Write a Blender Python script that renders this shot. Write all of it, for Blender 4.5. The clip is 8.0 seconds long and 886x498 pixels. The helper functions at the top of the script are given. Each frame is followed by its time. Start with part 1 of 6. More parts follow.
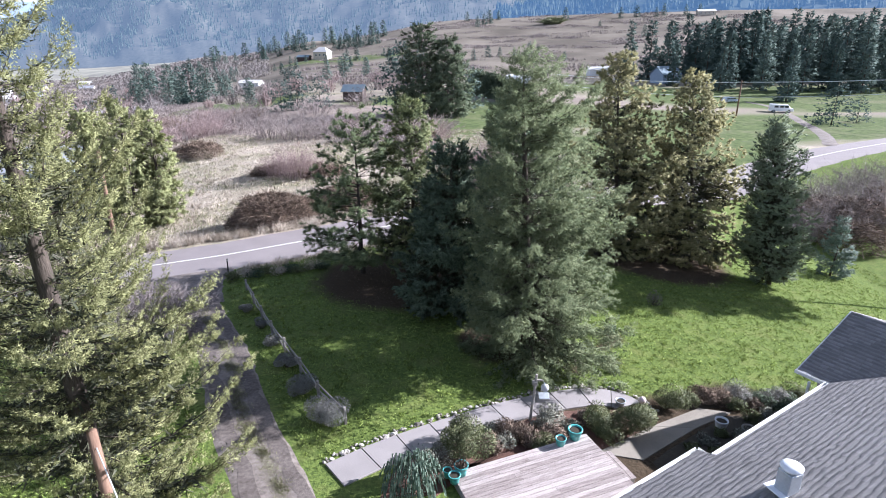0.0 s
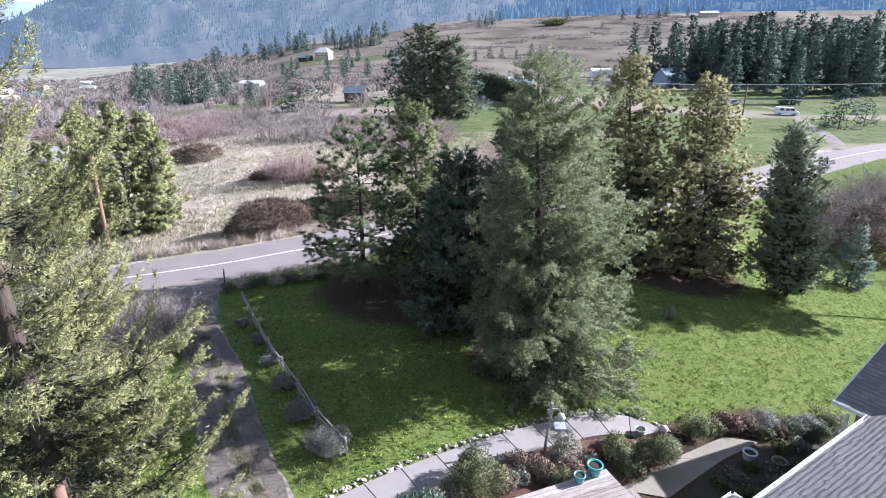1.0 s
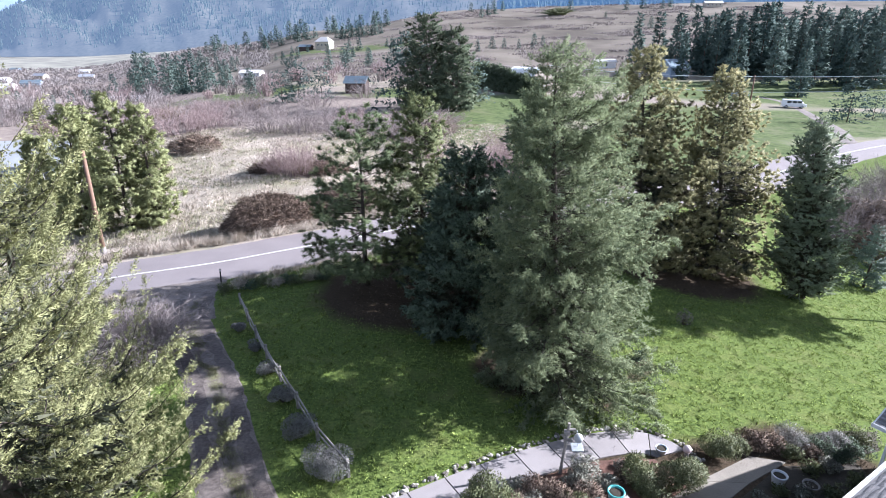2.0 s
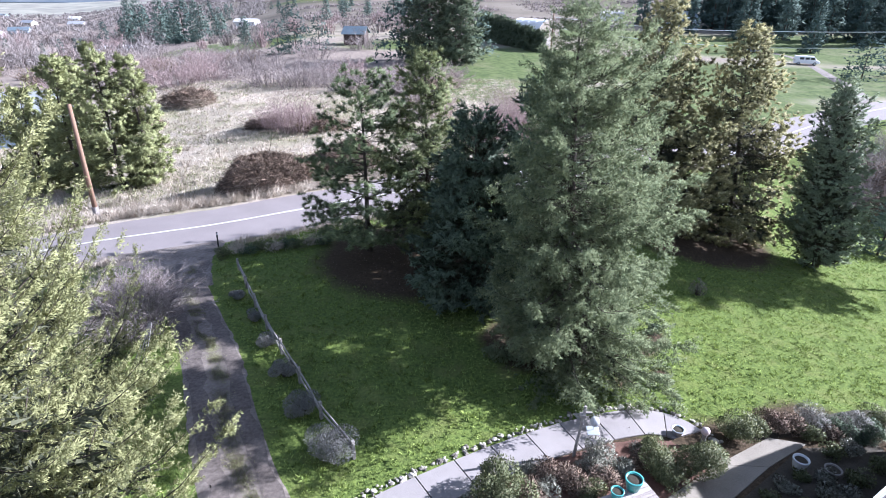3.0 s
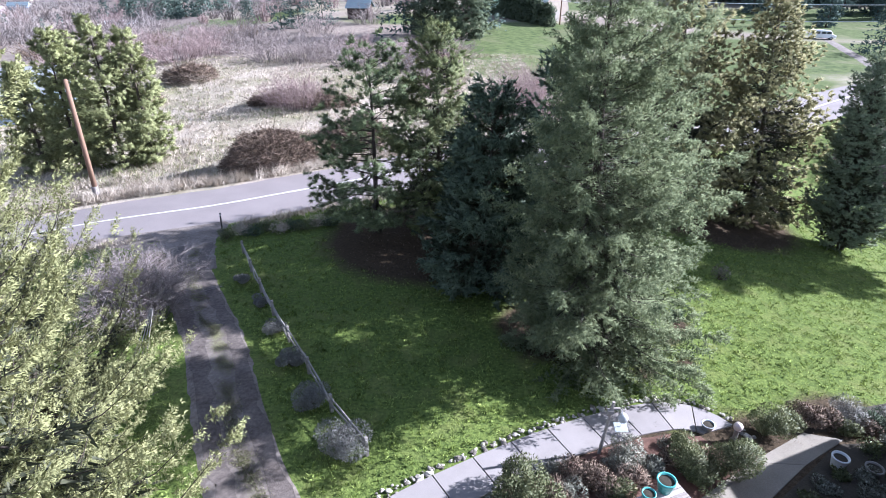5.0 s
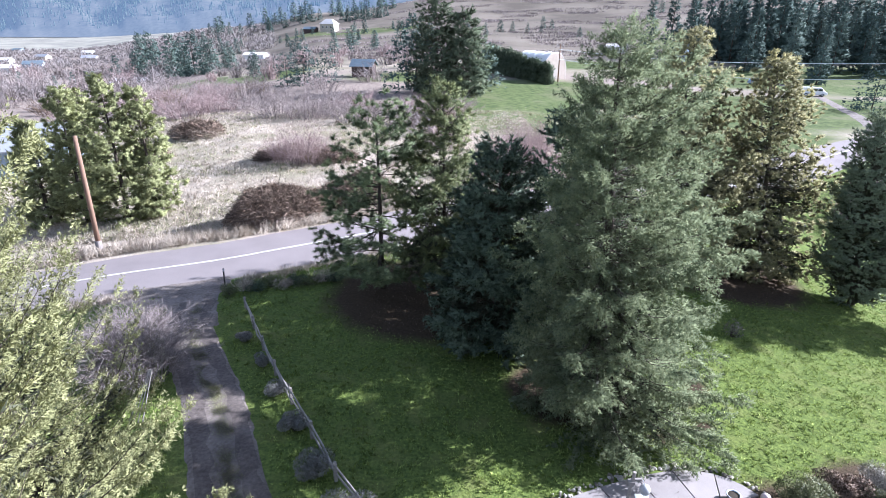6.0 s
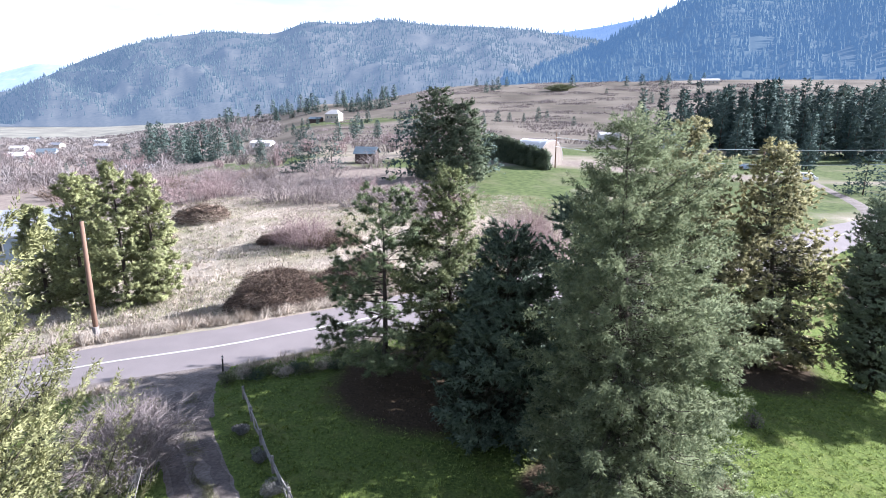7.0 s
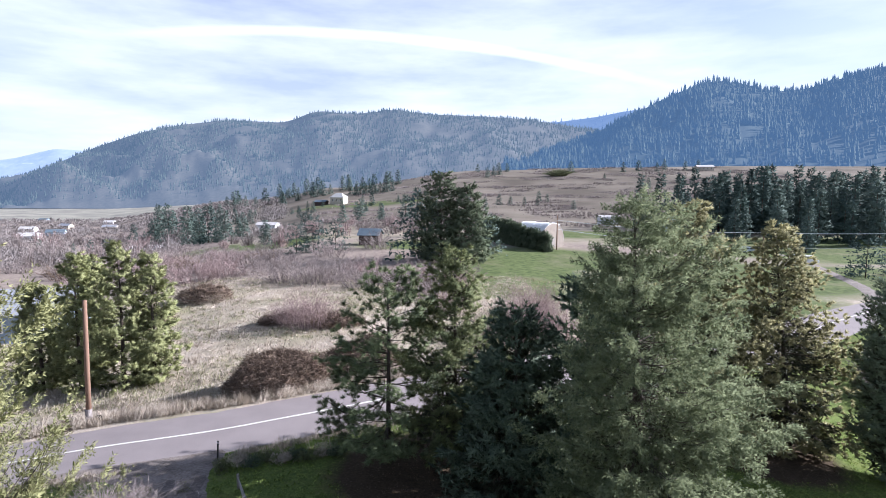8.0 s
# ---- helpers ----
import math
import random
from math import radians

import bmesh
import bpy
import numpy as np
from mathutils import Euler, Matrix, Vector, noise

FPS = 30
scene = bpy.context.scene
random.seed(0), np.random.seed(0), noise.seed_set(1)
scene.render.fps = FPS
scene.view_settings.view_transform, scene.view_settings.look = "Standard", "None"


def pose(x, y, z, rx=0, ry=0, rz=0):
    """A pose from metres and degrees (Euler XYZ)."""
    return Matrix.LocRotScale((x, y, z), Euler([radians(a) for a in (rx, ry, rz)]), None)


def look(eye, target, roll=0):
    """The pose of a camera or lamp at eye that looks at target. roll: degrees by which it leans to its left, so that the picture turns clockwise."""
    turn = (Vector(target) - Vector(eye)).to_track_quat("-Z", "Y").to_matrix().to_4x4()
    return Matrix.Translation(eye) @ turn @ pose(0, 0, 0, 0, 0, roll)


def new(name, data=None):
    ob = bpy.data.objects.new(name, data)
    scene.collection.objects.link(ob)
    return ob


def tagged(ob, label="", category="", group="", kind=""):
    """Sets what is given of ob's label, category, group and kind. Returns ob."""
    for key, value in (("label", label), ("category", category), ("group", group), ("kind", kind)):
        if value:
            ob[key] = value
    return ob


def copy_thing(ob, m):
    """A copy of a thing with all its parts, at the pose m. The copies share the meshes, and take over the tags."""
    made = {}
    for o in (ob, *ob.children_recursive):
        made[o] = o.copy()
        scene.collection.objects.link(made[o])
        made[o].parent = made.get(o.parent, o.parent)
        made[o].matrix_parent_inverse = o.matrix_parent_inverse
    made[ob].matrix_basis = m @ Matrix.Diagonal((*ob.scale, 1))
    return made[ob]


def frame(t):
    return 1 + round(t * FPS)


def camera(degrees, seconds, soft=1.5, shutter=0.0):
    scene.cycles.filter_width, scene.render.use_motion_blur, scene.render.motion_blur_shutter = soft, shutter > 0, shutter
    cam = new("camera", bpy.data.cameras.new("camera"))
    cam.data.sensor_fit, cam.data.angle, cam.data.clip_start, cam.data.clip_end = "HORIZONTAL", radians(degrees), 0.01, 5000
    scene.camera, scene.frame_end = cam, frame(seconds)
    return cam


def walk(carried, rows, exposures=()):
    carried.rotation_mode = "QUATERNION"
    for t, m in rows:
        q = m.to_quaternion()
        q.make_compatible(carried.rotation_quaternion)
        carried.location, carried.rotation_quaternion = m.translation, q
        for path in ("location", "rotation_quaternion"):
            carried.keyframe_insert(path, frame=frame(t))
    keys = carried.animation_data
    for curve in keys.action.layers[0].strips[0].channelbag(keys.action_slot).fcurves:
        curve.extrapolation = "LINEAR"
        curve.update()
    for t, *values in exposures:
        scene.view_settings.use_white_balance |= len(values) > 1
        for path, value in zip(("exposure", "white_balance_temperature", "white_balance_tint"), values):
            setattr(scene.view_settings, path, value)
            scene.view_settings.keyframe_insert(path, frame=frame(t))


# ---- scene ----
# ---- camera ----
cam = camera(76.4, 8.0, soft=0.9)
ROWS = [
    (0.00, 0.287, 0.195, 11.380, 0.49, -20.37, -0.73),
    (0.50, 0.167, 0.895, 11.447, 0.53, -20.30, -0.64),
    (1.00, 0.021, 1.618, 11.450, 0.56, -20.30, -0.54),
    (1.50, -0.125, 2.321, 11.460, 0.56, -20.20, -0.47),
    (2.25, -0.344, 3.325, 11.490, 0.62, -22.27, -0.19),
    (3.00, -0.629, 4.220, 11.487, 0.47, -25.68, 0.26),
    (3.50, -0.796, 4.663, 11.469, 0.35, -27.80, 0.51),
    (4.00, -0.923, 4.939, 11.316, 0.35, -27.67, 0.52),
    (4.75, -0.994, 5.194, 11.191, 0.77, -27.93, 0.21),
    (5.50, -1.121, 5.431, 11.148, 1.03, -26.81, 0.10),
    (6.00, -1.302, 5.668, 11.230, 0.96, -22.70, 0.12),
    (6.50, -1.473, 5.913, 11.287, 0.90, -18.54, 0.10),
    (7.00, -1.596, 6.057, 11.262, 0.93, -14.39, 0.02),
    (7.50, -1.700, 6.151, 11.244, 0.97, -10.29, 0.21),
    (8.00, -1.772, 6.149, 11.170, 1.13, -6.11, 0.22),
]


def gaze(yaw, pitch, roll):
    """Yaw to the left, pitch up, roll as in look(), in degrees."""
    return pose(0, 0, 0, 0, 0, yaw) @ pose(0, 0, 0, 90 + pitch) @ pose(0, 0, 0, 0, 0, roll)


walk(cam, [(t, Matrix.Translation((x, y, z)) @ gaze(yaw, pitch, roll)) for t, x, y, z, yaw, pitch, roll in ROWS],
     exposures=((0.0, 1.69, 5600, 17), (1.7, 1.75, 5550, 17), (3.0, 1.90, 5350, 18), (5.5, 1.88, 5350, 18), (6.5, 1.90, 5500, 18), (7.2, 1.80, 5650, 18), (8.0, 1.40, 5700, 18)))

# ---- sky and sun ----
SUN_TO = Vector((0.88, 0.215, 0.42)).normalized()
world = bpy.data.worlds.new("sky")
scene.world = world
world.use_nodes = True
wn, wl = world.node_tree.nodes, world.node_tree.links
wn.clear()
sky = wn.new("ShaderNodeTexSky")
sky.sky_type = "NISHITA"
sky.sun_disc = False
sky.sun_elevation = math.asin(SUN_TO.z)
sky.sun_rotation = math.atan2(SUN_TO.x, SUN_TO.y)
sky.air_density, sky.dust_density, sky.ozone_density = 1.0, 1.2, 1.2
coord = wn.new("ShaderNodeTexCoord")
stretch = wn.new("ShaderNodeMapping")
stretch.inputs["Scale"].default_value = (1.3, 1.0, 6.0)
stretch.inputs["Rotation"].default_value = (0, radians(-4), 0)
wl.new(coord.outputs["Generated"], stretch.inputs["Vector"])
clouds = wn.new("ShaderNodeTexNoise")
clouds.inputs["Scale"].default_value = 1.9
clouds.inputs["Detail"].default_value = 6
clouds.inputs["Roughness"].default_value = 0.55
wl.new(stretch.outputs["Vector"], clouds.inputs["Vector"])
ramp = wn.new("ShaderNodeValToRGB")
ramp.color_ramp.elements[0].position, ramp.color_ramp.elements[0].color = 0.34, (0.42, 0.42, 0.42, 1)
ramp.color_ramp.elements[1].position, ramp.color_ramp.elements[1].color = 0.60, (1, 1, 1, 1)
wl.new(clouds.outputs["Fac"], ramp.inputs["Fac"])
veil = wn.new("ShaderNodeMix")
veil.data_type = "RGBA"
veil.inputs["B"].default_value = (8.7, 9.2, 9.9, 1)
# thin cloud thickens towards the horizon
height = wn.new("ShaderNodeSeparateXYZ")
wl.new(coord.outputs["Generated"], height.inputs["Vector"])
low = wn.new("ShaderNodeMapRange")
low.inputs["From Min"].default_value, low.inputs["From Max"].default_value = 0.12, 0.65
low.inputs["To Min"].default_value, low.inputs["To Max"].default_value = 1.0, 0.12
wl.new(height.outputs["Z"], low.inputs["Value"])
thin = wn.new("ShaderNodeMath")
thin.operation = "MULTIPLY"
wl.new(ramp.outputs["Color"], thin.inputs[0])
wl.new(low.outputs["Result"], thin.inputs[1])
wl.new(thin.outputs[0], veil.inputs["Factor"])
wl.new(sky.outputs["Color"], veil.inputs["A"])
# an old vapour trail drawn across the northern sky


def sky_math(op, a, b=None, c=None):
    k = wn.new("ShaderNodeMath")
    k.operation = op
    for i, v in enumerate((a, b, c)):
        if v is None:
            continue
        if isinstance(v, (int, float)):
            k.inputs[i].default_value = v
        else:
            wl.new(v, k.inputs[i])
    return k.outputs[0]


ahead_y = sky_math("MAXIMUM", height.outputs["Y"], 0.05)
su, sv = sky_math("DIVIDE", height.outputs["X"], ahead_y), sky_math("DIVIDE", height.outputs["Z"], ahead_y)
arc = sky_math("SUBTRACT", 0.2465, sky_math("ADD", sky_math("MULTIPLY", su, 0.13), sky_math("MULTIPLY", sky_math("MULTIPLY", su, su), 0.17)))
puff = sky_math("MULTIPLY_ADD", clouds.outputs["Fac"], 0.012, 0.004)
band = sky_math("SUBTRACT", 1.0, sky_math("DIVIDE", sky_math("ABSOLUTE", sky_math("SUBTRACT", sv, arc)), puff))
ends = sky_math("MULTIPLY", sky_math("SUBTRACT", 1.0, sky_math("MULTIPLY", sky_math("ABSOLUTE", sky_math("ADD", su, 0.1)), 1.9)), 1.6)
trail = sky_math("MULTIPLY", sky_math("MAXIMUM", band, 0.0), sky_math("MINIMUM", sky_math("MAXIMUM", ends, 0.0), 0.9))
streak = wn.new("ShaderNodeMix")
streak.data_type = "RGBA"
streak.inputs["B"].default_value = (10.6, 10.7, 10.9, 1)
wl.new(trail, streak.inputs["Factor"])
wl.new(veil.outputs["Result"], streak.inputs["A"])
sky_bg = wn.new("ShaderNodeBackground")
sky_bg.inputs["Strength"].default_value = 0.050
wl.new(streak.outputs["Result"], sky_bg.inputs["Color"])
sky_out = wn.new("ShaderNodeOutputWorld")
wl.new(sky_bg.outputs["Background"], sky_out.inputs["Surface"])

sun = new("sun", bpy.data.lights.new("sun", "SUN"))
sun.data.energy, sun.data.angle, sun.data.color = 5.0, radians(0.55), (1.0, 0.96, 0.90)
sun.matrix_world = look(SUN_TO * 200, (0, 0, 0))

# ---- materials ----


def mat(name, dark, light, scale=3.0, fine=40.0, rough=0.85, bump=0.3, metal=0.0, island=0.0, per_object=0.0,
        through_light=0.0, bump_scale=None, spec=0.3, stretch_by=(1, 1, 1), sharp=0.25):
    """Two-scale noise between two colours, with relief; island and per_object vary the value piece by piece."""
    m = bpy.data.materials.new(name)
    m.use_nodes = True
    n, l = m.node_tree.nodes, m.node_tree.links
    bsdf = n["Principled BSDF"]
    bsdf.inputs["Roughness"].default_value = rough
    bsdf.inputs["Metallic"].default_value = metal
    bsdf.inputs["Specular IOR Level"].default_value = spec
    tc = n.new("ShaderNodeTexCoord")
    mp = n.new("ShaderNodeMapping")
    mp.inputs["Scale"].default_value = stretch_by
    l.new(tc.outputs["Object"], mp.inputs["Vector"])
    a = n.new("ShaderNodeTexNoise")
    a.inputs["Scale"].default_value, a.inputs["Detail"].default_value = scale, 5
    b = n.new("ShaderNodeTexNoise")
    b.inputs["Scale"].default_value, b.inputs["Detail"].default_value = fine, 4
    l.new(mp.outputs["Vector"], a.inputs["Vector"])
    l.new(mp.outputs["Vector"], b.inputs["Vector"])
    add = n.new("ShaderNodeMath")
    add.operation = "MULTIPLY_ADD"
    add.inputs[1].default_value = 0.5
    half = n.new("ShaderNodeMath")
    half.operation = "MULTIPLY"
    half.inputs[1].default_value = 0.5
    l.new(b.outputs["Fac"], half.inputs[0])
    l.new(a.outputs["Fac"], add.inputs[0])
    l.new(half.outputs[0], add.inputs[2])
    fac = add.outputs[0]
    for kind, amount in (("ShaderNodeNewGeometry", island), ("ShaderNodeObjectInfo", per_object)):
        if amount:
            src = n.new(kind)
            out = src.outputs["Random Per Island" if kind == "ShaderNodeNewGeometry" else "Random"]
            k = n.new("ShaderNodeMath")
            k.operation = "MULTIPLY_ADD"
            k.inputs[1].default_value, k.inputs[2].default_value = amount, -amount / 2
            l.new(out, k.inputs[0])
            s = n.new("ShaderNodeMath")
            s.operation = "ADD"
            l.new(fac, s.inputs[0])
            l.new(k.outputs[0], s.inputs[1])
            fac = s.outputs[0]
    ramp = n.new("ShaderNodeValToRGB")
    ramp.color_ramp.elements[0].position, ramp.color_ramp.elements[0].color = 0.5 - sharp, (*dark, 1)
    ramp.color_ramp.elements[1].position, ramp.color_ramp.elements[1].color = 0.5 + sharp, (*light, 1)
    l.new(fac, ramp.inputs["Fac"])
    l.new(ramp.outputs["Color"], bsdf.inputs["Base Color"])
    if bump:
        bp = n.new("ShaderNodeBump")
        bp.inputs["Strength"].default_value = min(bump, 1)
        bp.inputs["Distance"].default_value = 0.02
        if bump_scale:
            c = n.new("ShaderNodeTexNoise")
            c.inputs["Scale"].default_value, c.inputs["Detail"].default_value = bump_scale, 4
            l.new(mp.outputs["Vector"], c.inputs["Vector"])
            l.new(c.outputs["Fac"], bp.inputs["Height"])
        else:
            l.new(b.outputs["Fac"], bp.inputs["Height"])
        l.new(bp.outputs["Normal"], bsdf.inputs["Normal"])
    if through_light:
        tr = n.new("ShaderNodeBsdfTranslucent")
        l.new(ramp.outputs["Color"], tr.inputs["Color"])
        mx = n.new("ShaderNodeMixShader")
        mx.inputs["Fac"].default_value = through_light
        l.new(bsdf.outputs["BSDF"], mx.inputs[1])
        l.new(tr.outputs["BSDF"], mx.inputs[2])
        l.new(mx.outputs["Shader"], n["Material Output"].inputs["Surface"])
    return m


ASPHALT = mat("asphalt", (0.19, 0.163, 0.157), (0.27, 0.235, 0.226), 0.5, 40, 0.85, 0.3)
PAINT_LINE = mat("road_paint", (0.55, 0.53, 0.46), (0.75, 0.73, 0.66), 3, 40, 0.7, 0.1)
GRAVEL = mat("gravel", (0.09, 0.073, 0.062), (0.26, 0.22, 0.192), 1.1, 9, 0.95, 0.6, bump_scale=40, sharp=0.17)
CONCRETE = mat("concrete", (0.20, 0.18, 0.172), (0.31, 0.28, 0.268), 1.5, 50, 0.9, 0.2, per_object=0.15)
STONE = mat("stone", (0.15, 0.13, 0.11), (0.52, 0.48, 0.42), 3, 30, 0.9, 0.5, per_object=0.7)
DECK_WOOD = mat("weathered_deck_wood", (0.16, 0.125, 0.112), (0.54, 0.47, 0.435), 2, 30, 0.85, 0.4, per_object=0.25, stretch_by=(1, 8, 8))
SHINGLE = mat("asphalt_shingle", (0.12, 0.113, 0.11), (0.21, 0.198, 0.192), 3, 60, 0.92, 0.5, per_object=0.2)
WHITE_TRIM = mat("white_trim", (0.68, 0.67, 0.65), (0.80, 0.79, 0.77), 2, 30, 0.6, 0.05)
SIDING = mat("house_siding", (0.33, 0.30, 0.27), (0.42, 0.39, 0.35), 2, 30, 0.8, 0.1)
BARK = mat("bark", (0.03, 0.024, 0.019), (0.10, 0.078, 0.062), 4, 30, 0.95, 0.9, stretch_by=(1, 1, 0.25))
POLE_WOOD = mat("pole_wood", (0.13, 0.075, 0.05), (0.26, 0.165, 0.115), 2, 30, 0.9, 0.4, stretch_by=(1, 1, 0.15))
GREY_WOOD = mat("grey_weathered_wood", (0.17, 0.15, 0.135), (0.36, 0.33, 0.30), 3, 30, 0.9, 0.5, stretch_by=(0.3, 1, 1))
FIR = mat("fir_needles", (0.108, 0.118, 0.05), (0.465, 0.46, 0.225), 2.2, 7, 0.8, 0, island=0.06, through_light=0.32, spec=0.08)
SPRUCE = mat("spruce_needles", (0.052, 0.078, 0.042), (0.34, 0.375, 0.21), 1.6, 8, 0.8, 0, island=0.1, through_light=0.44, spec=0.08)
PINE = mat("pine_needles", (0.06, 0.085, 0.04), (0.27, 0.32, 0.16), 1.2, 5, 0.6, 0, island=0.3, through_light=0.25, spec=0.2)
PINE_GOLD = mat("pine_needles_turning", (0.12, 0.12, 0.058), (0.52, 0.48, 0.25), 0.9, 4, 0.6, 0, island=0.3, through_light=0.4, spec=0.12)
PINE_OLIVE = mat("olive_pine_needles", (0.045, 0.068, 0.03), (0.28, 0.30, 0.135), 0.7, 4, 0.6, 0, island=0.3, through_light=0.25, spec=0.12)
# lighter copy of the pine needles, sunlit brightness put into the colour
PINE_LIGHT = mat("sunlit_pine_needles", (0.115, 0.13, 0.055), (0.42, 0.435, 0.205), 1.0, 5, 0.6, 0, island=0.3, through_light=0.28, spec=0.15)
# darkened: the spruce's shade on the cedar is put into this colour
CEDAR = mat("cedar_sprays", (0.03, 0.05, 0.032), (0.15, 0.19, 0.12), 0.9, 8, 0.6, 0, island=0.4, through_light=0.2, spec=0.15)
CYPRESS = mat("cypress_sprays", (0.08, 0.11, 0.065), (0.33, 0.375, 0.235), 0.9, 8, 0.6, 0, island=0.3, through_light=0.3, spec=0.1)
BLUE_SPRUCE = mat("blue_spruce_needles", (0.06, 0.095, 0.07), (0.22, 0.28, 0.21), 0.9, 8, 0.6, 0, island=0.5, through_light=0.2)
# paler and bluer than near needles, distance haze put into the colour
FAR_FIR = mat("far_conifer", (0.05, 0.078, 0.07), (0.125, 0.165, 0.138), 0.3, 2, 0.8, 0, island=0.25, per_object=0.4, through_light=0.2, spec=0.05)
CLUMP_FIR = mat("dark_fir_needles", (0.04, 0.06, 0.042), (0.155, 0.18, 0.105), 0.3, 2, 0.8, 0, island=0.25, through_light=0.2, spec=0.05)
TWIG = mat("bare_twigs", (0.13, 0.11, 0.10), (0.35, 0.295, 0.275), 0.6, 6, 0.9, 0, island=0.5)
TWIG_PINK = mat("bare_reddish_twigs", (0.175, 0.125, 0.115), (0.41, 0.31, 0.29), 0.6, 6, 0.9, 0, island=0.5)
BRAMBLE = mat("bramble_canes", (0.06, 0.042, 0.03), (0.27, 0.20, 0.15), 0.9, 6, 0.9, 0, island=0.6)
SHRUB = mat("shrub_leaves", (0.06, 0.075, 0.03), (0.20, 0.21, 0.10), 1.5, 10, 0.6, 0, island=0.5, through_light=0.2)
HEATHER = mat("grey_green_shrub", (0.11, 0.115, 0.085), (0.36, 0.35, 0.28), 1.5, 10, 0.7, 0, island=0.5, through_light=0.1)
GRASS = mat("lawn_blades", (0.045, 0.08, 0.022), (0.42, 0.505, 0.14), 5.5, 20, 0.8, 0, island=0.06, through_light=0.16, spec=0.08, sharp=0.17)
STRAW = mat("dry_grass_blades", (0.34, 0.285, 0.225), (0.64, 0.56, 0.465), 0.5, 3, 0.8, 0, island=0.3, through_light=0.3)

# pale with little contrast, valley haze put into the twig colour
VALLEY_TWIG = mat("valley_twigs", (0.16, 0.142, 0.135), (0.225, 0.20, 0.187), 0.05, 0.5, 0.9, 0, island=0.2)
OLIVE = mat("olive_grass_blades", (0.15, 0.15, 0.075), (0.37, 0.36, 0.20), 0.5, 4, 0.8, 0, island=0.5, through_light=0.25)
# filler twigs inside crowns, coloured dark so the gaps look shaded
INNER = mat("dark_crown_fill", (0.028, 0.034, 0.018), (0.085, 0.085, 0.05), 1.0, 8, 0.8, 0, island=0.5)
# ---- terrain: one height function for the whole place ----
COLS = np.array([-0.81, -0.66, -0.36, -0.21, 0.045, 0.245, 0.495, 0.70])
DEPTHS = np.array([70.0, 110, 160, 250, 400, 550, 900, 1600])
FAR_Z = np.array([
    [-4, -7, -11, -18, -26, -32, -42, -48],
    [-4, -7, -11, -20, -26, -32, -42, -48],
    [-2.5, -3.5, -6, -10, -7, -3, -12, -32],
    [-2.3, -3.2, -3.2, -4, 0.5, 12, 0, -25],
    [-2.2, -3.2, -3, -2, 8, 29, 12, -18],
    [-3, -4, -3.8, -3, 10, 32, 18, -18],
    [-4, -5, -5.5, -1.5, 14, 34, 32, 12],
    [-4.5, -5.5, -6.5, 0, 16, 34, 37, 22]])


def smooth01(a):
    a = np.clip(a, 0, 1)
    return a * a * (3 - 2 * a)


def terrain(x, y):
    x, y = np.asarray(x, float), np.asarray(y, float)
    u = np.clip(x, -32, 32) / 10
    q = np.clip((y - 24) / 10, -1.6, 2.4)
    q = np.where(q > 0, q - q * q * 0.208, q)
    near = -1.3 - 0.40 * u - 0.30 * u * u - 0.65 * q
    d = np.clip(y - 6.4, 10, 1600)
    s = np.clip((x + 1.46) / d, -0.81, 0.70)
    i = np.clip(np.searchsorted(COLS, s) - 1, 0, len(COLS) - 2)
    k = np.clip(np.searchsorted(DEPTHS, d) - 1, 0, len(DEPTHS) - 2)
    a = smooth01((s - COLS[i]) / (COLS[i + 1] - COLS[i]))
    b = np.clip((d - DEPTHS[k]) / (DEPTHS[k + 1] - DEPTHS[k]), 0, 1)
    far = ((1 - a) * (1 - b) * FAR_Z[i, k] + a * (1 - b) * FAR_Z[i + 1, k]
           + (1 - a) * b * FAR_Z[i, k + 1] + a * b * FAR_Z[i + 1, k + 1])
    w = smooth01((y - 56) / 36)
    return near * (1 - w) + far * w


def gz(x, y):
    return float(terrain(x, y))


# ---- building kit ----


def empty(name, x=0, y=0, z=0, turn=0.0):
    ob = new(name)
    ob.empty_display_size = 0.3
    ob.matrix_basis = pose(x, y, z, 0, 0, turn)
    return ob


def part(name, bm, material, parent=None, label="", smooth=False):
    """Links a bmesh as one mesh object under a thing or under a part."""
    me = bpy.data.meshes.new(name)
    bm.to_mesh(me)
    bm.free()
    me.materials.append(material)
    if smooth:
        me.polygons.foreach_set("use_smooth", [True] * len(me.polygons))
    ob = new(name, me)
    ob.parent = parent
    return tagged(ob, label)


def soup(name, verts, faces, material, parent=None, label="", smooth=False):
    """One mesh object from arrays: verts (n, 3) and faces (m, k)."""
    verts, faces = np.asarray(verts, np.float32), np.asarray(faces, np.int32)
    me = bpy.data.meshes.new(name)
    me.vertices.add(len(verts))
    me.vertices.foreach_set("co", verts.ravel())
    k = faces.shape[1]
    me.loops.add(faces.size)
    me.loops.foreach_set("vertex_index", faces.ravel())
    me.polygons.add(len(faces))
    me.polygons.foreach_set("loop_start", np.arange(0, faces.size, k, dtype=np.int32))
    me.update(calc_edges=True)
    if smooth:
        me.polygons.foreach_set("use_smooth", [True] * len(me.polygons))
    me.materials.append(material)
    ob = new(name, me)
    ob.parent = parent
    return tagged(ob, label)


def shared(name, me, parent, m):
    """A piece: an object of its own on shared mesh data."""
    ob = new(name, me)
    ob.parent = parent
    ob.matrix_basis = m
    return ob


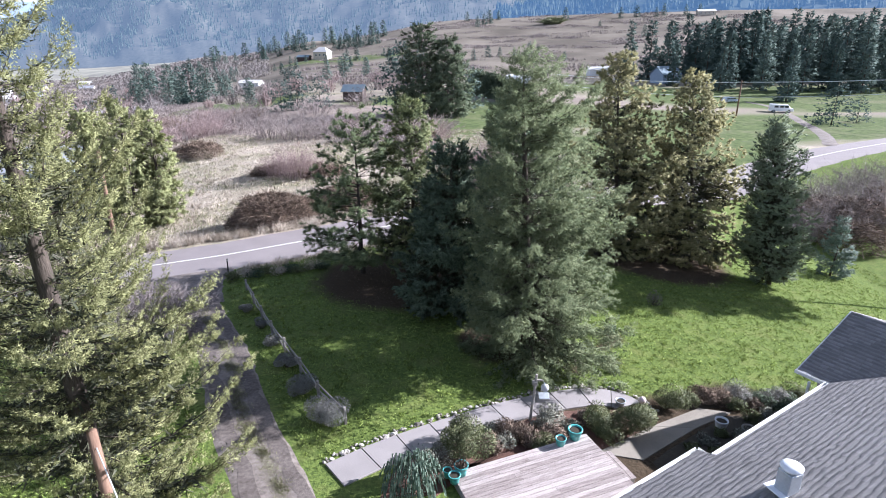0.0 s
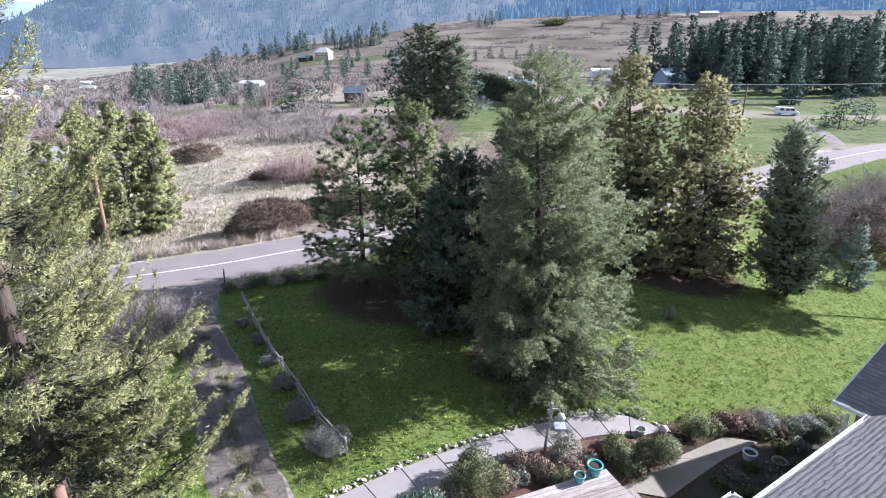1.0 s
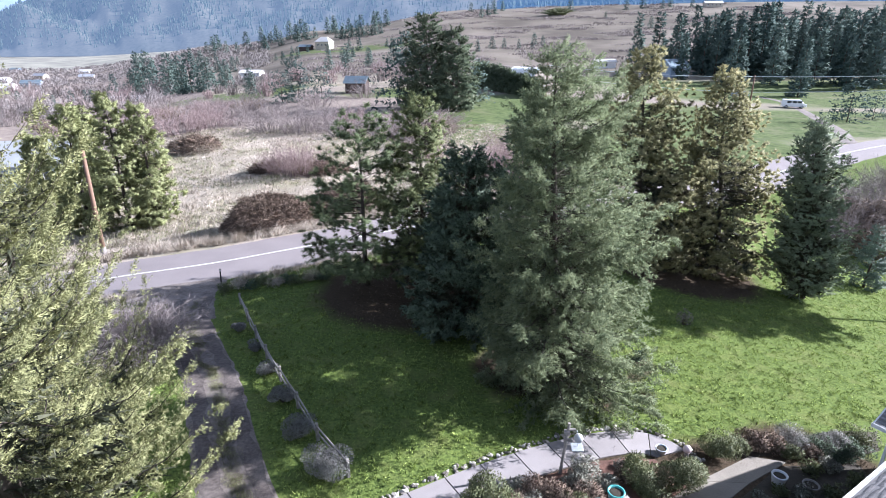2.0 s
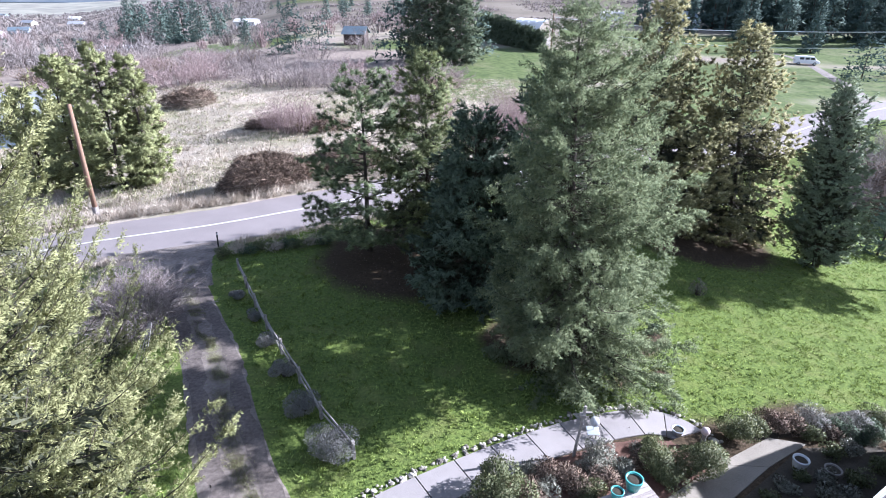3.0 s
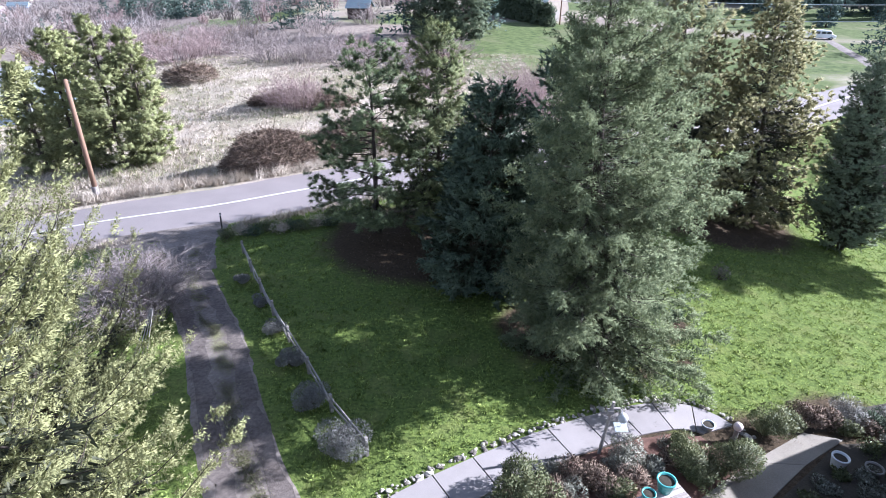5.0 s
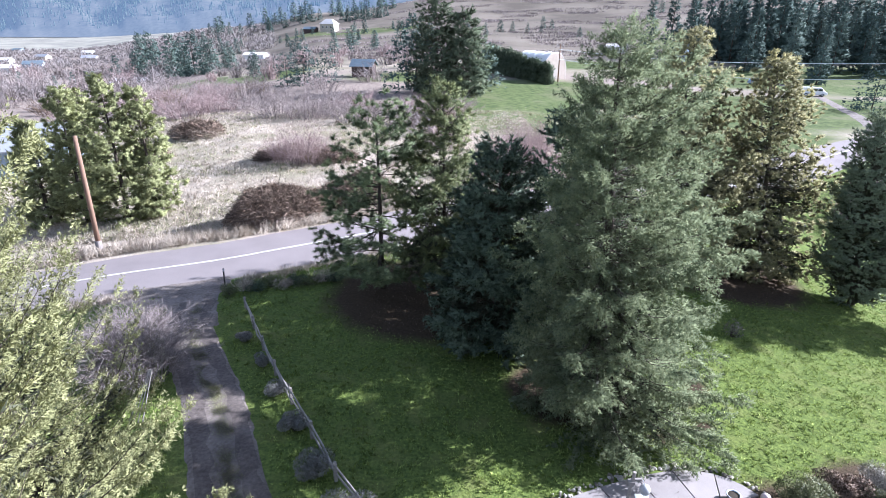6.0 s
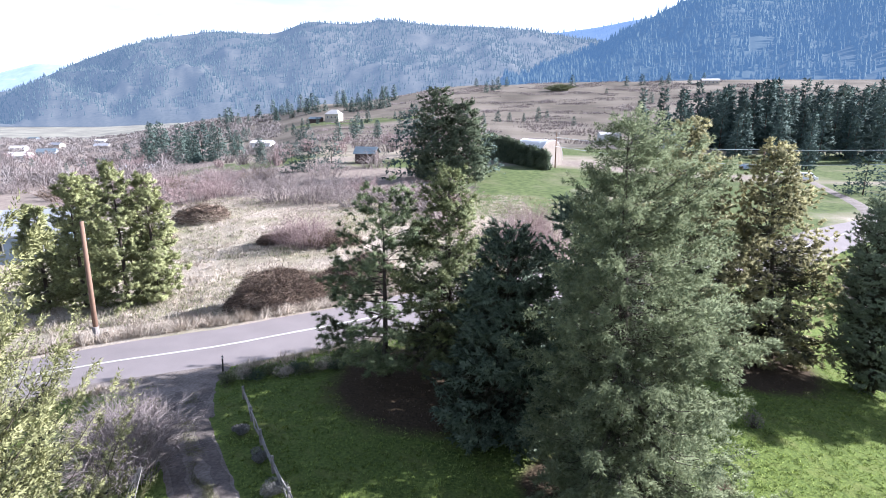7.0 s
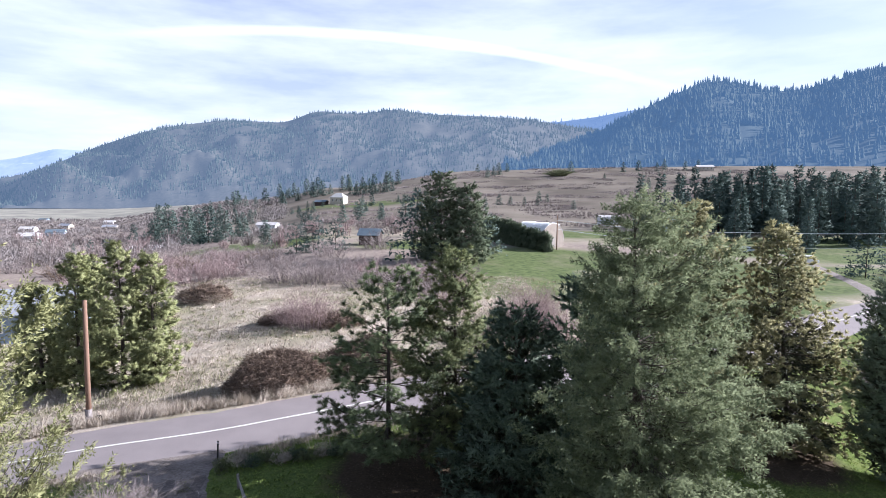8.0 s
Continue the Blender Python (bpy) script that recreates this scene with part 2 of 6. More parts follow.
def box(bm, sx, sy, sz, m=None, bevel=0.0):
    """A box of that size, centred at m, added to bm."""
    r = bmesh.ops.create_cube(bm, size=1, matrix=(m or Matrix()) @ Matrix.Diagonal((sx, sy, sz, 1)))
    if bevel:
        edges = list({e for v in r["verts"] for e in v.link_edges})
        bmesh.ops.bevel(bm, geom=edges, offset=bevel, segments=1, affect="EDGES")
    return bm


def tube(bm, points, radii, sides=8):
    """A tapered tube through points."""
    points = [Vector(p) for p in points]
    rings = []
    for i, p in enumerate(points):
        d = (points[min(i + 1, len(points) - 1)] - points[max(i - 1, 0)]).normalized()
        a = d.orthogonal().normalized()
        b = d.cross(a)
        rings.append([bm.verts.new(p + radii[i] * (math.cos(s) * a + math.sin(s) * b))
                      for s in (2 * math.pi * k / sides for k in range(sides))])
    for r, s in zip(rings, rings[1:]):
        # keep the rings from twisting
        off = min(range(sides), key=lambda o: (r[0].co - s[o].co).length)
        for k in range(sides):
            bm.faces.new((r[k], r[(k + 1) % sides], s[(k + 1 + off) % sides], s[(k + off) % sides]))
    bm.faces.new(rings[0][::-1])
    bm.faces.new(rings[-1])
    return bm


def lathe(bm, profile, sides=20, at=(0, 0, 0)):
    """Turns (radius, height) pairs round the upright axis."""
    rings = []
    for r, z in profile:
        rings.append([bm.verts.new((at[0] + r * math.cos(a), at[1] + r * math.sin(a), at[2] + z))
                      for a in (2 * math.pi * k / sides for k in range(sides))])
    for p, q in zip(rings, rings[1:]):
        for k in range(sides):
            bm.faces.new((p[k], p[(k + 1) % sides], q[(k + 1) % sides], q[k]))
    bm.faces.new(rings[0][::-1])
    bm.faces.new(rings[-1])
    return bm


def unit(v):
    return v / np.maximum(np.linalg.norm(v, axis=-1, keepdims=True), 1e-9)


def blades(rng, base, way, length, width, face=None):
    """One slender pointed leaf or needle spray for each base point."""
    n = len(base)
    way = unit(way)
    turn = unit(rng.normal(size=(n, 3)))
    side = unit(np.cross(way, turn if face is None else face + 0.55 * turn))
    length, width = np.broadcast_to(length, n)[:, None], np.broadcast_to(width, n)[:, None]
    v = np.stack([base - side * width / 2, base + side * width / 2, base + way * length], 1)
    return v.reshape(-1, 3), np.arange(3 * n).reshape(n, 3)


def leafy(name, rng, base, way, length, width, swell, material, parent=None, label="", own_share=0.3):
    """Blades shaded as the rounded clumps they belong to: swell is each clump's outward direction."""
    swell = unit(swell)
    v, f = blades(rng, base, way, length, width, swell)
    t = v.reshape(-1, 3, 3)
    own = unit(np.cross(t[:, 1] - t[:, 0], t[:, 2] - t[:, 0]))
    back = (own * swell).sum(-1) < 0
    f[back] = f[back][:, ::-1]
    own[back] *= -1
    ob = soup(name, v, f, material, parent, label, smooth=True)
    layer = ob.data.attributes.new("custom_normal", "FLOAT_VECTOR", "POINT")
    layer.data.foreach_set("vector", np.repeat(unit(own_share * own + (1 - own_share) * swell), 3, 0).astype(np.float32).ravel())
    return ob


def stick_soup(a, b, ra, rb):
    """Three-sided tapered sticks from a to b."""
    n = len(a)
    d = unit(b - a)
    ref = np.where(np.abs(d[:, 2:3]) > 0.9, np.array([[1.0, 0, 0]]), np.array([[0, 0, 1.0]]))
    p = unit(np.cross(d, ref))
    q = np.cross(d, p)
    ra, rb = np.broadcast_to(ra, n)[:, None], np.broadcast_to(rb, n)[:, None]
    vs = []
    for c, r in ((a, ra), (b, rb)):
        for k in range(3):
            t = 2 * math.pi * k / 3
            vs.append(c + r * (math.cos(t) * p + math.sin(t) * q))
    v = np.stack(vs, 1).reshape(-1, 3)
    o = np.arange(n)[:, None] * 6
    f = np.concatenate([o + np.array([[0, 1, 4, 3]]), o + np.array([[1, 2, 5, 4]]), o + np.array([[2, 0, 3, 5]])])
    return v, f


def conifer(name, x, y, height, radius, needles, rng, label, category="conifer", clear=0.06, whorls=26, per_whorl=9, blade=(0.2, 0.05),
            count=20000, droop=-8, lift=35, shape=0.85, trunk_r=0.16, tuft=False, ragged=0.25, lean=(0, 0), z=None, group="", bark=None, tip_up=0.25,
            fine=True, twigs=15, hang=0.0, boughs=0.0, fill=0):
    """A conifer: a tapered trunk, whorled limbs and twigs set with needle blades."""
    tree = empty(name, x, y, gz(x, y) - 0.05 if z is None else z)
    tagged(tree, label, category, group)
    lx, ly = lean

    def axis(h):
        s = h / height
        return np.stack([lx * s, ly * s, h], -1)

    bm = bmesh.new()
    hs = [0, 0.15 * height, 0.4 * height, 0.7 * height, 0.93 * height]
    tube(bm, [tuple(axis(np.array(h)) + np.array((0.03 * math.sin(h * 2 + x), 0.03 * math.cos(h * 1.7), 0))) for h in hs],
         [trunk_r * 1.25, trunk_r, trunk_r * 0.75, trunk_r * 0.4, trunk_r * 0.1], 9)
    part("trunk", bm, bark or BARK, tree, smooth=True)

    # limbs
    t = (np.repeat(np.arange(whorls), per_whorl) + rng.uniform(-0.45, 0.45, whorls * per_whorl)) / whorls
    t = np.clip(t, 0, 0.985)
    h0 = height * (clear + (1 - clear) * t)
    n = len(t)
    az = rng.uniform(0, 2 * math.pi, n)
    size = radius * (np.clip(1 - t, 0, 1) ** shape) * rng.uniform(1 - ragged, 1 + ragged, n) * np.minimum(1, 0.62 + 2.5 * t) + 0.06 * radius
    # some boughs reach further than the rest
    size *= 1 + boughs * np.array([noise.noise((2 * math.cos(q), 2 * math.sin(q), h * 0.8 + x)) for q, h in zip(az, h0)])
    pitch = np.radians(droop + (lift - droop) * t ** 1.3 + rng.normal(0, 6, n))
    out = np.stack([np.cos(az) * np.cos(pitch), np.sin(az) * np.cos(pitch), np.sin(pitch)], -1)
    start = axis(h0)
    # twigs along each limb
    per = np.maximum(3, (size / radius * twigs + 2).astype(int))
    li = np.repeat(np.arange(n), per)
    s = rng.uniform(0.12, 1.0, len(li)) ** 0.75
    L = size[li]
    bend = np.stack([0 * s, 0 * s, tip_up * L * s * s - 0.10 * L * np.sin(math.pi * s)], -1)
    root = start[li] + out[li] * (L * s)[:, None] + bend
    side = unit(np.cross(out[li], np.array([0, 0, 1.0]))) * rng.choice([-1, 1], len(li))[:, None]
    tw = unit(out[li] * rng.uniform(0.5, 1.2, len(li))[:, None] + side * rng.uniform(0.3, 1.1, len(li))[:, None]
              + np.array([0, 0, 1]) * rng.normal(0.02, 0.22, len(li))[:, None])
    tl = (0.26 * L * (1.05 - s) + 0.07 * radius + 0.10) * rng.uniform(0.7, 1.25, len(li))
    limb_end = start + out * (0.86 * size)[:, None] + np.stack([0 * size, 0 * size, tip_up * size], -1) * 0.68
    mid = start + out * (size * 0.55)[:, None] + np.stack([0 * size, 0 * size, tip_up * size * 0.3 - 0.1 * size], -1)
    if fine:
        va, fa = stick_soup(start, mid, 0.009 + 0.008 * size, 0.006 + 0.004 * size)
        vb, fb = stick_soup(mid, limb_end, 0.006 + 0.004 * size, np.full(n, 0.003))
        soup("branchwork", np.concatenate([va, vb]), np.concatenate([fa, fb + len(va)]), bark or BARK, tree)
    # needles
    bl, bw = blade
    centre = axis(root[:, 2].clip(0, height))
    away = unit((root - centre) * np.array([1, 1, 0.4]) + np.array([0, 0, 0.15 * radius]))
    if tuft:
        # round tufts at the twigs' ends
        per_tuft = 28
        share = tl ** 0.6
        nt = np.maximum(1, (share / share.sum() * count / per_tuft + rng.uniform(0, 1, len(share))).astype(int))
        ti = np.repeat(np.arange(len(li)), nt)
        u = 1 - 0.75 * rng.uniform(0, 1, len(ti)) ** 1.4
        tc_ = root[ti] + tw[ti] * (tl[ti] * u)[:, None] + rng.normal(0, 0.05, (len(ti), 3))
        si = np.repeat(np.arange(len(ti)), per_tuft)
        bd = rng.normal(0, 1, (len(si), 3)) * np.array([1, 1, 0.75]) + 1.1 * tw[ti][si] + np.array([0, 0, 0.45])
        bp = tc_[si]
        swell = unit(bd) + 0.5 * away[ti][si]
    else:
        # short side sprays along every twig
        spray = 16 if fine else 2
        share = tl ** 0.75 * (0.45 + s)
        share = share / share.sum() * count / spray
        nb = (share + rng.uniform(0, 1, len(share))).astype(int)
        ti = np.repeat(np.arange(len(li)), nb)
        u = 0.1 + 0.9 * np.sqrt(rng.uniform(0, 1, len(ti)))
        flat = unit(np.cross(tw[ti], np.array([0, 0, 1.0]))) * rng.choice([-1, 1], len(ti))[:, None]
        sd = unit(0.9 * tw[ti] + flat * rng.uniform(0.2, 1.1, len(ti))[:, None] + rng.normal(0, 0.25, (len(ti), 3)) + np.array([0, 0, hang]))
        sl = bl * rng.uniform(1.4, 3.0, len(ti)) * (1.15 - 0.5 * u) * (1 if fine else 0.2)
        sr = root[ti] + tw[ti] * (tl[ti] * u)[:, None]
        si = np.repeat(np.arange(len(ti)), spray)
        w = rng.uniform(0, 1, len(si))
        bp = sr[si] + sd[si] * (sl[si] * w)[:, None]
        off = rng.normal(0, 1, (len(si), 3))
        bd = sd[si] * 0.75 + 0.55 * off
        swell = 0.35 * unit(off) + 0.7 * sd[si] + 0.7 * away[ti][si] + np.array([0, 0, 0.35])
    sz = rng.uniform(0.65, 1.25, len(si))
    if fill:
        # dark filler twigs round the trunk, added to block light and darken crown gaps
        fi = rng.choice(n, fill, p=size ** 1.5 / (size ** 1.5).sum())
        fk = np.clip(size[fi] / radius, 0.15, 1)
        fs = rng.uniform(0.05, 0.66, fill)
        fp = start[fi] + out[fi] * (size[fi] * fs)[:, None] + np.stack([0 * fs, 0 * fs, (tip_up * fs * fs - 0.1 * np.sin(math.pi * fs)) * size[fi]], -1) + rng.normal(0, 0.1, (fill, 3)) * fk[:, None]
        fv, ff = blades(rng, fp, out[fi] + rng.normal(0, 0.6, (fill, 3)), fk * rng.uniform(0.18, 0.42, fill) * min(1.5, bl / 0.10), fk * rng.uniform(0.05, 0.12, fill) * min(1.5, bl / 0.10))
        soup("inner_fill", fv, ff, INNER, tree)
    leafy("crown", rng, bp, bd, bl * sz, bw * rng.uniform(0.7, 1.3, len(si)), swell, needles, tree)
    return tree


def brush_conifer(name, x, y, height, radius, needles, rng, label, category, whorls, per_whorl, branchlets, per_branchlet, needle=(0.1, 0.03), brush=0.1, clear=0.04,
                  shape=0.75, droop=-10, lift=40, tip_up=0.2, hang=0.0, curl=0.3, boughs=0.4, gaps=0.12, trunk_r=0.2, lean=(0, 0), fill=20000, sparse_over=1e9, side_reach=None, low=(0.66, 2.2), spread=0.16, stub=1.0, splay_by=1.5, tufted=4, own_share=0.3):
    """A conifer whose limbs carry flat fans of branchlets, each one a brush of short needles."""
    tree = empty(name, x, y, gz(x, y) - 0.05)
    tagged(tree, label, category)
    bow = np.array([lean[0], lean[1]])

    def axis(h):
        s_ = np.clip(h / height, 0, 1)
        return np.stack([bow[0] * s_, bow[1] * s_, h], -1)

    bm = bmesh.new()
    hs = [0, 0.1 * height, 0.25 * height, 0.45 * height, 0.65 * height, 0.82 * height, 0.97 * height]
    tube(bm, [tuple(axis(np.array(h)) + np.array((0.03 * math.sin(h * 2 + x), 0.03 * math.cos(h * 1.7), 0))) for h in hs],
         [trunk_r * k for k in (1.3, 1.0, 0.88, 0.7, 0.48, 0.26, 0.05)], 10)
    part("trunk", bm, BARK, tree, smooth=True)
    n = whorls * per_whorl
    tier = np.repeat(np.arange(whorls), per_whorl)
    t = np.clip((tier + rng.normal(0, 0.16, n)) / whorls, 0, 0.985)
    az = tier * 2.4 + np.tile(np.arange(per_whorl), whorls) * 2 * math.pi / per_whorl + rng.normal(0, 0.22, n)
    h0 = height * (clear + (1 - clear) * t)
    size = radius * (1 - t) ** shape * np.minimum(1, low[0] + low[1] * t) * rng.uniform(0.78, 1.18, n) + 0.05 * radius
    size *= 1 + boughs * np.array([noise.noise((1.7 * math.cos(q), 1.7 * math.sin(q), h * 0.55 + x)) for q, h in zip(az, h0)])
    if side_reach is not None:
        size *= 1 + side_reach * np.cos(az)
    keep = rng.uniform(0, 1, n) > gaps
    t, az, h0, size = t[keep], az[keep], h0[keep], size[keep]
    n = len(t)
    pitch = np.radians(droop + (lift - droop) * t ** 1.3 + rng.normal(0, 5, n))
    out = np.stack([np.cos(az) * np.cos(pitch), np.sin(az) * np.cos(pitch), np.sin(pitch)], -1)
    start = axis(h0)
    up = np.array([0, 0, 1.0])

    def on_limb(i, s_):
        return start[i] + out[i] * (size[i] * s_)[:, None] + up * (size[i] * (tip_up * s_ ** 2 - 0.12 * np.sin(math.pi * s_)))[:, None]

    limb_all = np.arange(n)
    V, F_, o = [], [], 0
    for s0, s1, ra, rb in ((0.0, 0.35, 0.0045, 0.004), (0.35, 0.7, 0.004, 0.0025), (0.7, 0.9, 0.0025, 0.001)):
        v, f = stick_soup(on_limb(limb_all, np.full(n, s0)), on_limb(limb_all, np.full(n, s1)), ra * (1 + size), rb * (1 + size))
        V.append(v), F_.append(f + o)
        o += len(v)
    tagged(soup("branchwork", np.concatenate(V), np.concatenate(F_), BARK, tree), kind="stuff")
    per = np.maximum(4, (branchlets * size / size.max()).astype(int))
    li = np.repeat(limb_all, per)
    m = len(li)
    s_ = 1 - 0.78 * rng.uniform(0, 1, m) ** 1.25
    root = on_limb(li, s_)
    side = unit(np.cross(out[li], up)) * rng.choice([-1, 1], m)[:, None]
    splay = rng.uniform(0.35, 1.15, m) * np.clip(1.25 - s_, 0.15, 1)
    tw = unit(out[li] + side * splay[:, None] * splay_by + up * (rng.normal(hang, spread, m))[:, None])
    tl = stub * (0.34 * size[li] * (1.08 - s_) + 0.05 * radius + 0.12) * rng.uniform(0.7, 1.25, m)
    # needles
    share = tl * np.where(h0[li] > sparse_over, 0.3, 1.0)
    cnt = np.maximum(6, (share / tl.mean() * per_branchlet * rng.uniform(0.8, 1.2, m)).astype(int))
    ti = np.repeat(np.arange(m), cnt)
    # needles gather in tufts along each branchlet
    u = np.clip((np.floor(rng.uniform(0, tufted, len(ti))) + 0.6 + rng.normal(0, 0.2, len(ti))) / tufted, 0.02, 1.05)
    rad = rng.normal(0, 1, (len(ti), 3))
    rad = unit(rad - (rad * tw[ti]).sum(-1, keepdims=True) * tw[ti])
    thick = brush * (1.1 - 0.35 * u ** 2)
    bp = root[ti] + tw[ti] * (tl[ti] * u)[:, None] + up * (curl * tl[ti] * u * u)[:, None] + rad * (thick * rng.uniform(0.0, 0.55, len(ti)))[:, None]
    bd = 0.95 * rad + 0.85 * tw[ti] + up * (0.9 * curl * u)[:, None] + rng.normal(0, 0.25, (len(ti), 3))
    away = unit(root - axis(root[:, 2]) + up * 0.2 * radius)
    swell = 1.0 * rad + 0.3 * tw[ti] + 0.5 * away[ti] + 0.3 * up
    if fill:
        # dark filler along the inner limbs, added to stop light passing through
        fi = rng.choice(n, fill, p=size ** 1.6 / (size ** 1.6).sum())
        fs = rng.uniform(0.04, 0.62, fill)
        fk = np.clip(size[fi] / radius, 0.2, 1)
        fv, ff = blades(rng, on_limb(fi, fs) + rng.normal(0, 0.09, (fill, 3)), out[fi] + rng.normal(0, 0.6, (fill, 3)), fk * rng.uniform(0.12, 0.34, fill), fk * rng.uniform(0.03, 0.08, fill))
        soup("inner_fill", fv, ff, INNER, tree)
    leafy("crown", rng, bp, bd, needle[0] * rng.uniform(0.7, 1.25, len(ti)), needle[1] * rng.uniform(0.7, 1.3, len(ti)), swell, needles, tree, own_share=own_share)
    return tree


def shrub(name, x, y, radius, height, leaves, rng, label, category="shrub", count=1500, leaf=(0.09, 0.05), z=None, group="", lumps=7, stems=True):
    """A rounded shrub: stems from the ground and a lumpy shell of small leaves."""
    ob = empty(name, x, y, (gz(x, y) if z is None else z) - 0.02)
    tagged(ob, label, category, group)
    count, leaf = int(count * 1.6), (leaf[0] * 0.62, leaf[1] * 0.85)
    c = np.stack([rng.uniform(-0.5, 0.5, lumps) * radius, rng.uniform(-0.5, 0.5, lumps) * radius, rng.uniform(0.35, 0.7, lumps) * height], -1)
    r = rng.uniform(0.35, 0.6, lumps)
    k = rng.integers(0, lumps, count)
    d = unit(rng.normal(size=(count, 3)))
    p = c[k] + d * (r[k] * rng.uniform(0.75, 1.05, count))[:, None] * np.array([radius, radius, height * 0.62])
    p[:, 2] = np.abs(p[:, 2])
    if stems:
        m = 16
        tips = c[rng.integers(0, lumps, m)] + rng.normal(0, 0.12 * radius, (m, 3))
        v, f = stick_soup(rng.normal(0, 0.06, (m, 3)) * np.array([1, 1, 0]), tips, 0.02 * height + 0.004, np.full(m, 0.004))
        soup("stem_cluster", v, f, BARK, ob)
    leafy("foliage", rng, p, d + rng.normal(0, 0.5, (count, 3)) + np.array([0, 0, 0.25]), leaf[0] * rng.uniform(0.6, 1.3, count), leaf[1], d + np.array([0, 0, 0.2]), leaves, ob)
    return ob


def thicket(name, x, y, rx, ry, height, twigs, rng, label, category="bush", stems=160, forks=9, arch=0.25, thick=0.012, z=None, group="", upright=1.0, kind=""):
    """A leafless bush: arching stems from the ground, each with fine forking twigs."""
    ob = empty(name, x, y, (gz(x, y) if z is None else z) - 0.03)
    tagged(ob, label, category, group, kind)
    a = rng.uniform(0, 2 * math.pi, stems)
    q = np.sqrt(rng.uniform(0, 1, stems))
    foot = np.stack([np.cos(a) * q * rx * 0.75, np.sin(a) * q * ry * 0.75, np.zeros(stems)], -1)
    foot[:, 2] = terrain(x + foot[:, 0], y + foot[:, 1]) - gz(x, y)
    hh = height * rng.uniform(0.55, 1.08, stems) * (1 - 0.5 * q ** 2)
    outw = np.stack([np.cos(a), np.sin(a), 0 * a], -1) * np.array([rx, ry, 0]) * 0.5 * q[:, None] + rng.normal(0, 0.16, (stems, 3)) * np.array([rx, ry, 0])
    m = foot + outw * 0.4 + np.stack([0 * hh, 0 * hh, hh * 0.55], -1)
    e = foot + outw * (1 + arch * 2) + np.stack([0 * hh, 0 * hh, hh * (1 - arch)], -1)
    V, Fc, o = [], [], 0
    for s, t_, ra, rb in ((foot, m, thick * 1.3, thick), (m, e, thick, thick * 0.4)):
        v, f = stick_soup(s, t_, np.full(len(s), ra), np.full(len(s), rb))
        f = np.concatenate([f[:, :3], f[:, [0, 2, 3]]])
        V.append(v), Fc.append(f + o)
        o += len(v)
    # forks, and finer twigs on the forks
    k = np.repeat(np.arange(stems), forks)
    u = rng.uniform(0.2, 1, len(k))[:, None]
    b0 = np.where(u < 0.6, foot[k] + (m - foot)[k] * (u / 0.6), m[k] + (e - m)[k] * ((u - 0.6) / 0.4))
    dirs = unit(rng.normal(0, 0.6, (len(k), 3)) + outw[k] / max(rx, ry) + np.array([0, 0, 0.35 * upright]))
    b1 = b0 + dirs * (hh[k] * rng.uniform(0.16, 0.40, len(k)))[:, None]
    v, f = blades(rng, b0, b1 - b0, np.linalg.norm(b1 - b0, axis=1), np.full(len(k), thick * 1.3))
    V.append(v), Fc.append(f + o)
    o += len(v)
    k2 = np.repeat(np.arange(len(k)), 3)
    c0 = b0[k2] + (b1 - b0)[k2] * rng.uniform(0.2, 1, len(k2))[:, None]
    v, f = blades(rng, c0, dirs[k2] + rng.normal(0, 0.7, (len(k2), 3)) + np.array([0, 0, 0.2 * upright]), hh[k][k2] * rng.uniform(0.07, 0.2, len(k2)), np.full(len(k2), thick * 0.9))
    V.append(v), Fc.append(f + o)
    soup("branchwork", np.concatenate(V), np.concatenate(Fc), twigs, ob)
    return ob


def mound(name, x, y, rx, ry, height, canes, rng, label, count=9000, cane=0.55, thick=0.02, turn=0.0, category="bush"):
    """A dense heap of arching canes with a lumpy outline."""
    ob = empty(name, x, y, gz(x, y) - 0.03)
    tagged(ob, label, category)
    a = rng.uniform(0, 2 * math.pi, count)
    q = rng.uniform(0, 1, count) ** 0.5
    lump = np.array([noise.noise((2.2 * math.cos(i) * j, 2.2 * math.sin(i) * j, x)) for i, j in zip(a, q)])
    px, py = np.cos(a) * q * rx * (1 + 0.2 * lump), np.sin(a) * q * ry * (1 + 0.2 * lump)
    c, s = math.cos(turn), math.sin(turn)
    px, py = c * px - s * py, s * px + c * py
    top = height * np.sqrt(np.clip(1.02 - q ** 2.6, 0, 1)) * (1 + 0.3 * lump)
    pz = top * (1 - 0.45 * rng.uniform(0, 1, count) ** 2) + terrain(x + px, y + py) - gz(x, y)
    out = np.stack([px / rx, py / ry, 0.35 + 0 * px], -1)
    way = rng.normal(0, 1, (count, 3)) * np.array([1, 1, 0.55]) + 0.4 * out
    leafy("branchwork", rng, np.stack([px, py, pz], -1), way, cane * rng.uniform(0.4, 1.2, count) * np.where(rng.uniform(0, 1, count) < 0.06, 2.4, 1), thick * rng.uniform(0.6, 1.6, count), out + 0.8 * rng.normal(0, 1, (count, 3)), canes, ob)
    return ob


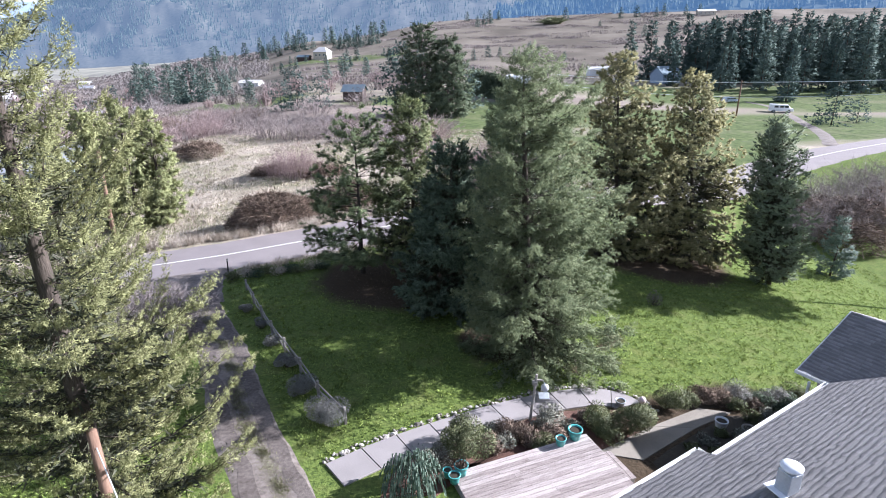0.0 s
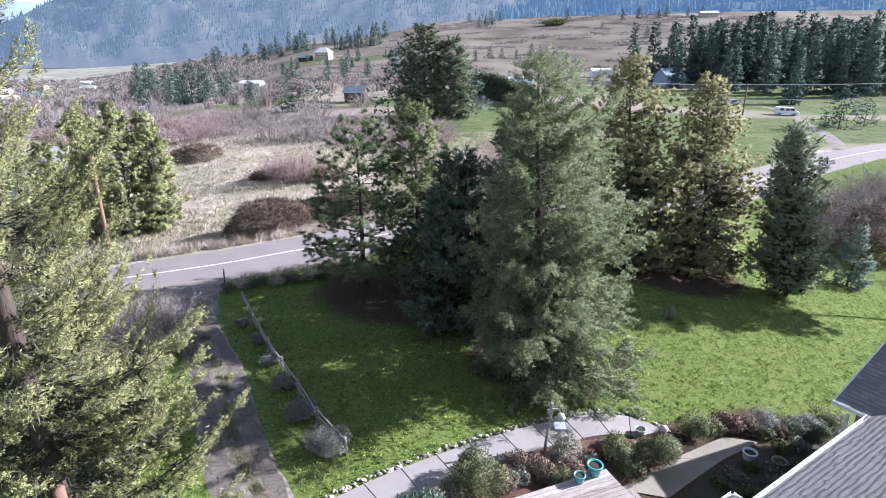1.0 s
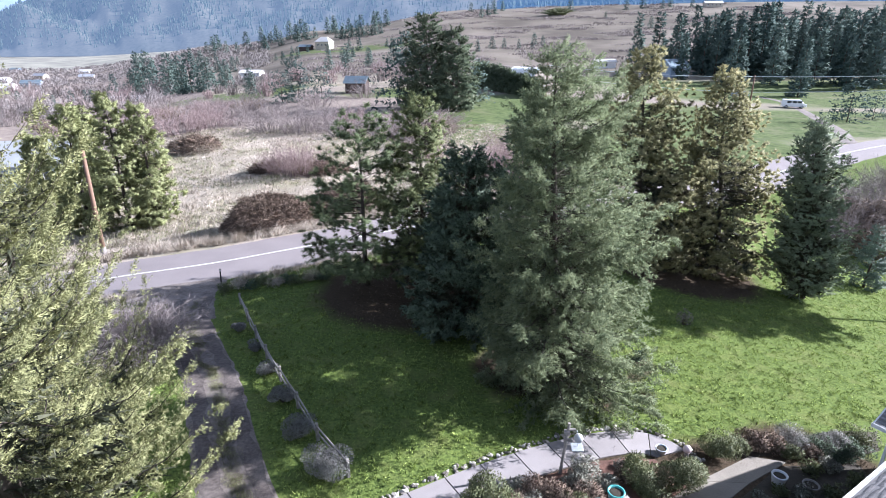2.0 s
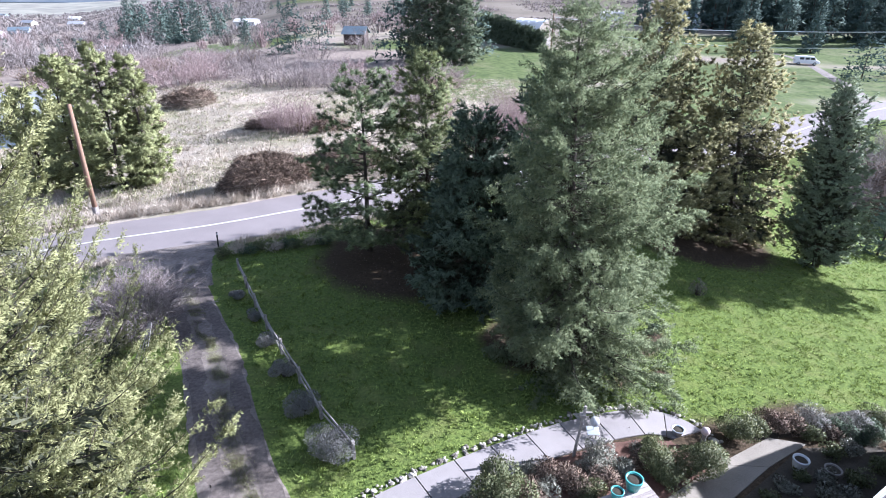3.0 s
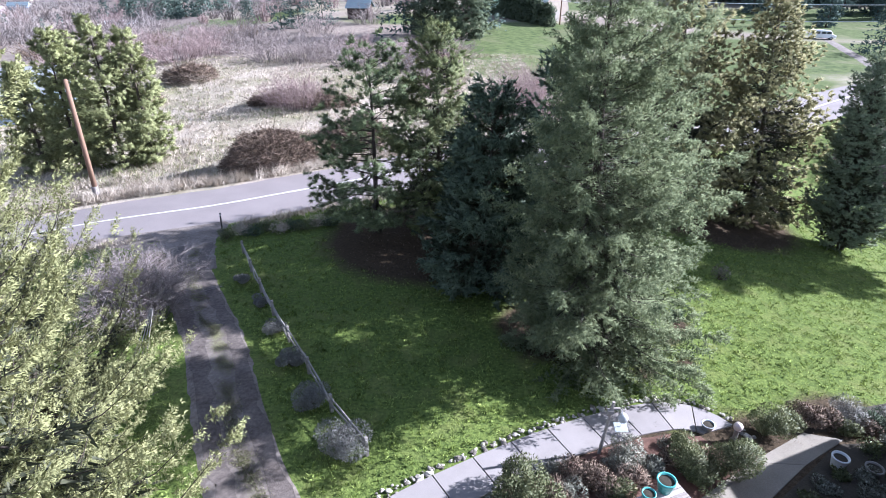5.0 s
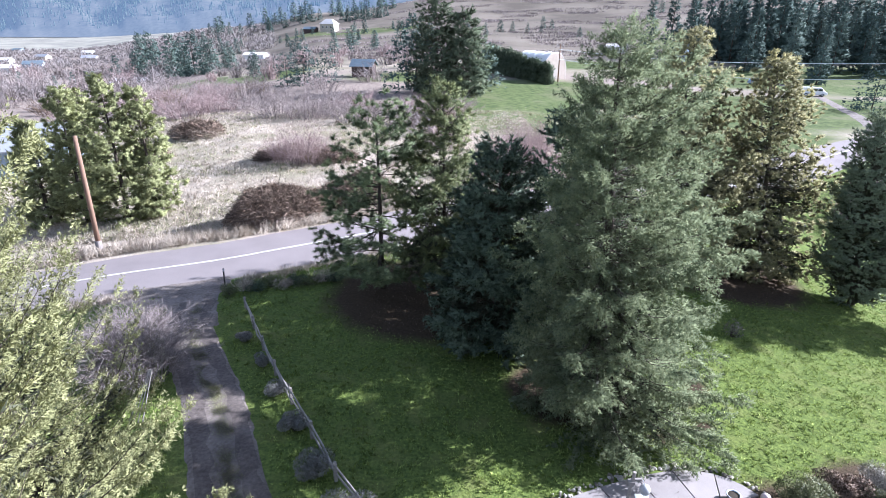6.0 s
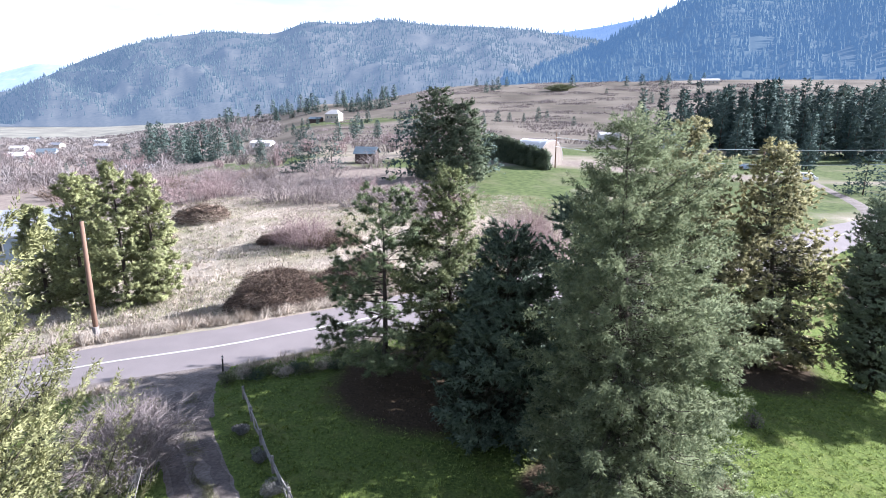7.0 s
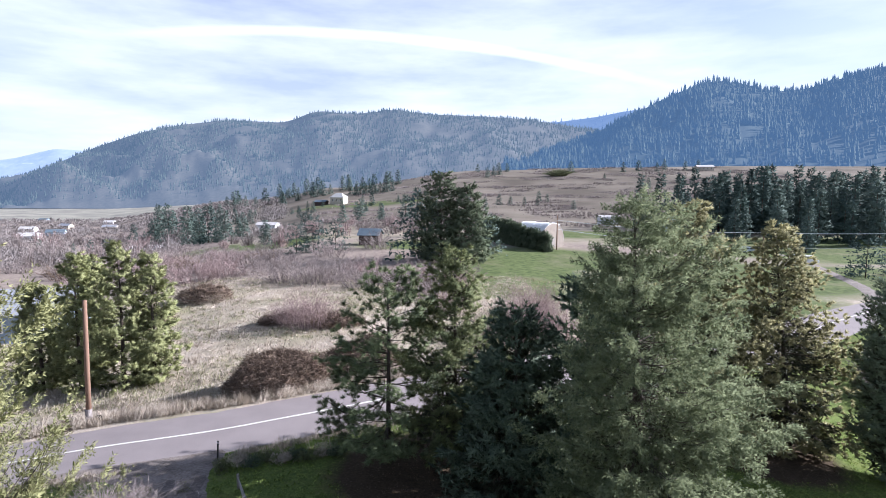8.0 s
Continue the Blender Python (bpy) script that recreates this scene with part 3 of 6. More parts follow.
def bezier_line(points, step):
    """A smooth line through points, sampled about every step metres."""
    p = np.array(points, float)
    t = np.concatenate([[0], np.cumsum(np.linalg.norm(np.diff(p, axis=0), axis=1))])
    m = np.gradient(p, t, axis=0)
    s = np.arange(0, t[-1], step)
    i = np.clip(np.searchsorted(t, s, side="right") - 1, 0, len(t) - 2)
    h = (t[i + 1] - t[i])[:, None]
    u = ((s - t[i])[:, None]) / h
    return ((2 * u**3 - 3 * u**2 + 1) * p[i] + (u**3 - 2 * u**2 + u) * h * m[i] + (-2 * u**3 + 3 * u**2) * p[i + 1] + (u**3 - u**2) * h * m[i + 1])


def offset_line(line, d):
    """The line moved d metres to its left."""
    g = unit(np.gradient(line, axis=0))
    return line + np.stack([-g[:, 1], g[:, 0]], -1) * np.broadcast_to(d, len(line))[:, None]


def draped(name, line, left, right, lift, material, across=7, ragged=0.0, rng=None, label="", category="", thick=0.0):
    """A strip that lies on the ground along a line, from left to right of it, lift metres proud."""
    cols = []
    for k in range(across):
        w = left + (right - left) * k / (across - 1)
        w = np.broadcast_to(w, len(line)).astype(float)
        if rng is not None and k in (0, across - 1):
            w = w + rng.normal(0, ragged, len(line))
        p = offset_line(line, w)
        z = terrain(p[:, 0], p[:, 1]) + lift - (0.10 if k in (0, across - 1) and thick else 0)
        cols.append(np.column_stack([p, z]))
    v = np.stack(cols, 1).reshape(-1, 3)
    n = len(line)
    a = (np.arange(n - 1)[:, None] * across + np.arange(across - 1)[None]).ravel()
    f = np.stack([a, a + across, a + across + 1, a + 1], -1)
    ob = soup(name, v, f, material, smooth=True)
    return tagged(ob, label, category, kind="structure")


# ---- ground ----
ROAD = bezier_line([(-120, 15), (-60, 25.5), (-40, 28.5), (-27, 31.3), (-20.5, 33.4), (-14.6, 35.1), (-10.6, 37.1), (0, 43.8), (20, 57.5), (53.5, 81), (70, 90), (110, 110), (200, 150)], 1.0)
DRIVE_R = bezier_line([(-2.6, -16), (-2.2, -8), (-2.0, 0), (-1.9, 6), (-2.3, 10.2), (-3.45, 12.85), (-5.33, 15.9), (-8.2, 21.5), (-11.98, 28.1), (-12.6, 30.2)], 0.5)


def blob(x, y, cx, cy, r, soft=0.6):
    return smooth01((r - np.hypot(x - cx, y - cy)) / (r * soft) + 0.5)


def zones(x, y):
    """Ground cover: lawn, dry grass, needle litter; pasture, scrub, valley."""
    road_y = np.interp(x, ROAD[:, 0], ROAD[:, 1])
    beyond = smooth01((y - road_y - 1.5) / 3)
    lawn = 1 - beyond
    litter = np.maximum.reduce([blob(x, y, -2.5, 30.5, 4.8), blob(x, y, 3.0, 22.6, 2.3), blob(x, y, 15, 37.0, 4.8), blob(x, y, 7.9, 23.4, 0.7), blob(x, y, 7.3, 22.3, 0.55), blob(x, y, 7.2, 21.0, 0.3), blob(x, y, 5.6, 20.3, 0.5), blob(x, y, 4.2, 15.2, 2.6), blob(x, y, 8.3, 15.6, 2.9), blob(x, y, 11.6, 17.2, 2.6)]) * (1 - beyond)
    u = (x + 1.46) / np.maximum(y - 6.4, 1)
    pasture = np.zeros(x.shape)
    for cx, cy, rx, ry in ((-62, 172, 26, 22), (-10, 150, 22, 14), (20, 128, 22, 24), (78, 112, 34, 26), (105, 150, 40, 16), (40, 190, 40, 16), (-60, 380, 60, 26), (34, 82, 26, 17), (22, 66, 12, 8), (48, 106, 30, 20), (36, 128, 36, 12), (82, 168, 46, 30), (120, 176, 44, 26), (9, 106, 15, 24), (6, 84, 10, 12)):
        pasture = np.maximum(pasture, smooth01(1.5 - 1.2 * np.hypot((x - cx) / rx, (y - cy) / ry)))
    scrub = np.maximum(smooth01((y - 76) / 20) * smooth01((185 - y) / 40), smooth01((-u - 0.35) / 0.12) * smooth01((y - 90) / 60)) * (1 - pasture)
    valley = smooth01((y - 700) / 300)
    return np.stack([lawn, beyond, litter], -1), np.stack([pasture * beyond, scrub * beyond, valley], -1)


def ground_material():
    m = bpy.data.materials.new("ground_cover")
    m.use_nodes = True
    n, l = m.node_tree.nodes, m.node_tree.links
    bsdf = n["Principled BSDF"]
    bsdf.inputs["Roughness"].default_value = 0.95
    bsdf.inputs["Specular IOR Level"].default_value = 0.05
    tc = n.new("ShaderNodeTexCoord")

    def tex(scale, detail=5, rough=0.6):
        t = n.new("ShaderNodeTexNoise")
        t.inputs["Scale"].default_value, t.inputs["Detail"].default_value, t.inputs["Roughness"].default_value = scale, detail, rough
        l.new(tc.outputs["Object"], t.inputs["Vector"])
        return t.outputs["Fac"]

    big, mid, small, huge = tex(0.12), tex(0.9), tex(9.0), tex(0.02)

    def blend(a, b, f):
        k = n.new("ShaderNodeMix")
        k.data_type = "RGBA"
        for sock, v in (("A", a), ("B", b)):
            if isinstance(v, tuple):
                k.inputs[sock].default_value = (*v, 1)
            else:
                l.new(v, k.inputs[sock])
        l.new(f, k.inputs["Factor"])
        return k.outputs["Result"]

    def contrast(f, lo, hi):
        r = n.new("ShaderNodeMapRange")
        r.inputs["From Min"].default_value, r.inputs["From Max"].default_value = lo, hi
        l.new(f, r.inputs["Value"])
        return r.outputs["Result"]

    def zone(name):
        at = n.new("ShaderNodeAttribute")
        at.attribute_name = name
        s = n.new("ShaderNodeSeparateColor")
        l.new(at.outputs["Color"], s.inputs["Color"])
        out = []
        for c in ("Red", "Green", "Blue"):
            # ragged edges
            a = n.new("ShaderNodeMath")
            a.operation = "ADD"
            l.new(s.outputs[c], a.inputs[0])
            l.new(contrast(mid, -0.5, 1.5), a.inputs[1])
            out.append(contrast(a.outputs[0], 0.75, 1.25))
        return out

    lawn, dry, litter = zone("near_cover")
    pasture, scrub, valley = zone("far_cover")
    speck = contrast(small, 0.3, 0.7)
    c_lawn = blend(blend((0.045, 0.07, 0.02), (0.165, 0.21, 0.052), speck), (0.165, 0.17, 0.06), contrast(mid, 0.5, 0.85))
    c_dry = blend(blend((0.30, 0.25, 0.19), (0.54, 0.47, 0.385), speck), blend((0.30, 0.27, 0.17), (0.20, 0.195, 0.11), speck), contrast(big, 0.42, 0.68))
    # brown needle litter, its colour also darkened for the shade under the trees
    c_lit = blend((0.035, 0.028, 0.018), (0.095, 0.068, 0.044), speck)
    c_past = blend(blend((0.05, 0.075, 0.028), (0.14, 0.165, 0.066), contrast(mid, 0.3, 0.7)), (0.17, 0.165, 0.095), contrast(big, 0.5, 0.75))
    c_scrub = blend((0.17, 0.135, 0.115), (0.31, 0.26, 0.215), contrast(mid, 0.3, 0.7))
    c_hill = blend((0.11, 0.094, 0.075), (0.22, 0.19, 0.152), contrast(huge, 0.35, 0.65))
    c_val = blend((0.19, 0.18, 0.16), (0.33, 0.32, 0.26), contrast(huge, 0.35, 0.65))
    at_y = n.new("ShaderNodeSeparateXYZ")
    l.new(tc.outputs["Object"], at_y.inputs["Vector"])
    away = contrast(at_y.outputs["Y"], 110, 260)
    c = blend(c_lawn, blend(c_dry, c_hill, away), dry)
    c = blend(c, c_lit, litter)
    c = blend(c, c_scrub, scrub)
    c = blend(c, c_past, pasture)
    c = blend(c, c_val, valley)
    l.new(c, bsdf.inputs["Base Color"])
    bp = n.new("ShaderNodeBump")
    bp.inputs["Strength"].default_value, bp.inputs["Distance"].default_value = 0.8, 0.06
    l.new(small, bp.inputs["Height"])
    l.new(bp.outputs["Normal"], bsdf.inputs["Normal"])
    return m


def graded(n, reach, spread, centre):
    u = np.linspace(-1, 1, n) * math.asinh(reach / spread)
    return centre + spread * np.sinh(u)


gx, gy = graded(240, 3500, 14, 0), graded(240, 3500, 14, 22)
GX, GY = np.meshgrid(gx, gy)
GZ = terrain(GX, GY)
rough_z = np.array([noise.noise((x * 0.5, y * 0.5, 0)) for x, y in zip(GX.ravel(), GY.ravel())]).reshape(GX.shape)
GZ = GZ + rough_z * np.where(np.abs(GX) + np.abs(GY - 22) < 60, 0.02, 0.0) - 0.01
idx = np.arange(GX.size).reshape(GX.shape)
quads = np.stack([idx[:-1, :-1], idx[:-1, 1:], idx[1:, 1:], idx[1:, :-1]], -1).reshape(-1, 4)
ground = soup("ground", np.column_stack([GX.ravel(), GY.ravel(), GZ.ravel()]), quads, ground_material(), smooth=True)
tagged(ground, "rolling ground with lawn, dry meadow and far fields", "ground", kind="structure")
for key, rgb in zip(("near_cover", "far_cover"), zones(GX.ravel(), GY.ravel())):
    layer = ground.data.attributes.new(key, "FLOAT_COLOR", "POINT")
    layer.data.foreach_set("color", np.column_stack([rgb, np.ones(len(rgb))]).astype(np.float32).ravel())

rng = np.random.default_rng(5)
draped("road", ROAD, 3.6, -3.6, 0.05, ASPHALT, 9, 0.06, rng, "two-lane grey asphalt country road with a painted centre line", "road", thick=0.1)
draped("road_line", ROAD, 0.085, -0.085, 0.062, PAINT_LINE, 3, 0.012, rng, "worn white painted line along the road", "road marking")
draped("driveway", DRIVE_R, 2.35, 0.0, 0.03, GRAVEL, 9, 0.05, rng, "gravel driveway with two wheel tracks and moss between them", "driveway", thick=0.1)

TRACK = mat("packed_wheel_track", (0.062, 0.05, 0.043), (0.18, 0.15, 0.132), 1.1, 9, 0.95, 0.6, bump_scale=40, sharp=0.17)
for off in (0.5, 1.72):
    draped("wheel_track", DRIVE_R, off + 0.25, off - 0.25, 0.036, TRACK, 5, 0.06, rng, "darker packed wheel track along the gravel driveway", "wheel track")

LANE = bezier_line([(60.5, 88.5), (67, 101), (74, 119), (80.5, 137), (84, 150), (83, 160)], 1.0)
draped("farm_lane", LANE, 1.3, -1.3, 0.05, GRAVEL, 5, 0.12, rng, "pale gravel lane across the far pasture", "lane", thick=0.1)

APRON = bezier_line([(-11.4, 27.0), (-12.1, 28.6), (-12.75, 30.3), (-13.4, 32.0), (-14.0, 33.4)], 0.3)
draped("driveway_apron", APRON, np.interp(np.arange(len(APRON)), [0, 8, 15, 22], [2.4, 3.0, 4.6, 8.5]), np.interp(np.arange(len(APRON)), [0, 12, 22], [0.02, -0.1, -1.4]), 0.036, GRAVEL, 13, 0.08, rng,
       "worn gravel apron where the driveway meets the road", "driveway", thick=0.1)

# ---- mountains in the distance ----


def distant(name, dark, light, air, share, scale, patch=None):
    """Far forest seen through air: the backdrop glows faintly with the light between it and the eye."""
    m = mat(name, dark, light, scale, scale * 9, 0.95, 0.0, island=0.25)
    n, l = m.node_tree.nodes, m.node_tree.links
    # haze is put into the surface as an even air-coloured emission
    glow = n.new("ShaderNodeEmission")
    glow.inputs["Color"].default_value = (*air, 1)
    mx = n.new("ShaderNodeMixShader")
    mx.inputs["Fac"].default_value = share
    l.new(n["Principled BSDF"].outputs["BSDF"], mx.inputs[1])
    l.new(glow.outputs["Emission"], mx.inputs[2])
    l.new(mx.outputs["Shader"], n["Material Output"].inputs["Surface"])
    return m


def ridge(name, skyline, near_d, far_d, foot_z, material, label, seed, gully=30.0, trees=0, tree_h=(8, 15), tree_mat=None, cols=260, rows=26, bare=0.0, power=0.8):
    """A mountain whose crest follows skyline: (direction, rise per metre) pairs seen from the garden."""
    sl = np.array(skyline)
    u = np.linspace(sl[0, 0], sl[-1, 0], cols)
    rise = np.interp(u, sl[:, 0], sl[:, 1])
    rise = np.convolve(np.pad(rise, 4, mode="edge"), np.ones(9) / 9, "valid")
    v = np.linspace(0, 1, rows)
    U, Vv = np.meshgrid(u, v, indexing="ij")
    D = near_d + (far_d - near_d) * Vv
    top = 11.0 + far_d * rise[:, None]
    Z = foot_z + (top - foot_z) * Vv ** power
    bumps = np.array([noise.fractal((a * 9 + seed, b * 2.5, seed), 0.9, 2.1, 5) for a, b in zip(U.ravel(), Vv.ravel())]).reshape(U.shape)
    Z = Z + bumps * gully * np.sin(math.pi * np.clip(Vv, 0, 1)) ** 0.7 + 2.0 * np.abs(bumps) * (Vv > 0.95)
    D = D + bumps * gully * 2 * np.sin(math.pi * Vv)
    X, Y = -1.46 + D * U, 6.4 + D
    P = np.stack([X, Y, Z], -1)
    back = P[:, -1:] + np.array([0, 400, -250.0]) * 1.0
    P = np.concatenate([P, back], 1)
    i = np.arange(cols * (rows + 1)).reshape(cols, rows + 1)
    q = np.stack([i[:-1, :-1], i[1:, :-1], i[1:, 1:], i[:-1, 1:]], -1).reshape(-1, 4)
    ob = soup(name, P.reshape(-1, 3), q, material, smooth=True)
    tagged(ob, label, "mountain", kind="structure")
    if trees:
        r = np.random.default_rng(seed)
        cu, cv = r.uniform(1, cols - 2, trees), r.uniform(0.02, 0.999, trees) ** 0.75 * (rows - 1.01)
        keep = np.array([noise.noise((a * 0.06, b * 0.25, seed + 3)) for a, b in zip(cu, cv)]) > bare - 0.45
        cu, cv = cu[keep], cv[keep]
        a0, b0 = cu.astype(int), cv.astype(int)
        fa, fb = (cu - a0)[:, None], (cv - b0)[:, None]
        foot = (P[a0, b0] * (1 - fa) + P[a0 + 1, b0] * fa) * (1 - fb) + (P[a0, b0 + 1] * (1 - fa) + P[a0 + 1, b0 + 1] * fa) * fb
        n = len(foot)
        h = r.uniform(*tree_h, n) * r.choice([0.7, 1, 1.2], n)
        w = h * r.uniform(0.16, 0.26, n)
        ang = r.uniform(0, 6.28, n)
        V, F_, o = [], [], 0
        for lo, hi, sc in ((-0.05, 0.62, 1.0), (0.38, 1.0, 0.62)):
            base = [foot + np.stack([np.cos(ang + k * 1.571) * w * sc, np.sin(ang + k * 1.571) * w * sc, h * lo], -1) for k in range(4)]
            tip = foot + np.stack([0 * h, 0 * h, h * hi], -1)
            V.append(np.stack(base + [tip], 1).reshape(-1, 3))
            e = np.arange(n)[:, None] * 5 + o
            F_ += [e + np.array([[k, (k + 1) % 4, 4]]) for k in range(4)]
            o += 5 * n
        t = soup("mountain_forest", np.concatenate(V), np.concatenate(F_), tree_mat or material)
        tagged(t, "conifer forest covering a mountainside", "forest", kind="stuff")
    return ob


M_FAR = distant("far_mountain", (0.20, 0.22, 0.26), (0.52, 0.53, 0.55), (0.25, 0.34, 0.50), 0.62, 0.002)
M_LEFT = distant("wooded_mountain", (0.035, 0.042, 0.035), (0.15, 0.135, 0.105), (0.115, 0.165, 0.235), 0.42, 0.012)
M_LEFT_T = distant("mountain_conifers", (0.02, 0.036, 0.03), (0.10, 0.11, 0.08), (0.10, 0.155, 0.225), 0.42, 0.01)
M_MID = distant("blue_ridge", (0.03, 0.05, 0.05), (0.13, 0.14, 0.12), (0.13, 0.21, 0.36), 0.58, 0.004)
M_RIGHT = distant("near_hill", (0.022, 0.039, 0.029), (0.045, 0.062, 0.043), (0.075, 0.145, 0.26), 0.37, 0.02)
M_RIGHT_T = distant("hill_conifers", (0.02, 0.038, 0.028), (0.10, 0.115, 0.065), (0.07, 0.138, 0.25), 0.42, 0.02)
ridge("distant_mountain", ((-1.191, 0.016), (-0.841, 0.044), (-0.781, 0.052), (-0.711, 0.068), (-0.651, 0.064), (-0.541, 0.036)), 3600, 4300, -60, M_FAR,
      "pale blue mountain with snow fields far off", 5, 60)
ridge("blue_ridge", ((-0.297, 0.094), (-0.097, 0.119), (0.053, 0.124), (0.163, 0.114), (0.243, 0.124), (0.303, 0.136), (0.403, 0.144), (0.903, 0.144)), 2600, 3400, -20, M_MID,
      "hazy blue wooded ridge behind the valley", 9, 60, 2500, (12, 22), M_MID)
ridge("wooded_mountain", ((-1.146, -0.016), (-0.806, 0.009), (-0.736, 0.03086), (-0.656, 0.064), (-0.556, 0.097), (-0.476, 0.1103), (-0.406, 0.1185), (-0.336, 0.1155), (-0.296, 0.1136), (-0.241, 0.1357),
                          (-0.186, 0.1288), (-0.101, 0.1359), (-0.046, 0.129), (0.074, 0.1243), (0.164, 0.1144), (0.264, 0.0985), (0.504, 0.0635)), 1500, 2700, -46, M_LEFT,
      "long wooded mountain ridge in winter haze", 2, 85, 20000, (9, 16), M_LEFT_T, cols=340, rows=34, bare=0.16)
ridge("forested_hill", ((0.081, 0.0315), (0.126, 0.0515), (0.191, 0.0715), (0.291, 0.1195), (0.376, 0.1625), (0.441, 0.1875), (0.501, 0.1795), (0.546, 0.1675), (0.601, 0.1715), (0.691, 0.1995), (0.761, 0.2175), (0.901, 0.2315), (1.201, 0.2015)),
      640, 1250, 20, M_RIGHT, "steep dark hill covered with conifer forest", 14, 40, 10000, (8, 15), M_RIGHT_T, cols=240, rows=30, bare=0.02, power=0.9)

# ---- trees of the garden ----
R = np.random.default_rng
brush_conifer("spruce_tree", 3.6, 21.1, 12.3, 3.8, SPRUCE, R(11), "large grey-green spruce standing on the lawn by the path", "spruce tree",
              27, 13, 40, 48, (0.095, 0.034), 0.12, clear=0.025, shape=0.68, low=(0.78, 1.1), droop=-16, lift=42, tip_up=0.16, hang=-0.3, spread=0.34, curl=0.05, boughs=0.6, gaps=0.08, trunk_r=0.22,
              lean=(-0.55, 0.3), fill=15000, side_reach=0.17, tufted=5, own_share=0.22)
brush_conifer("fir_tree", -7.5, 10.1, 17.0, 3.0, FIR, R(12), "tall dense yellow-green fir beside the gravel driveway", "fir tree",
              27, 9, 66, 48, (0.05, 0.019), 0.085, clear=0.05, shape=0.8, droop=-10, lift=40, tip_up=0.36, hang=0.05, spread=0.55, curl=0.4, boughs=0.6, gaps=0.08, trunk_r=0.22,
              fill=18000, sparse_over=12.8, stub=0.52, splay_by=2.2, tufted=2.5, own_share=0.12)
brush_conifer("fir_tree", -10.7, 15.3, 9.8, 3.5, FIR, R(21), "broad yellow-green fir with upturned branch tips", "fir tree",
              18, 9, 70, 46, (0.058, 0.02), 0.095, clear=0.03, shape=0.95, droop=-6, lift=45, tip_up=0.5, hang=0.08, spread=0.55, curl=0.45, boughs=0.75, gaps=0.10, trunk_r=0.18, fill=16000, stub=0.56, splay_by=2.2, tufted=2.5, own_share=0.12)
conifer("pine_tree", -4.75, 31.1, 9.3, 3.6, PINE, R(13), "slender open-branched pine with a bare lower trunk", "pine tree",
        whorls=14, per_whorl=6, blade=(0.24, 0.03), count=60000, tuft=True, clear=0.14, trunk_r=0.13, shape=0.65, twigs=11, group="pines at the lawn's edge")
conifer("pine_tree", -1.7, 31.7, 10.2, 3.3, PINE_OLIVE, R(14), "dense olive-green pine with a pointed top", "pine tree",
        whorls=20, per_whorl=8, blade=(0.24, 0.034), count=95000, fill=4000, tuft=True, clear=0.10, trunk_r=0.15, shape=0.8, twigs=12, boughs=0.4, group="pines at the lawn's edge")
conifer("cedar_tree", 0.5, 26.2, 8.4, 2.7, CEDAR, R(15), "dark bushy cedar in the shade of the spruce", "cedar tree",
        whorls=22, per_whorl=8, blade=(0.2, 0.06), fill=14000, count=65000, clear=0.02)
conifer("pine_tree", 12.1, 37.3, 13.3, 3.9, PINE_GOLD, R(16), "tall pine with brownish-gold inner needles", "pine tree",
        whorls=28, per_whorl=10, blade=(0.22, 0.064), count=95000, fill=8000, boughs=0.35, tuft=True, clear=0.06, shape=0.75, trunk_r=0.17, lean=(-1.0, 0), group="pines at the lawn's edge")
conifer("pine_tree", 17.6, 37.6, 12.7, 3.9, PINE_GOLD, R(17), "broad pine with brownish-gold inner needles", "pine tree",
        whorls=28, per_whorl=10, blade=(0.22, 0.064), count=95000, fill=8000, boughs=0.35, tuft=True, clear=0.04, shape=0.75, trunk_r=0.17, lean=(-1.6, 0), group="pines at the lawn's edge")
conifer("cypress_tree", 21.6, 34.6, 10.4, 2.3, CYPRESS, R(18), "narrow dark grey-green cypress at the lawn's edge", "cypress tree",
        whorls=26, per_whorl=8, blade=(0.16, 0.055), count=60000, clear=0.02, lean=(-1.4, 0), lift=50, droop=25, shape=0.42, fill=6000)
conifer("blue_spruce", 29.2, 39.5, 4.6, 1.3, BLUE_SPRUCE, R(19), "small young blue spruce on the open lawn", "spruce tree",
        whorls=12, per_whorl=7, blade=(0.14, 0.04), count=18000, clear=0.05, trunk_r=0.07)
# hidden behind the spruce, added to fill out the shade on the lawn
conifer("cedar_tree", 3.2, 26.6, 9.6, 3.4, CEDAR, R(22), "hidden dark cedar behind the spruce, added to fill its shadow", "cedar tree",
        whorls=22, per_whorl=8, blade=(0.22, 0.09), fill=8000, count=30000, clear=0.02)
# unseen tall tree added past the lawn's end, shaped to throw shade on it
conifer("fir_tree", 36.5, 35.4, 18.5, 3.0, CEDAR, R(45), "tall bare-trunked fir out of view, added to shade the lawn", "fir tree", whorls=22, per_whorl=8, blade=(0.3, 0.14), count=18000, clear=0.58, shape=0.5, fill=3000)
# second hidden cedar, added to shade the ground under the pines
conifer("cedar_tree", 5.4, 30.4, 8.6, 2.8, CEDAR, R(23), "hidden dark cedar added behind the spruce as a shade caster", "cedar tree", whorls=20, per_whorl=8, blade=(0.24, 0.10), count=20000, fill=6000, clear=0.02)
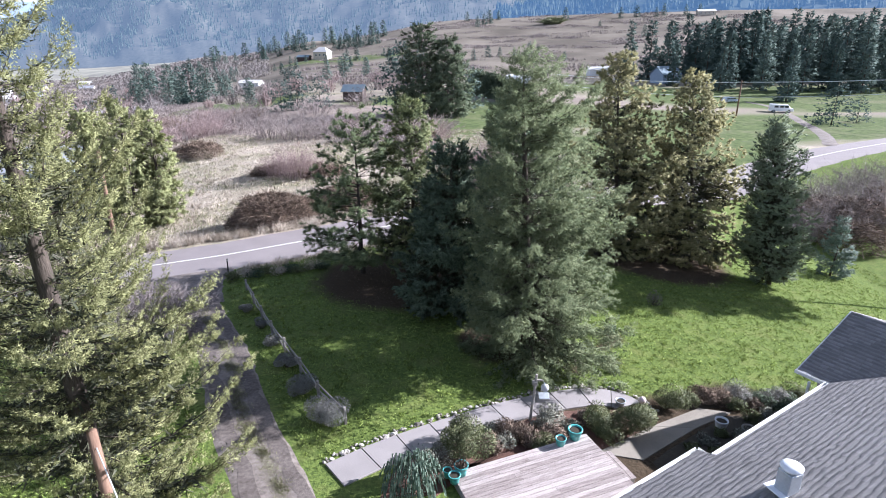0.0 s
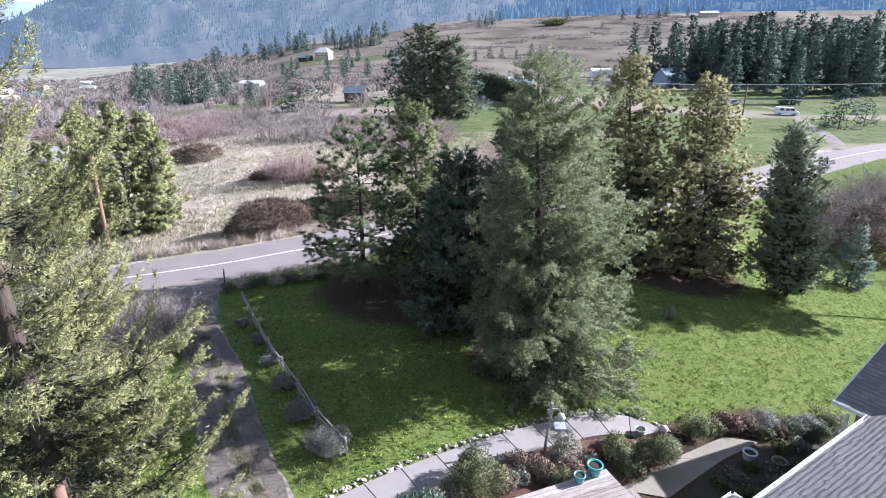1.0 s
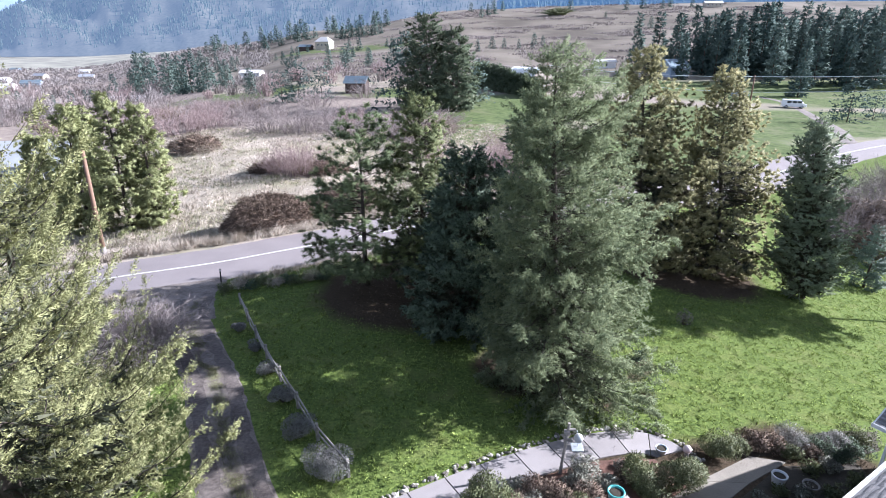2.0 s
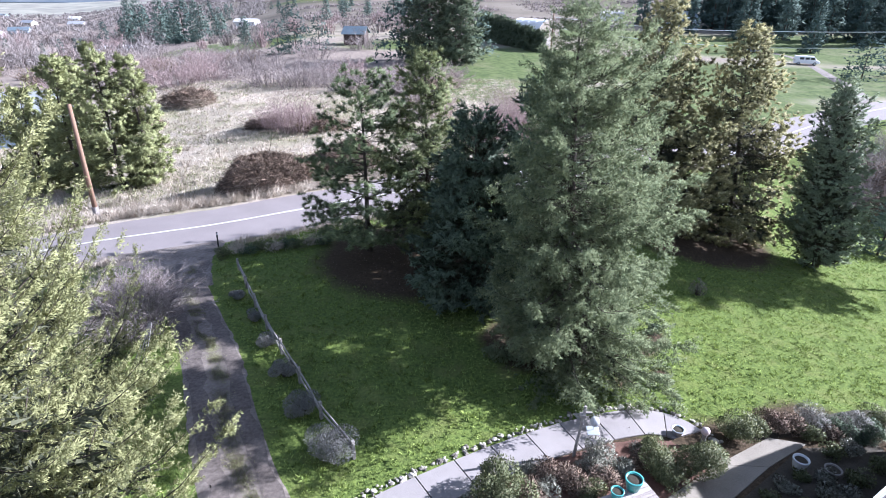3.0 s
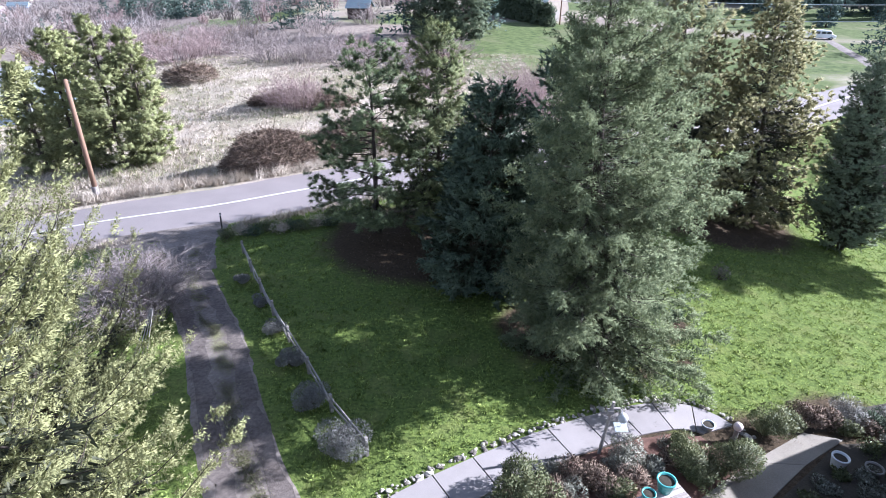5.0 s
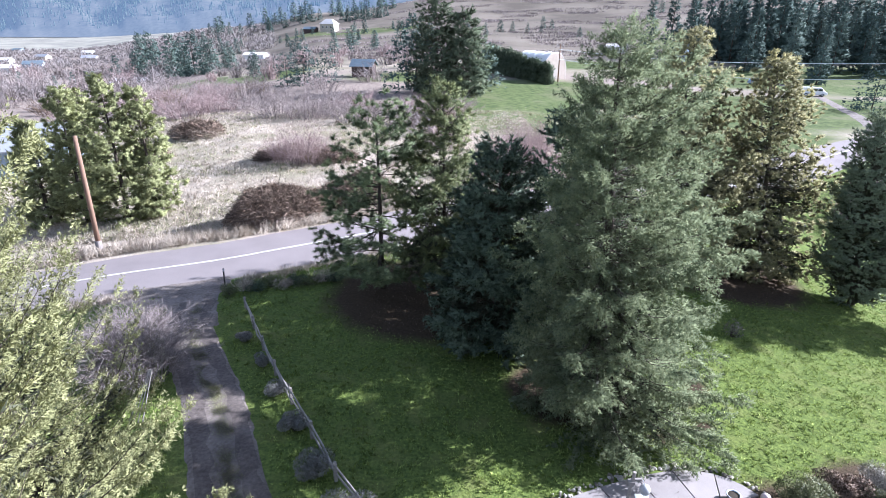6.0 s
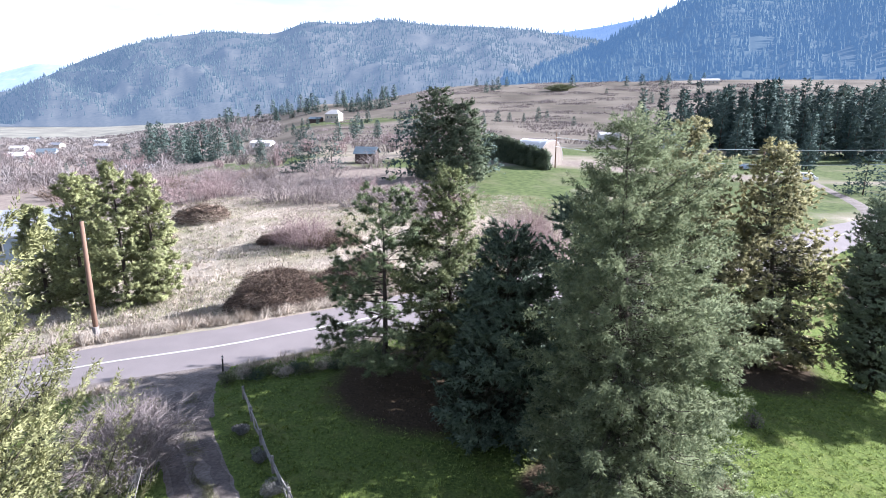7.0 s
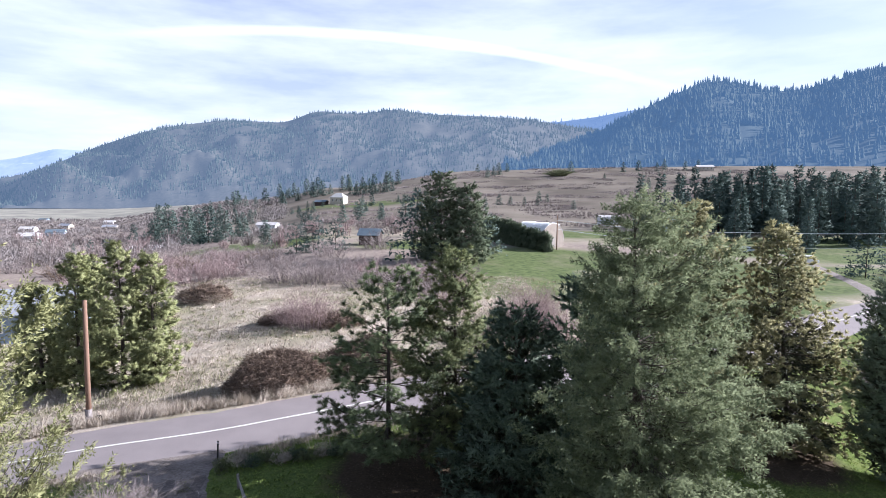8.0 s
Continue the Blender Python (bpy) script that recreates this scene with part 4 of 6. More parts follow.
# group of pines across the road
for k, (px, py, ph, pr) in enumerate(((-32.2, 46.0, 8.0, 1.7), (-28.9, 45.4, 9.9, 1.9), (-25.2, 44.6, 10.4, 2.2), (-23.4, 45.4, 9.4, 2.0), (-30.9, 50.5, 9.4, 2.0))):
    conifer("pine_tree", px, py, ph, pr, PINE_LIGHT, R(30 + k), "bushy olive-green pine beside a house across the road", "pine tree",
            whorls=20, per_whorl=8, blade=(0.26, 0.055), count=25000, tuft=True, clear=0.04, shape=0.6, trunk_r=0.14, boughs=0.3, group="pines across the road")
for k, (px, py, ph, pr) in enumerate(((-4.4, 118.5, 17.2, 5.6), (0.6, 117.0, 14.2, 5.0))):
    conifer("fir_tree", px, py, ph, pr, CLUMP_FIR, R(40 + k), "wide dark fir in a clump beyond the meadow", "fir tree",
            whorls=24, per_whorl=11, blade=(0.6, 0.24), count=16000, clear=0.02, shape=0.62, boughs=0.4, group="firs beyond the meadow")
# ---- trees beyond the road ----


def far_conifer(x, y, h, r, seed, label, group, slim=0.8):
    return conifer("fir_tree", x, y, h, r, FAR_FIR, R(seed), label, "fir tree", whorls=16, per_whorl=7, blade=(0.054 * h, 0.027 * h), count=1500, fine=False, twigs=7,
                   clear=0.03, trunk_r=0.012 * h, shape=slim, group=group, ragged=0.2, droop=-24, lift=2, tip_up=0.05)


def copies(source, places, height, seed):
    r = R(seed)
    for x, y, h in places:
        s = h / height
        copy_thing(source, pose(x, y, gz(x, y) - 0.1, 0, 0, r.uniform(0, 360)) @ Matrix.Diagonal((s * r.uniform(0.85, 1.15), s * r.uniform(0.85, 1.15), s, 1)))


grove_a = far_conifer(91.2, 191.4, 18.0, 4.3, 51, "tall dark fir in a planted grove", "plantation firs", 1.15)
grove_b = far_conifer(107.0, 197.0, 19.0, 3.8, 52, "slim dark fir in a planted grove", "plantation firs", 1.1)
r = R(53)
spots = [(94.7, 161.6, 16.0), (75.0, 218, 21), (80, 214, 20), (88.5, 210, 20), (84, 222, 21), (70, 226, 21), (97, 204, 19), (100, 186, 17), (112, 184, 17), (122, 187, 19), (133, 189, 20), (144, 194, 21), (86, 184, 14), (104, 176, 13), (118, 178, 14), (76, 196, 15), (128, 180, 15), (140, 184, 18), (152, 192, 19)]
for row in range(6):
    for k in range(15):
        x = 92 + k * 6.6 + r.uniform(-1.8, 1.8) + row * 1.5
        spots.append((x, 203 + row * 9 + (k % 3) + r.uniform(-2, 2) + 0.05 * (x - 90), r.uniform(14.5, 24)))
copies(grove_a, spots[::2], 18.0, 54)
copies(grove_b, spots[1::2], 19.0, 55)
field_fir = far_conifer(-34.2, 134.6, 8.6, 4.6, 56, "broad olive conifer at the edge of a pasture", "pasture conifers", 0.55)
copies(field_fir, [(-38.8, 137, 7.2), (-29.5, 137, 7.5), (4.0, 130.6, 10.5), (-8.5, 121.5, 14.5), (76.9, 114.2, 8.0), (84.5, 118, 5.5)], 8.6, 57)
valley_fir = far_conifer(-118.6, 250.7, 17.2, 5.0, 58, "dark fir in a stand at the foot of the slope", "valley firs")
r = R(59)
copies(valley_fir, [(-135, 266, 20), (-96.8, 221.4, 15), (-87.5, 214.8, 12.5), (-155.6, 297, 20), (-83.8, 224.8, 9), (-128, 256, 16), (-107, 236, 15), (-146, 280, 18), (-103, 228, 11),
                    (-114, 240, 12), (-92, 219, 10), (-140, 262, 14), (-60, 180, 7), (-66, 196, 8), (-17.7, 250, 15), (-24, 262, 12), (-10, 246, 13)], 17.2, 60)
# firs along the crest behind the far house
crest = []
for k in range(34):
    x = -205 + k * 4.6 + r.uniform(-2, 2)
    crest.append((x, 500 + r.uniform(-30, 40) + 0.25 * (x + 120), r.uniform(9, 17)))
for k in range(12):
    crest.append((-88 + k * 3.2, 470 + r.uniform(-8, 8), r.uniform(6, 10)))
for k in range(60):
    crest.append((r.uniform(-190, -35), r.uniform(230, 400), r.uniform(4, 11)))
copies(valley_fir, crest, 17.2, 61)
hill_fir = far_conifer(47.4, 337.0, 6.6, 2.2, 62, "small fir growing on the dry hillside", "hillside firs")
copies(hill_fir, [(23.2, 321.2, 6.3), (29.5, 321.4, 5.4), (37.3, 321.7, 4.7), (52.3, 337, 5), (6.3, 337.6, 6.6), (14.6, 306.5, 6), (33, 512, 9), (27, 500, 9), (38, 520, 11), (102, 515, 11), (135.8, 411, 8.1),
                  (20, 540, 8), (48, 545, 8), (150, 520, 9), (165, 525, 10), (180, 520, 8), (190, 530, 10), (205, 520, 9), (220, 528, 9), (60, 300, 5), (44, 318, 4), (120, 470, 5)], 6.6, 63)
hedge_tree = conifer("fir_tree", 8.2, 163.0, 6.4, 2.4, CLUMP_FIR, R(64), "clipped dark conifer in a hedge beside a greenhouse", "fir tree", whorls=14, per_whorl=10, blade=(0.55, 0.28), count=3500, fine=False,
                     twigs=7, clear=0.0, trunk_r=0.08, shape=0.4, group="hedge conifers", boughs=0.5)
r = R(67)
copies(hedge_tree, [(9.1 + 0.72 * k + r.uniform(-0.4, 0.4), 161.4 - 1.35 * k + r.uniform(-0.4, 0.4), 6.3 - 0.13 * k + r.uniform(-0.5, 0.4)) for k in range(17)], 6.4, 65)
thicket("hillside_bush", 88, 495, 9, 5, 7, SHRUB, R(66), "round yellow-green bush on the dry hill", stems=160, forks=8, thick=0.25)

# ---- house with shingled roof ----
METAL = mat("galvanised_metal", (0.42, 0.45, 0.48), (0.62, 0.65, 0.68), 2, 20, 0.45, 0.1, metal=0.6)
CAP = mat("white_metal_cap", (0.70, 0.71, 0.72), (0.82, 0.82, 0.83), 2, 20, 0.5, 0.05)
SOIL = mat("bark_mulch", (0.06, 0.032, 0.024), (0.19, 0.10, 0.072), 3, 25, 0.95, 0.9)
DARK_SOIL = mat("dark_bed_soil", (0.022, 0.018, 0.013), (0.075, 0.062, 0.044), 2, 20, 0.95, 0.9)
EAVE, PITCH = 1.4, 0.40
house = empty("house", 7.25, 11.94, EAVE, math.degrees(math.atan2(0.543, 0.84)))
tagged(house, "low house with grey shingle roof and white gutters", "house")
rng = R(70)


def course(start, end, drop, flip, cut0, cut1, proud):
    """One course of shingle tabs; the butt edge stands proud of the course below."""
    V, F_ = [], []
    a = cut0
    while a < cut1 - 0.02:
        b = min(a + rng.uniform(0.13, 0.34), cut1)
        j = rng.uniform(-0.035, 0.035)
        lo, hi = start + j * flip, end - 0.05 * flip
        zlo, zhi = drop(lo) + proud + rng.uniform(0, 0.006), drop(hi) + 0.006
        pts = [(a + 0.004, lo, zlo), (b - 0.004, lo, zlo), (b - 0.004, hi, zhi), (a + 0.004, hi, zhi), (a + 0.004, lo, zlo - 0.03), (b - 0.004, lo, zlo - 0.03)]
        o = len(V)
        V += pts
        F_ += [(o, o + 1, o + 2, o + 3), (o + 4, o + 5, o + 1, o)]
        a = b
    return V, F_


def slab_part(name, outline, z_of, thick, material, parent):
    """A slab over an outline in the house's plan, its top at z_of."""
    bm = bmesh.new()
    top = [bm.verts.new((s, t, z_of(s, t))) for s, t in outline]
    low = [bm.verts.new((s, t, z_of(s, t) - thick)) for s, t in outline]
    bm.faces.new(top)
    bm.faces.new(low[::-1])
    for i in range(len(outline)):
        k = (i + 1) % len(outline)
        bm.faces.new((top[k], top[i], low[i], low[k]))
    bmesh.ops.triangulate(bm, faces=[f for f in bm.faces if len(f.verts) > 4])
    bmesh.ops.recalc_face_normals(bm, faces=bm.faces)
    return part(name, bm, material, parent)


def main_z(s, t):
    return -PITCH * t


def wing_z(s, t):
    return PITCH * (3.0 - abs(s - 8.6))


roof = slab_part("roof", [(-8, 0.5), (-0.2, 0.5), (-0.2, 0), (5.6, 0), (8.6, -3), (11.6, 0), (14, 0), (14, -5.5), (-8, -5.5)], main_z, 0.14, SHINGLE, house)
slab_part("back_roof", [(-8, -5.5), (14, -5.5), (14, -11), (-8, -11)], lambda s, t: PITCH * (11 + t), 0.14, SHINGLE, house)
wing = slab_part("wing_roof", [(5.6, 0.93), (8.6, 0.93), (8.6, -3), (5.6, 0)], wing_z, 0.14, SHINGLE, house)
slab_part("wing_roof", [(8.6, 0.93), (11.6, 0.93), (11.6, 0), (8.6, -3)], wing_z, 0.14, SHINGLE, house)
SHINGLE_TAB = mat("shingle_tabs", (0.165, 0.155, 0.15), (0.285, 0.268, 0.26), 2, 70, 0.92, 0.8, island=0.35)
tk = 0.5
while tk > -5.4:
    left = -8.0
    right = -0.2 if tk > 0.02 else (5.6 - min(tk, 0) if tk > -3 else 14.0)
    V, F_ = course(tk, tk - 0.145, lambda t: -PITCH * t, -1, left, right, 0.004)
    soup("shingle_course", V, F_, SHINGLE_TAB, roof)
    tk -= 0.145
sk = 5.6
while sk < 8.5:
    V, F_ = course(sk, sk + 0.145, lambda s: PITCH * (s - 5.6), 1, -(sk - 5.6), 0.93, 0.024)
    V = [(s, t, z) for t, s, z in V]
    soup("shingle_course", V, [f[::-1] for f in F_], SHINGLE_TAB, wing)
    sk += 0.145
for a, b in (((-8, 0.5), (-0.2, 0.5)), ((-0.2, 0.5), (-0.2, 0.0)), ((-0.2, 0), (5.6, 0)), ((5.6, 0), (5.6, 0.93)), ((11.6, 0), (14, 0)), ((11.6, 0), (11.6, 0.93))):
    mid = Vector(((a[0] + b[0]) / 2, (a[1] + b[1]) / 2, 0))
    d = Vector((b[0] - a[0], b[1] - a[1], 0))
    z = -0.06 - (0.2 if a[1] == 0.5 else 0)
    outv = Vector((-d.y, d.x, 0)).normalized() * 0.05
    if a == (5.6, 0) or a == (-0.2, 0.5):
        outv = Vector((-0.05 if a[0] > 0 else 0.05, 0, 0))
    bm = bmesh.new()
    m = Matrix.Translation(mid + outv + Vector((0, 0, z))) @ Matrix.Rotation(math.atan2(d.y, d.x), 4, "Z")
    # a gutter: floor and two lips
    box(bm, d.length + 0.1, 0.10, 0.015, m @ Matrix.Translation((0, 0, -0.05)))
    box(bm, d.length + 0.1, 0.015, 0.12, m @ Matrix.Translation((0, 0.05, 0)))
    box(bm, d.length + 0.1, 0.015, 0.12, m @ Matrix.Translation((0, -0.05, 0)))
    part("gutter", bm, WHITE_TRIM, house)
for sgn in (-1, 1):
    bm = bmesh.new()
    m = Matrix.Translation((8.6 + sgn * 1.5, 0.95, 0.6 - 0.09)) @ Matrix.Rotation(sgn * math.atan(PITCH), 4, "Y")
    box(bm, 3.25, 0.04, 0.17, m, 0.005)
    part("rake_board", bm, WHITE_TRIM, house)


def wall_box(s0, s1, t0, t1):
    bm = bmesh.new()
    box(bm, s1 - s0, t1 - t0, 4.0, Matrix.Translation(((s0 + s1) / 2, (t0 + t1) / 2, -2.12)), 0.01)
    part("wall", bm, SIDING, house)


wall_box(-7.5, -0.7, -0.45, 0.03)
wall_box(-7.5, 13.5, -10.5, -0.455)
wall_box(6.1, 11.1, -0.45, 0.5)
bm = bmesh.new()
gable = [bm.verts.new(p) for p in ((6.1, 0.5, -0.12), (11.1, 0.5, -0.12), (8.6, 0.5, 0.95), (6.1, 0.4, -0.12), (11.1, 0.4, -0.12), (8.6, 0.4, 0.95))]
for f in ((0, 1, 2), (5, 4, 3), (0, 3, 4, 1), (1, 4, 5, 2), (2, 5, 3, 0)):
    bm.faces.new([gable[i] for i in f])
part("gable", bm, SIDING, house)
bm = bmesh.new()
box(bm, 0.06, 0.08, 2.2, Matrix.Translation((5.5, 0.5, -1.3)), 0.01)
part("downspout", bm, WHITE_TRIM, house)
# flue
c = Matrix.Rotation(-math.atan2(0.543, 0.84), 4, "Z") @ Vector((7.5 - 7.25, 9.75 - 11.94, 0))
flue = empty("chimney_flue", 7.5, 9.75, EAVE - PITCH * c.y - 0.05, 20)
tagged(flue, "square galvanised chimney flue with a white cap", "chimney")
bm = bmesh.new()
box(bm, 0.34, 0.34, 0.62, Matrix.Translation((0, 0, 0.31)), 0.015)
part("duct", bm, METAL, flue)
bm = bmesh.new()
box(bm, 0.62, 0.62, 0.03, Matrix.Translation((0, 0, 0.10)), 0.005)
part("flashing", bm, CAP, flue)
bm = bmesh.new()
lathe(bm, ((0.14, 0.60), (0.14, 0.68), (0.22, 0.68), (0.23, 0.74), (0.15, 0.79), (0.02, 0.81)), 16)
part("cap", bm, CAP, flue, smooth=True)

# ---- deck ----
deck = empty("deck", 0.33, 13.25, -0.4, math.degrees(math.atan2(1.69, 4.27)))
tagged(deck, "weathered pinkish-grey plank deck beside the house", "deck", kind="structure")
DECK_L, BOARD = 4.62, 0.145
nails = R(71)
for k in range(36):
    y = -BOARD * (k + 0.5)
    cut = nails.uniform(1.2, 3.4)
    for a, b in ((0, cut), (cut, DECK_L)):
        bm = bmesh.new()
        box(bm, b - a - 0.004, BOARD - 0.008, 0.035, Matrix.Translation(((a + b) / 2, y, -0.0175 + nails.uniform(-0.002, 0.002))), 0.004)
        part("plank", bm, DECK_WOOD, deck)
for y0, y1, x0, x1 in ((-0.02, 0.02, 0, DECK_L), (-5.2, -0.03, DECK_L - 0.02, DECK_L + 0.02), (-5.2, -0.03, -0.03, 0.005)):
    bm = bmesh.new()
    box(bm, x1 - x0, y1 - y0, 0.32, Matrix.Translation(((x0 + x1) / 2, (y0 + y1) / 2, -0.2)), 0.004)
    part("rim_board", bm, GREY_WOOD, deck)
for x in (0.1, 2.3, 4.5):
    for y in (-0.15, -2.6, -5.0):
        bm = bmesh.new()
        box(bm, 0.1, 0.1, 0.9, Matrix.Translation((x, y, -0.49)), 0.005)
        part("post", bm, GREY_WOOD, deck)
step = empty("deck_step", 0, 0, 0)
step.matrix_basis = deck.matrix_basis @ pose(DECK_L + 0.24, -1.35, -0.24)
tagged(step, "single wooden step down from the deck", "step")
for k in range(2):
    bm = bmesh.new()
    box(bm, 0.15, 1.25, 0.04, Matrix.Translation((-0.08 + 0.16 * k, 0, 0)), 0.004)
    part("tread", bm, DECK_WOOD, step)
for sgn in (-1, 1):
    bm = bmesh.new()
    box(bm, 0.3, 0.05, 0.5, Matrix.Translation((0, sgn * 0.55, -0.271)), 0.004)
    part("stringer", bm, GREY_WOOD, step)

# ---- garden path, slab and beds ----
WALK = bezier_line([(-3.45, 13.75), (-2.1, 14.8), (-0.65, 15.75), (1.4, 16.95), (3.1, 17.8), (4.6, 18.4), (5.8, 18.65), (6.8, 18.45), (7.4, 17.9), (7.6, 17.2)], 0.05)
path = tagged(empty("garden_path", 0, 0, 0), "curved path of pale concrete panels", "path", kind="structure")
rng = R(80)


def flag(outer, inner, parent, name="panel", material=None, lift=0.05, deep=0.12):
    """A concrete panel between two edges, its rim worn round."""
    bm = bmesh.new()
    rows = []
    for d, up_ in ((0.0, -deep), (0.0, lift - 0.012), (0.012, lift)):
        ring = []
        pts = [*outer, *inner[::-1]]
        cx, cy = np.mean([p[0] for p in pts]), np.mean([p[1] for p in pts])
        for p in pts:
            v = np.array([cx - p[0], cy - p[1]])
            q = np.array(p[:2]) + v / np.linalg.norm(v) * d
            ring.append(bm.verts.new((q[0], q[1], gz(q[0], q[1]) + up_)))
        rows.append(ring)
    n = len(rows[0])
    for a, b in zip(rows, rows[1:]):
        for i in range(n):
            bm.faces.new((a[(i + 1) % n], a[i], b[i], b[(i + 1) % n]))
    h = n // 2
    for i in range(h - 1):
        bm.faces.new((rows[2][i], rows[2][i + 1], rows[2][n - 2 - i], rows[2][n - 1 - i]))
    bmesh.ops.recalc_face_normals(bm, faces=bm.faces)
    return part(name, bm, material or CONCRETE, parent)


inner_line = offset_line(WALK, -1.18)
marks = list(range(0, len(WALK), 25))
for a, b in zip(marks, marks[1:]):
    ks = [a + 0, a + 8, a + 16, b]
    o = [WALK[k] + (WALK[k + 1] - WALK[k]) * (0.25 if k == a else (-0.25 if k == b else 0)) for k in ks]
    i = [inner_line[k] + (WALK[k + 1] - WALK[k]) * (0.25 if k == a else (-0.25 if k == b else 0)) for k in ks]
    flag(o, i, path)

slab = tagged(empty("concrete_walk", 0, 0, 0), "damp-stained concrete walk between shrubs and the house", "path", kind="structure")
SL_OUT = [(4.95, 14.7), (7.3, 16.35), (9.55, 17.75)]
SL_IN = [(6.35, 14.45), (8.85, 16.4), (10.7, 17.6)]
SLAB_C = mat("stained_concrete", (0.14, 0.122, 0.098), (0.30, 0.265, 0.215), 0.9, 30, 0.9, 0.2, per_object=0.1)
for k in range(len(SL_OUT) - 1):
    flag([SL_OUT[k], ((SL_OUT[k][0] + SL_OUT[k + 1][0]) / 2, (SL_OUT[k][1] + SL_OUT[k + 1][1]) / 2), SL_OUT[k + 1]],
         [SL_IN[k], ((SL_IN[k][0] + SL_IN[k + 1][0]) / 2, (SL_IN[k][1] + SL_IN[k + 1][1]) / 2), SL_IN[k + 1]], slab, "slab", SLAB_C, 0.03)


def bed(name, outline, material, label, lift=0.03):
    """A planted bed: a low mound of soil over an outline."""
    c = np.mean(outline, axis=0)
    V, F_ = [(c[0], c[1], gz(*c) + lift + 0.05)], []
    n = len(outline)
    rings = (0.4, 0.75, 1.0)
    for s in rings:
        for p in outline:
            q = c + (np.array(p) - c) * s
            V.append((q[0], q[1], gz(*q) + (lift + 0.05 * (1 - s) if s < 1 else -0.02) + rng.uniform(-0.01, 0.01)))
    for i in range(n):
        k = (i + 1) % n
        F_.append((0, 1 + i, 1 + k, 1 + k))
        for r0 in range(2):
            F_.append((1 + r0 * n + i, 1 + (r0 + 1) * n + i, 1 + (r0 + 1) * n + k, 1 + r0 * n + k))
    bm = bmesh.new()
    vs = [bm.verts.new(v) for v in V]
    for f in F_:
        bm.faces.new([vs[j] for j in dict.fromkeys(f)])
    bmesh.ops.recalc_face_normals(bm, faces=bm.faces)
    return tagged(part(name, bm, material, smooth=True), label, "flower bed", kind="structure")


inner_pts = [tuple(p) for p in offset_line(WALK, -1.2)[::12]]
bed("flower_bed", [(-1.9, 12.2), *inner_pts[3:-1], (7.0, 16.2), (5.5, 14.9), (4.55, 15.0), (0.3, 13.3), (-0.2, 12.4)], SOIL, "planted bed covered with reddish bark mulch")
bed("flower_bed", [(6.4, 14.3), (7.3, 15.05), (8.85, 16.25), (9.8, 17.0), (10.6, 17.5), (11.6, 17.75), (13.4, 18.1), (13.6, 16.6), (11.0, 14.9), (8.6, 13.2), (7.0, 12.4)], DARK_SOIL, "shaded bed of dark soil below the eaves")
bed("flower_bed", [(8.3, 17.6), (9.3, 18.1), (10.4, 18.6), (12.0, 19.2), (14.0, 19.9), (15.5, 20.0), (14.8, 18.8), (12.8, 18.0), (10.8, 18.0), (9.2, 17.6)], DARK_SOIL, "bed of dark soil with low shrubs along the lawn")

# edging stones
stone_meshes = []
for k in range(6):
    bm = bmesh.new()
    bmesh.ops.create_icosphere(bm, subdivisions=1, radius=1)
    for v in bm.verts:
        v.co *= 1 + 0.35 * noise.noise(v.co * 1.3 + Vector((k * 7, 0, 0)))
        v.co.z = max(v.co.z, -0.5)
    me = bpy.data.meshes.new("stone")
    bm.to_mesh(me)
    bm.free()
    me.materials.append(STONE)
    stone_meshes.append(me)
edging = tagged(empty("stone_edging", 0, 0, 0), "row of rough field stones edging the path", "edging", kind="structure")
side = offset_line(WALK, 0.17)
for k in range(2, len(side) - 2):
    if rng.uniform() < 0.85:
        p = side[k] + rng.normal(0, 0.07, 2)
        s = rng.uniform(0.03, 0.065) if rng.uniform() < 0.9 else rng.uniform(0.07, 0.11)
        shared("stone", stone_meshes[k % 6], edging, pose(p[0], p[1], gz(*p) + 0.02, rng.uniform(-20, 20), rng.uniform(-20, 20), rng.uniform(0, 360))
               @ Matrix.Diagonal((s * rng.uniform(0.9, 1.5), s, s * rng.uniform(0.55, 0.9), 1)))

# ---- shrubs of the beds ----
SILVER = mat("silvery_lavender", (0.12, 0.118, 0.105), (0.34, 0.33, 0.30), 2, 12, 0.7, 0, island=0.5, through_light=0.1)
shrub("shrub", 0.7, 14.5, 1.0, 1.25, SHRUB, R(81), "dense olive-green shrub between deck and path", count=5200, leaf=(0.10, 0.04))
shrub("shrub", -0.2, 13.9, 0.6, 0.7, HEATHER, R(82), "low grey-green shrub with bluish tips", count=2200, leaf=(0.09, 0.03))
shrub("shrub", 2.3, 15.35, 0.75, 0.6, BRAMBLE, R(83), "low brownish withered shrub", count=2400, leaf=(0.09, 0.025))
shrub("shrub", 3.3, 15.75, 0.55, 0.6, HEATHER, R(84), "feathery grey-green plant beside the feeder post", count=1800, leaf=(0.14, 0.025))
shrub("shrub", 5.55, 16.2, 0.6, 0.8, SHRUB, R(85), "loose olive shrub with reddish stems", count=2200, leaf=(0.09, 0.035))
shrub("shrub", 6.45, 16.0, 0.85, 1.15, SHRUB, R(86), "round olive-green shrub beside the concrete walk", count=4400, leaf=(0.09, 0.04))
shrub("shrub", 5.0, 16.75, 0.3, 0.3, HEATHER, R(87), "small grey cushion plant in bark mulch", count=500, leaf=(0.08, 0.02))
shrub("shrub", 8.45, 17.75, 0.75, 0.8, SHRUB, R(88), "spreading olive shrub at the lawn's edge", count=2800, leaf=(0.09, 0.035))
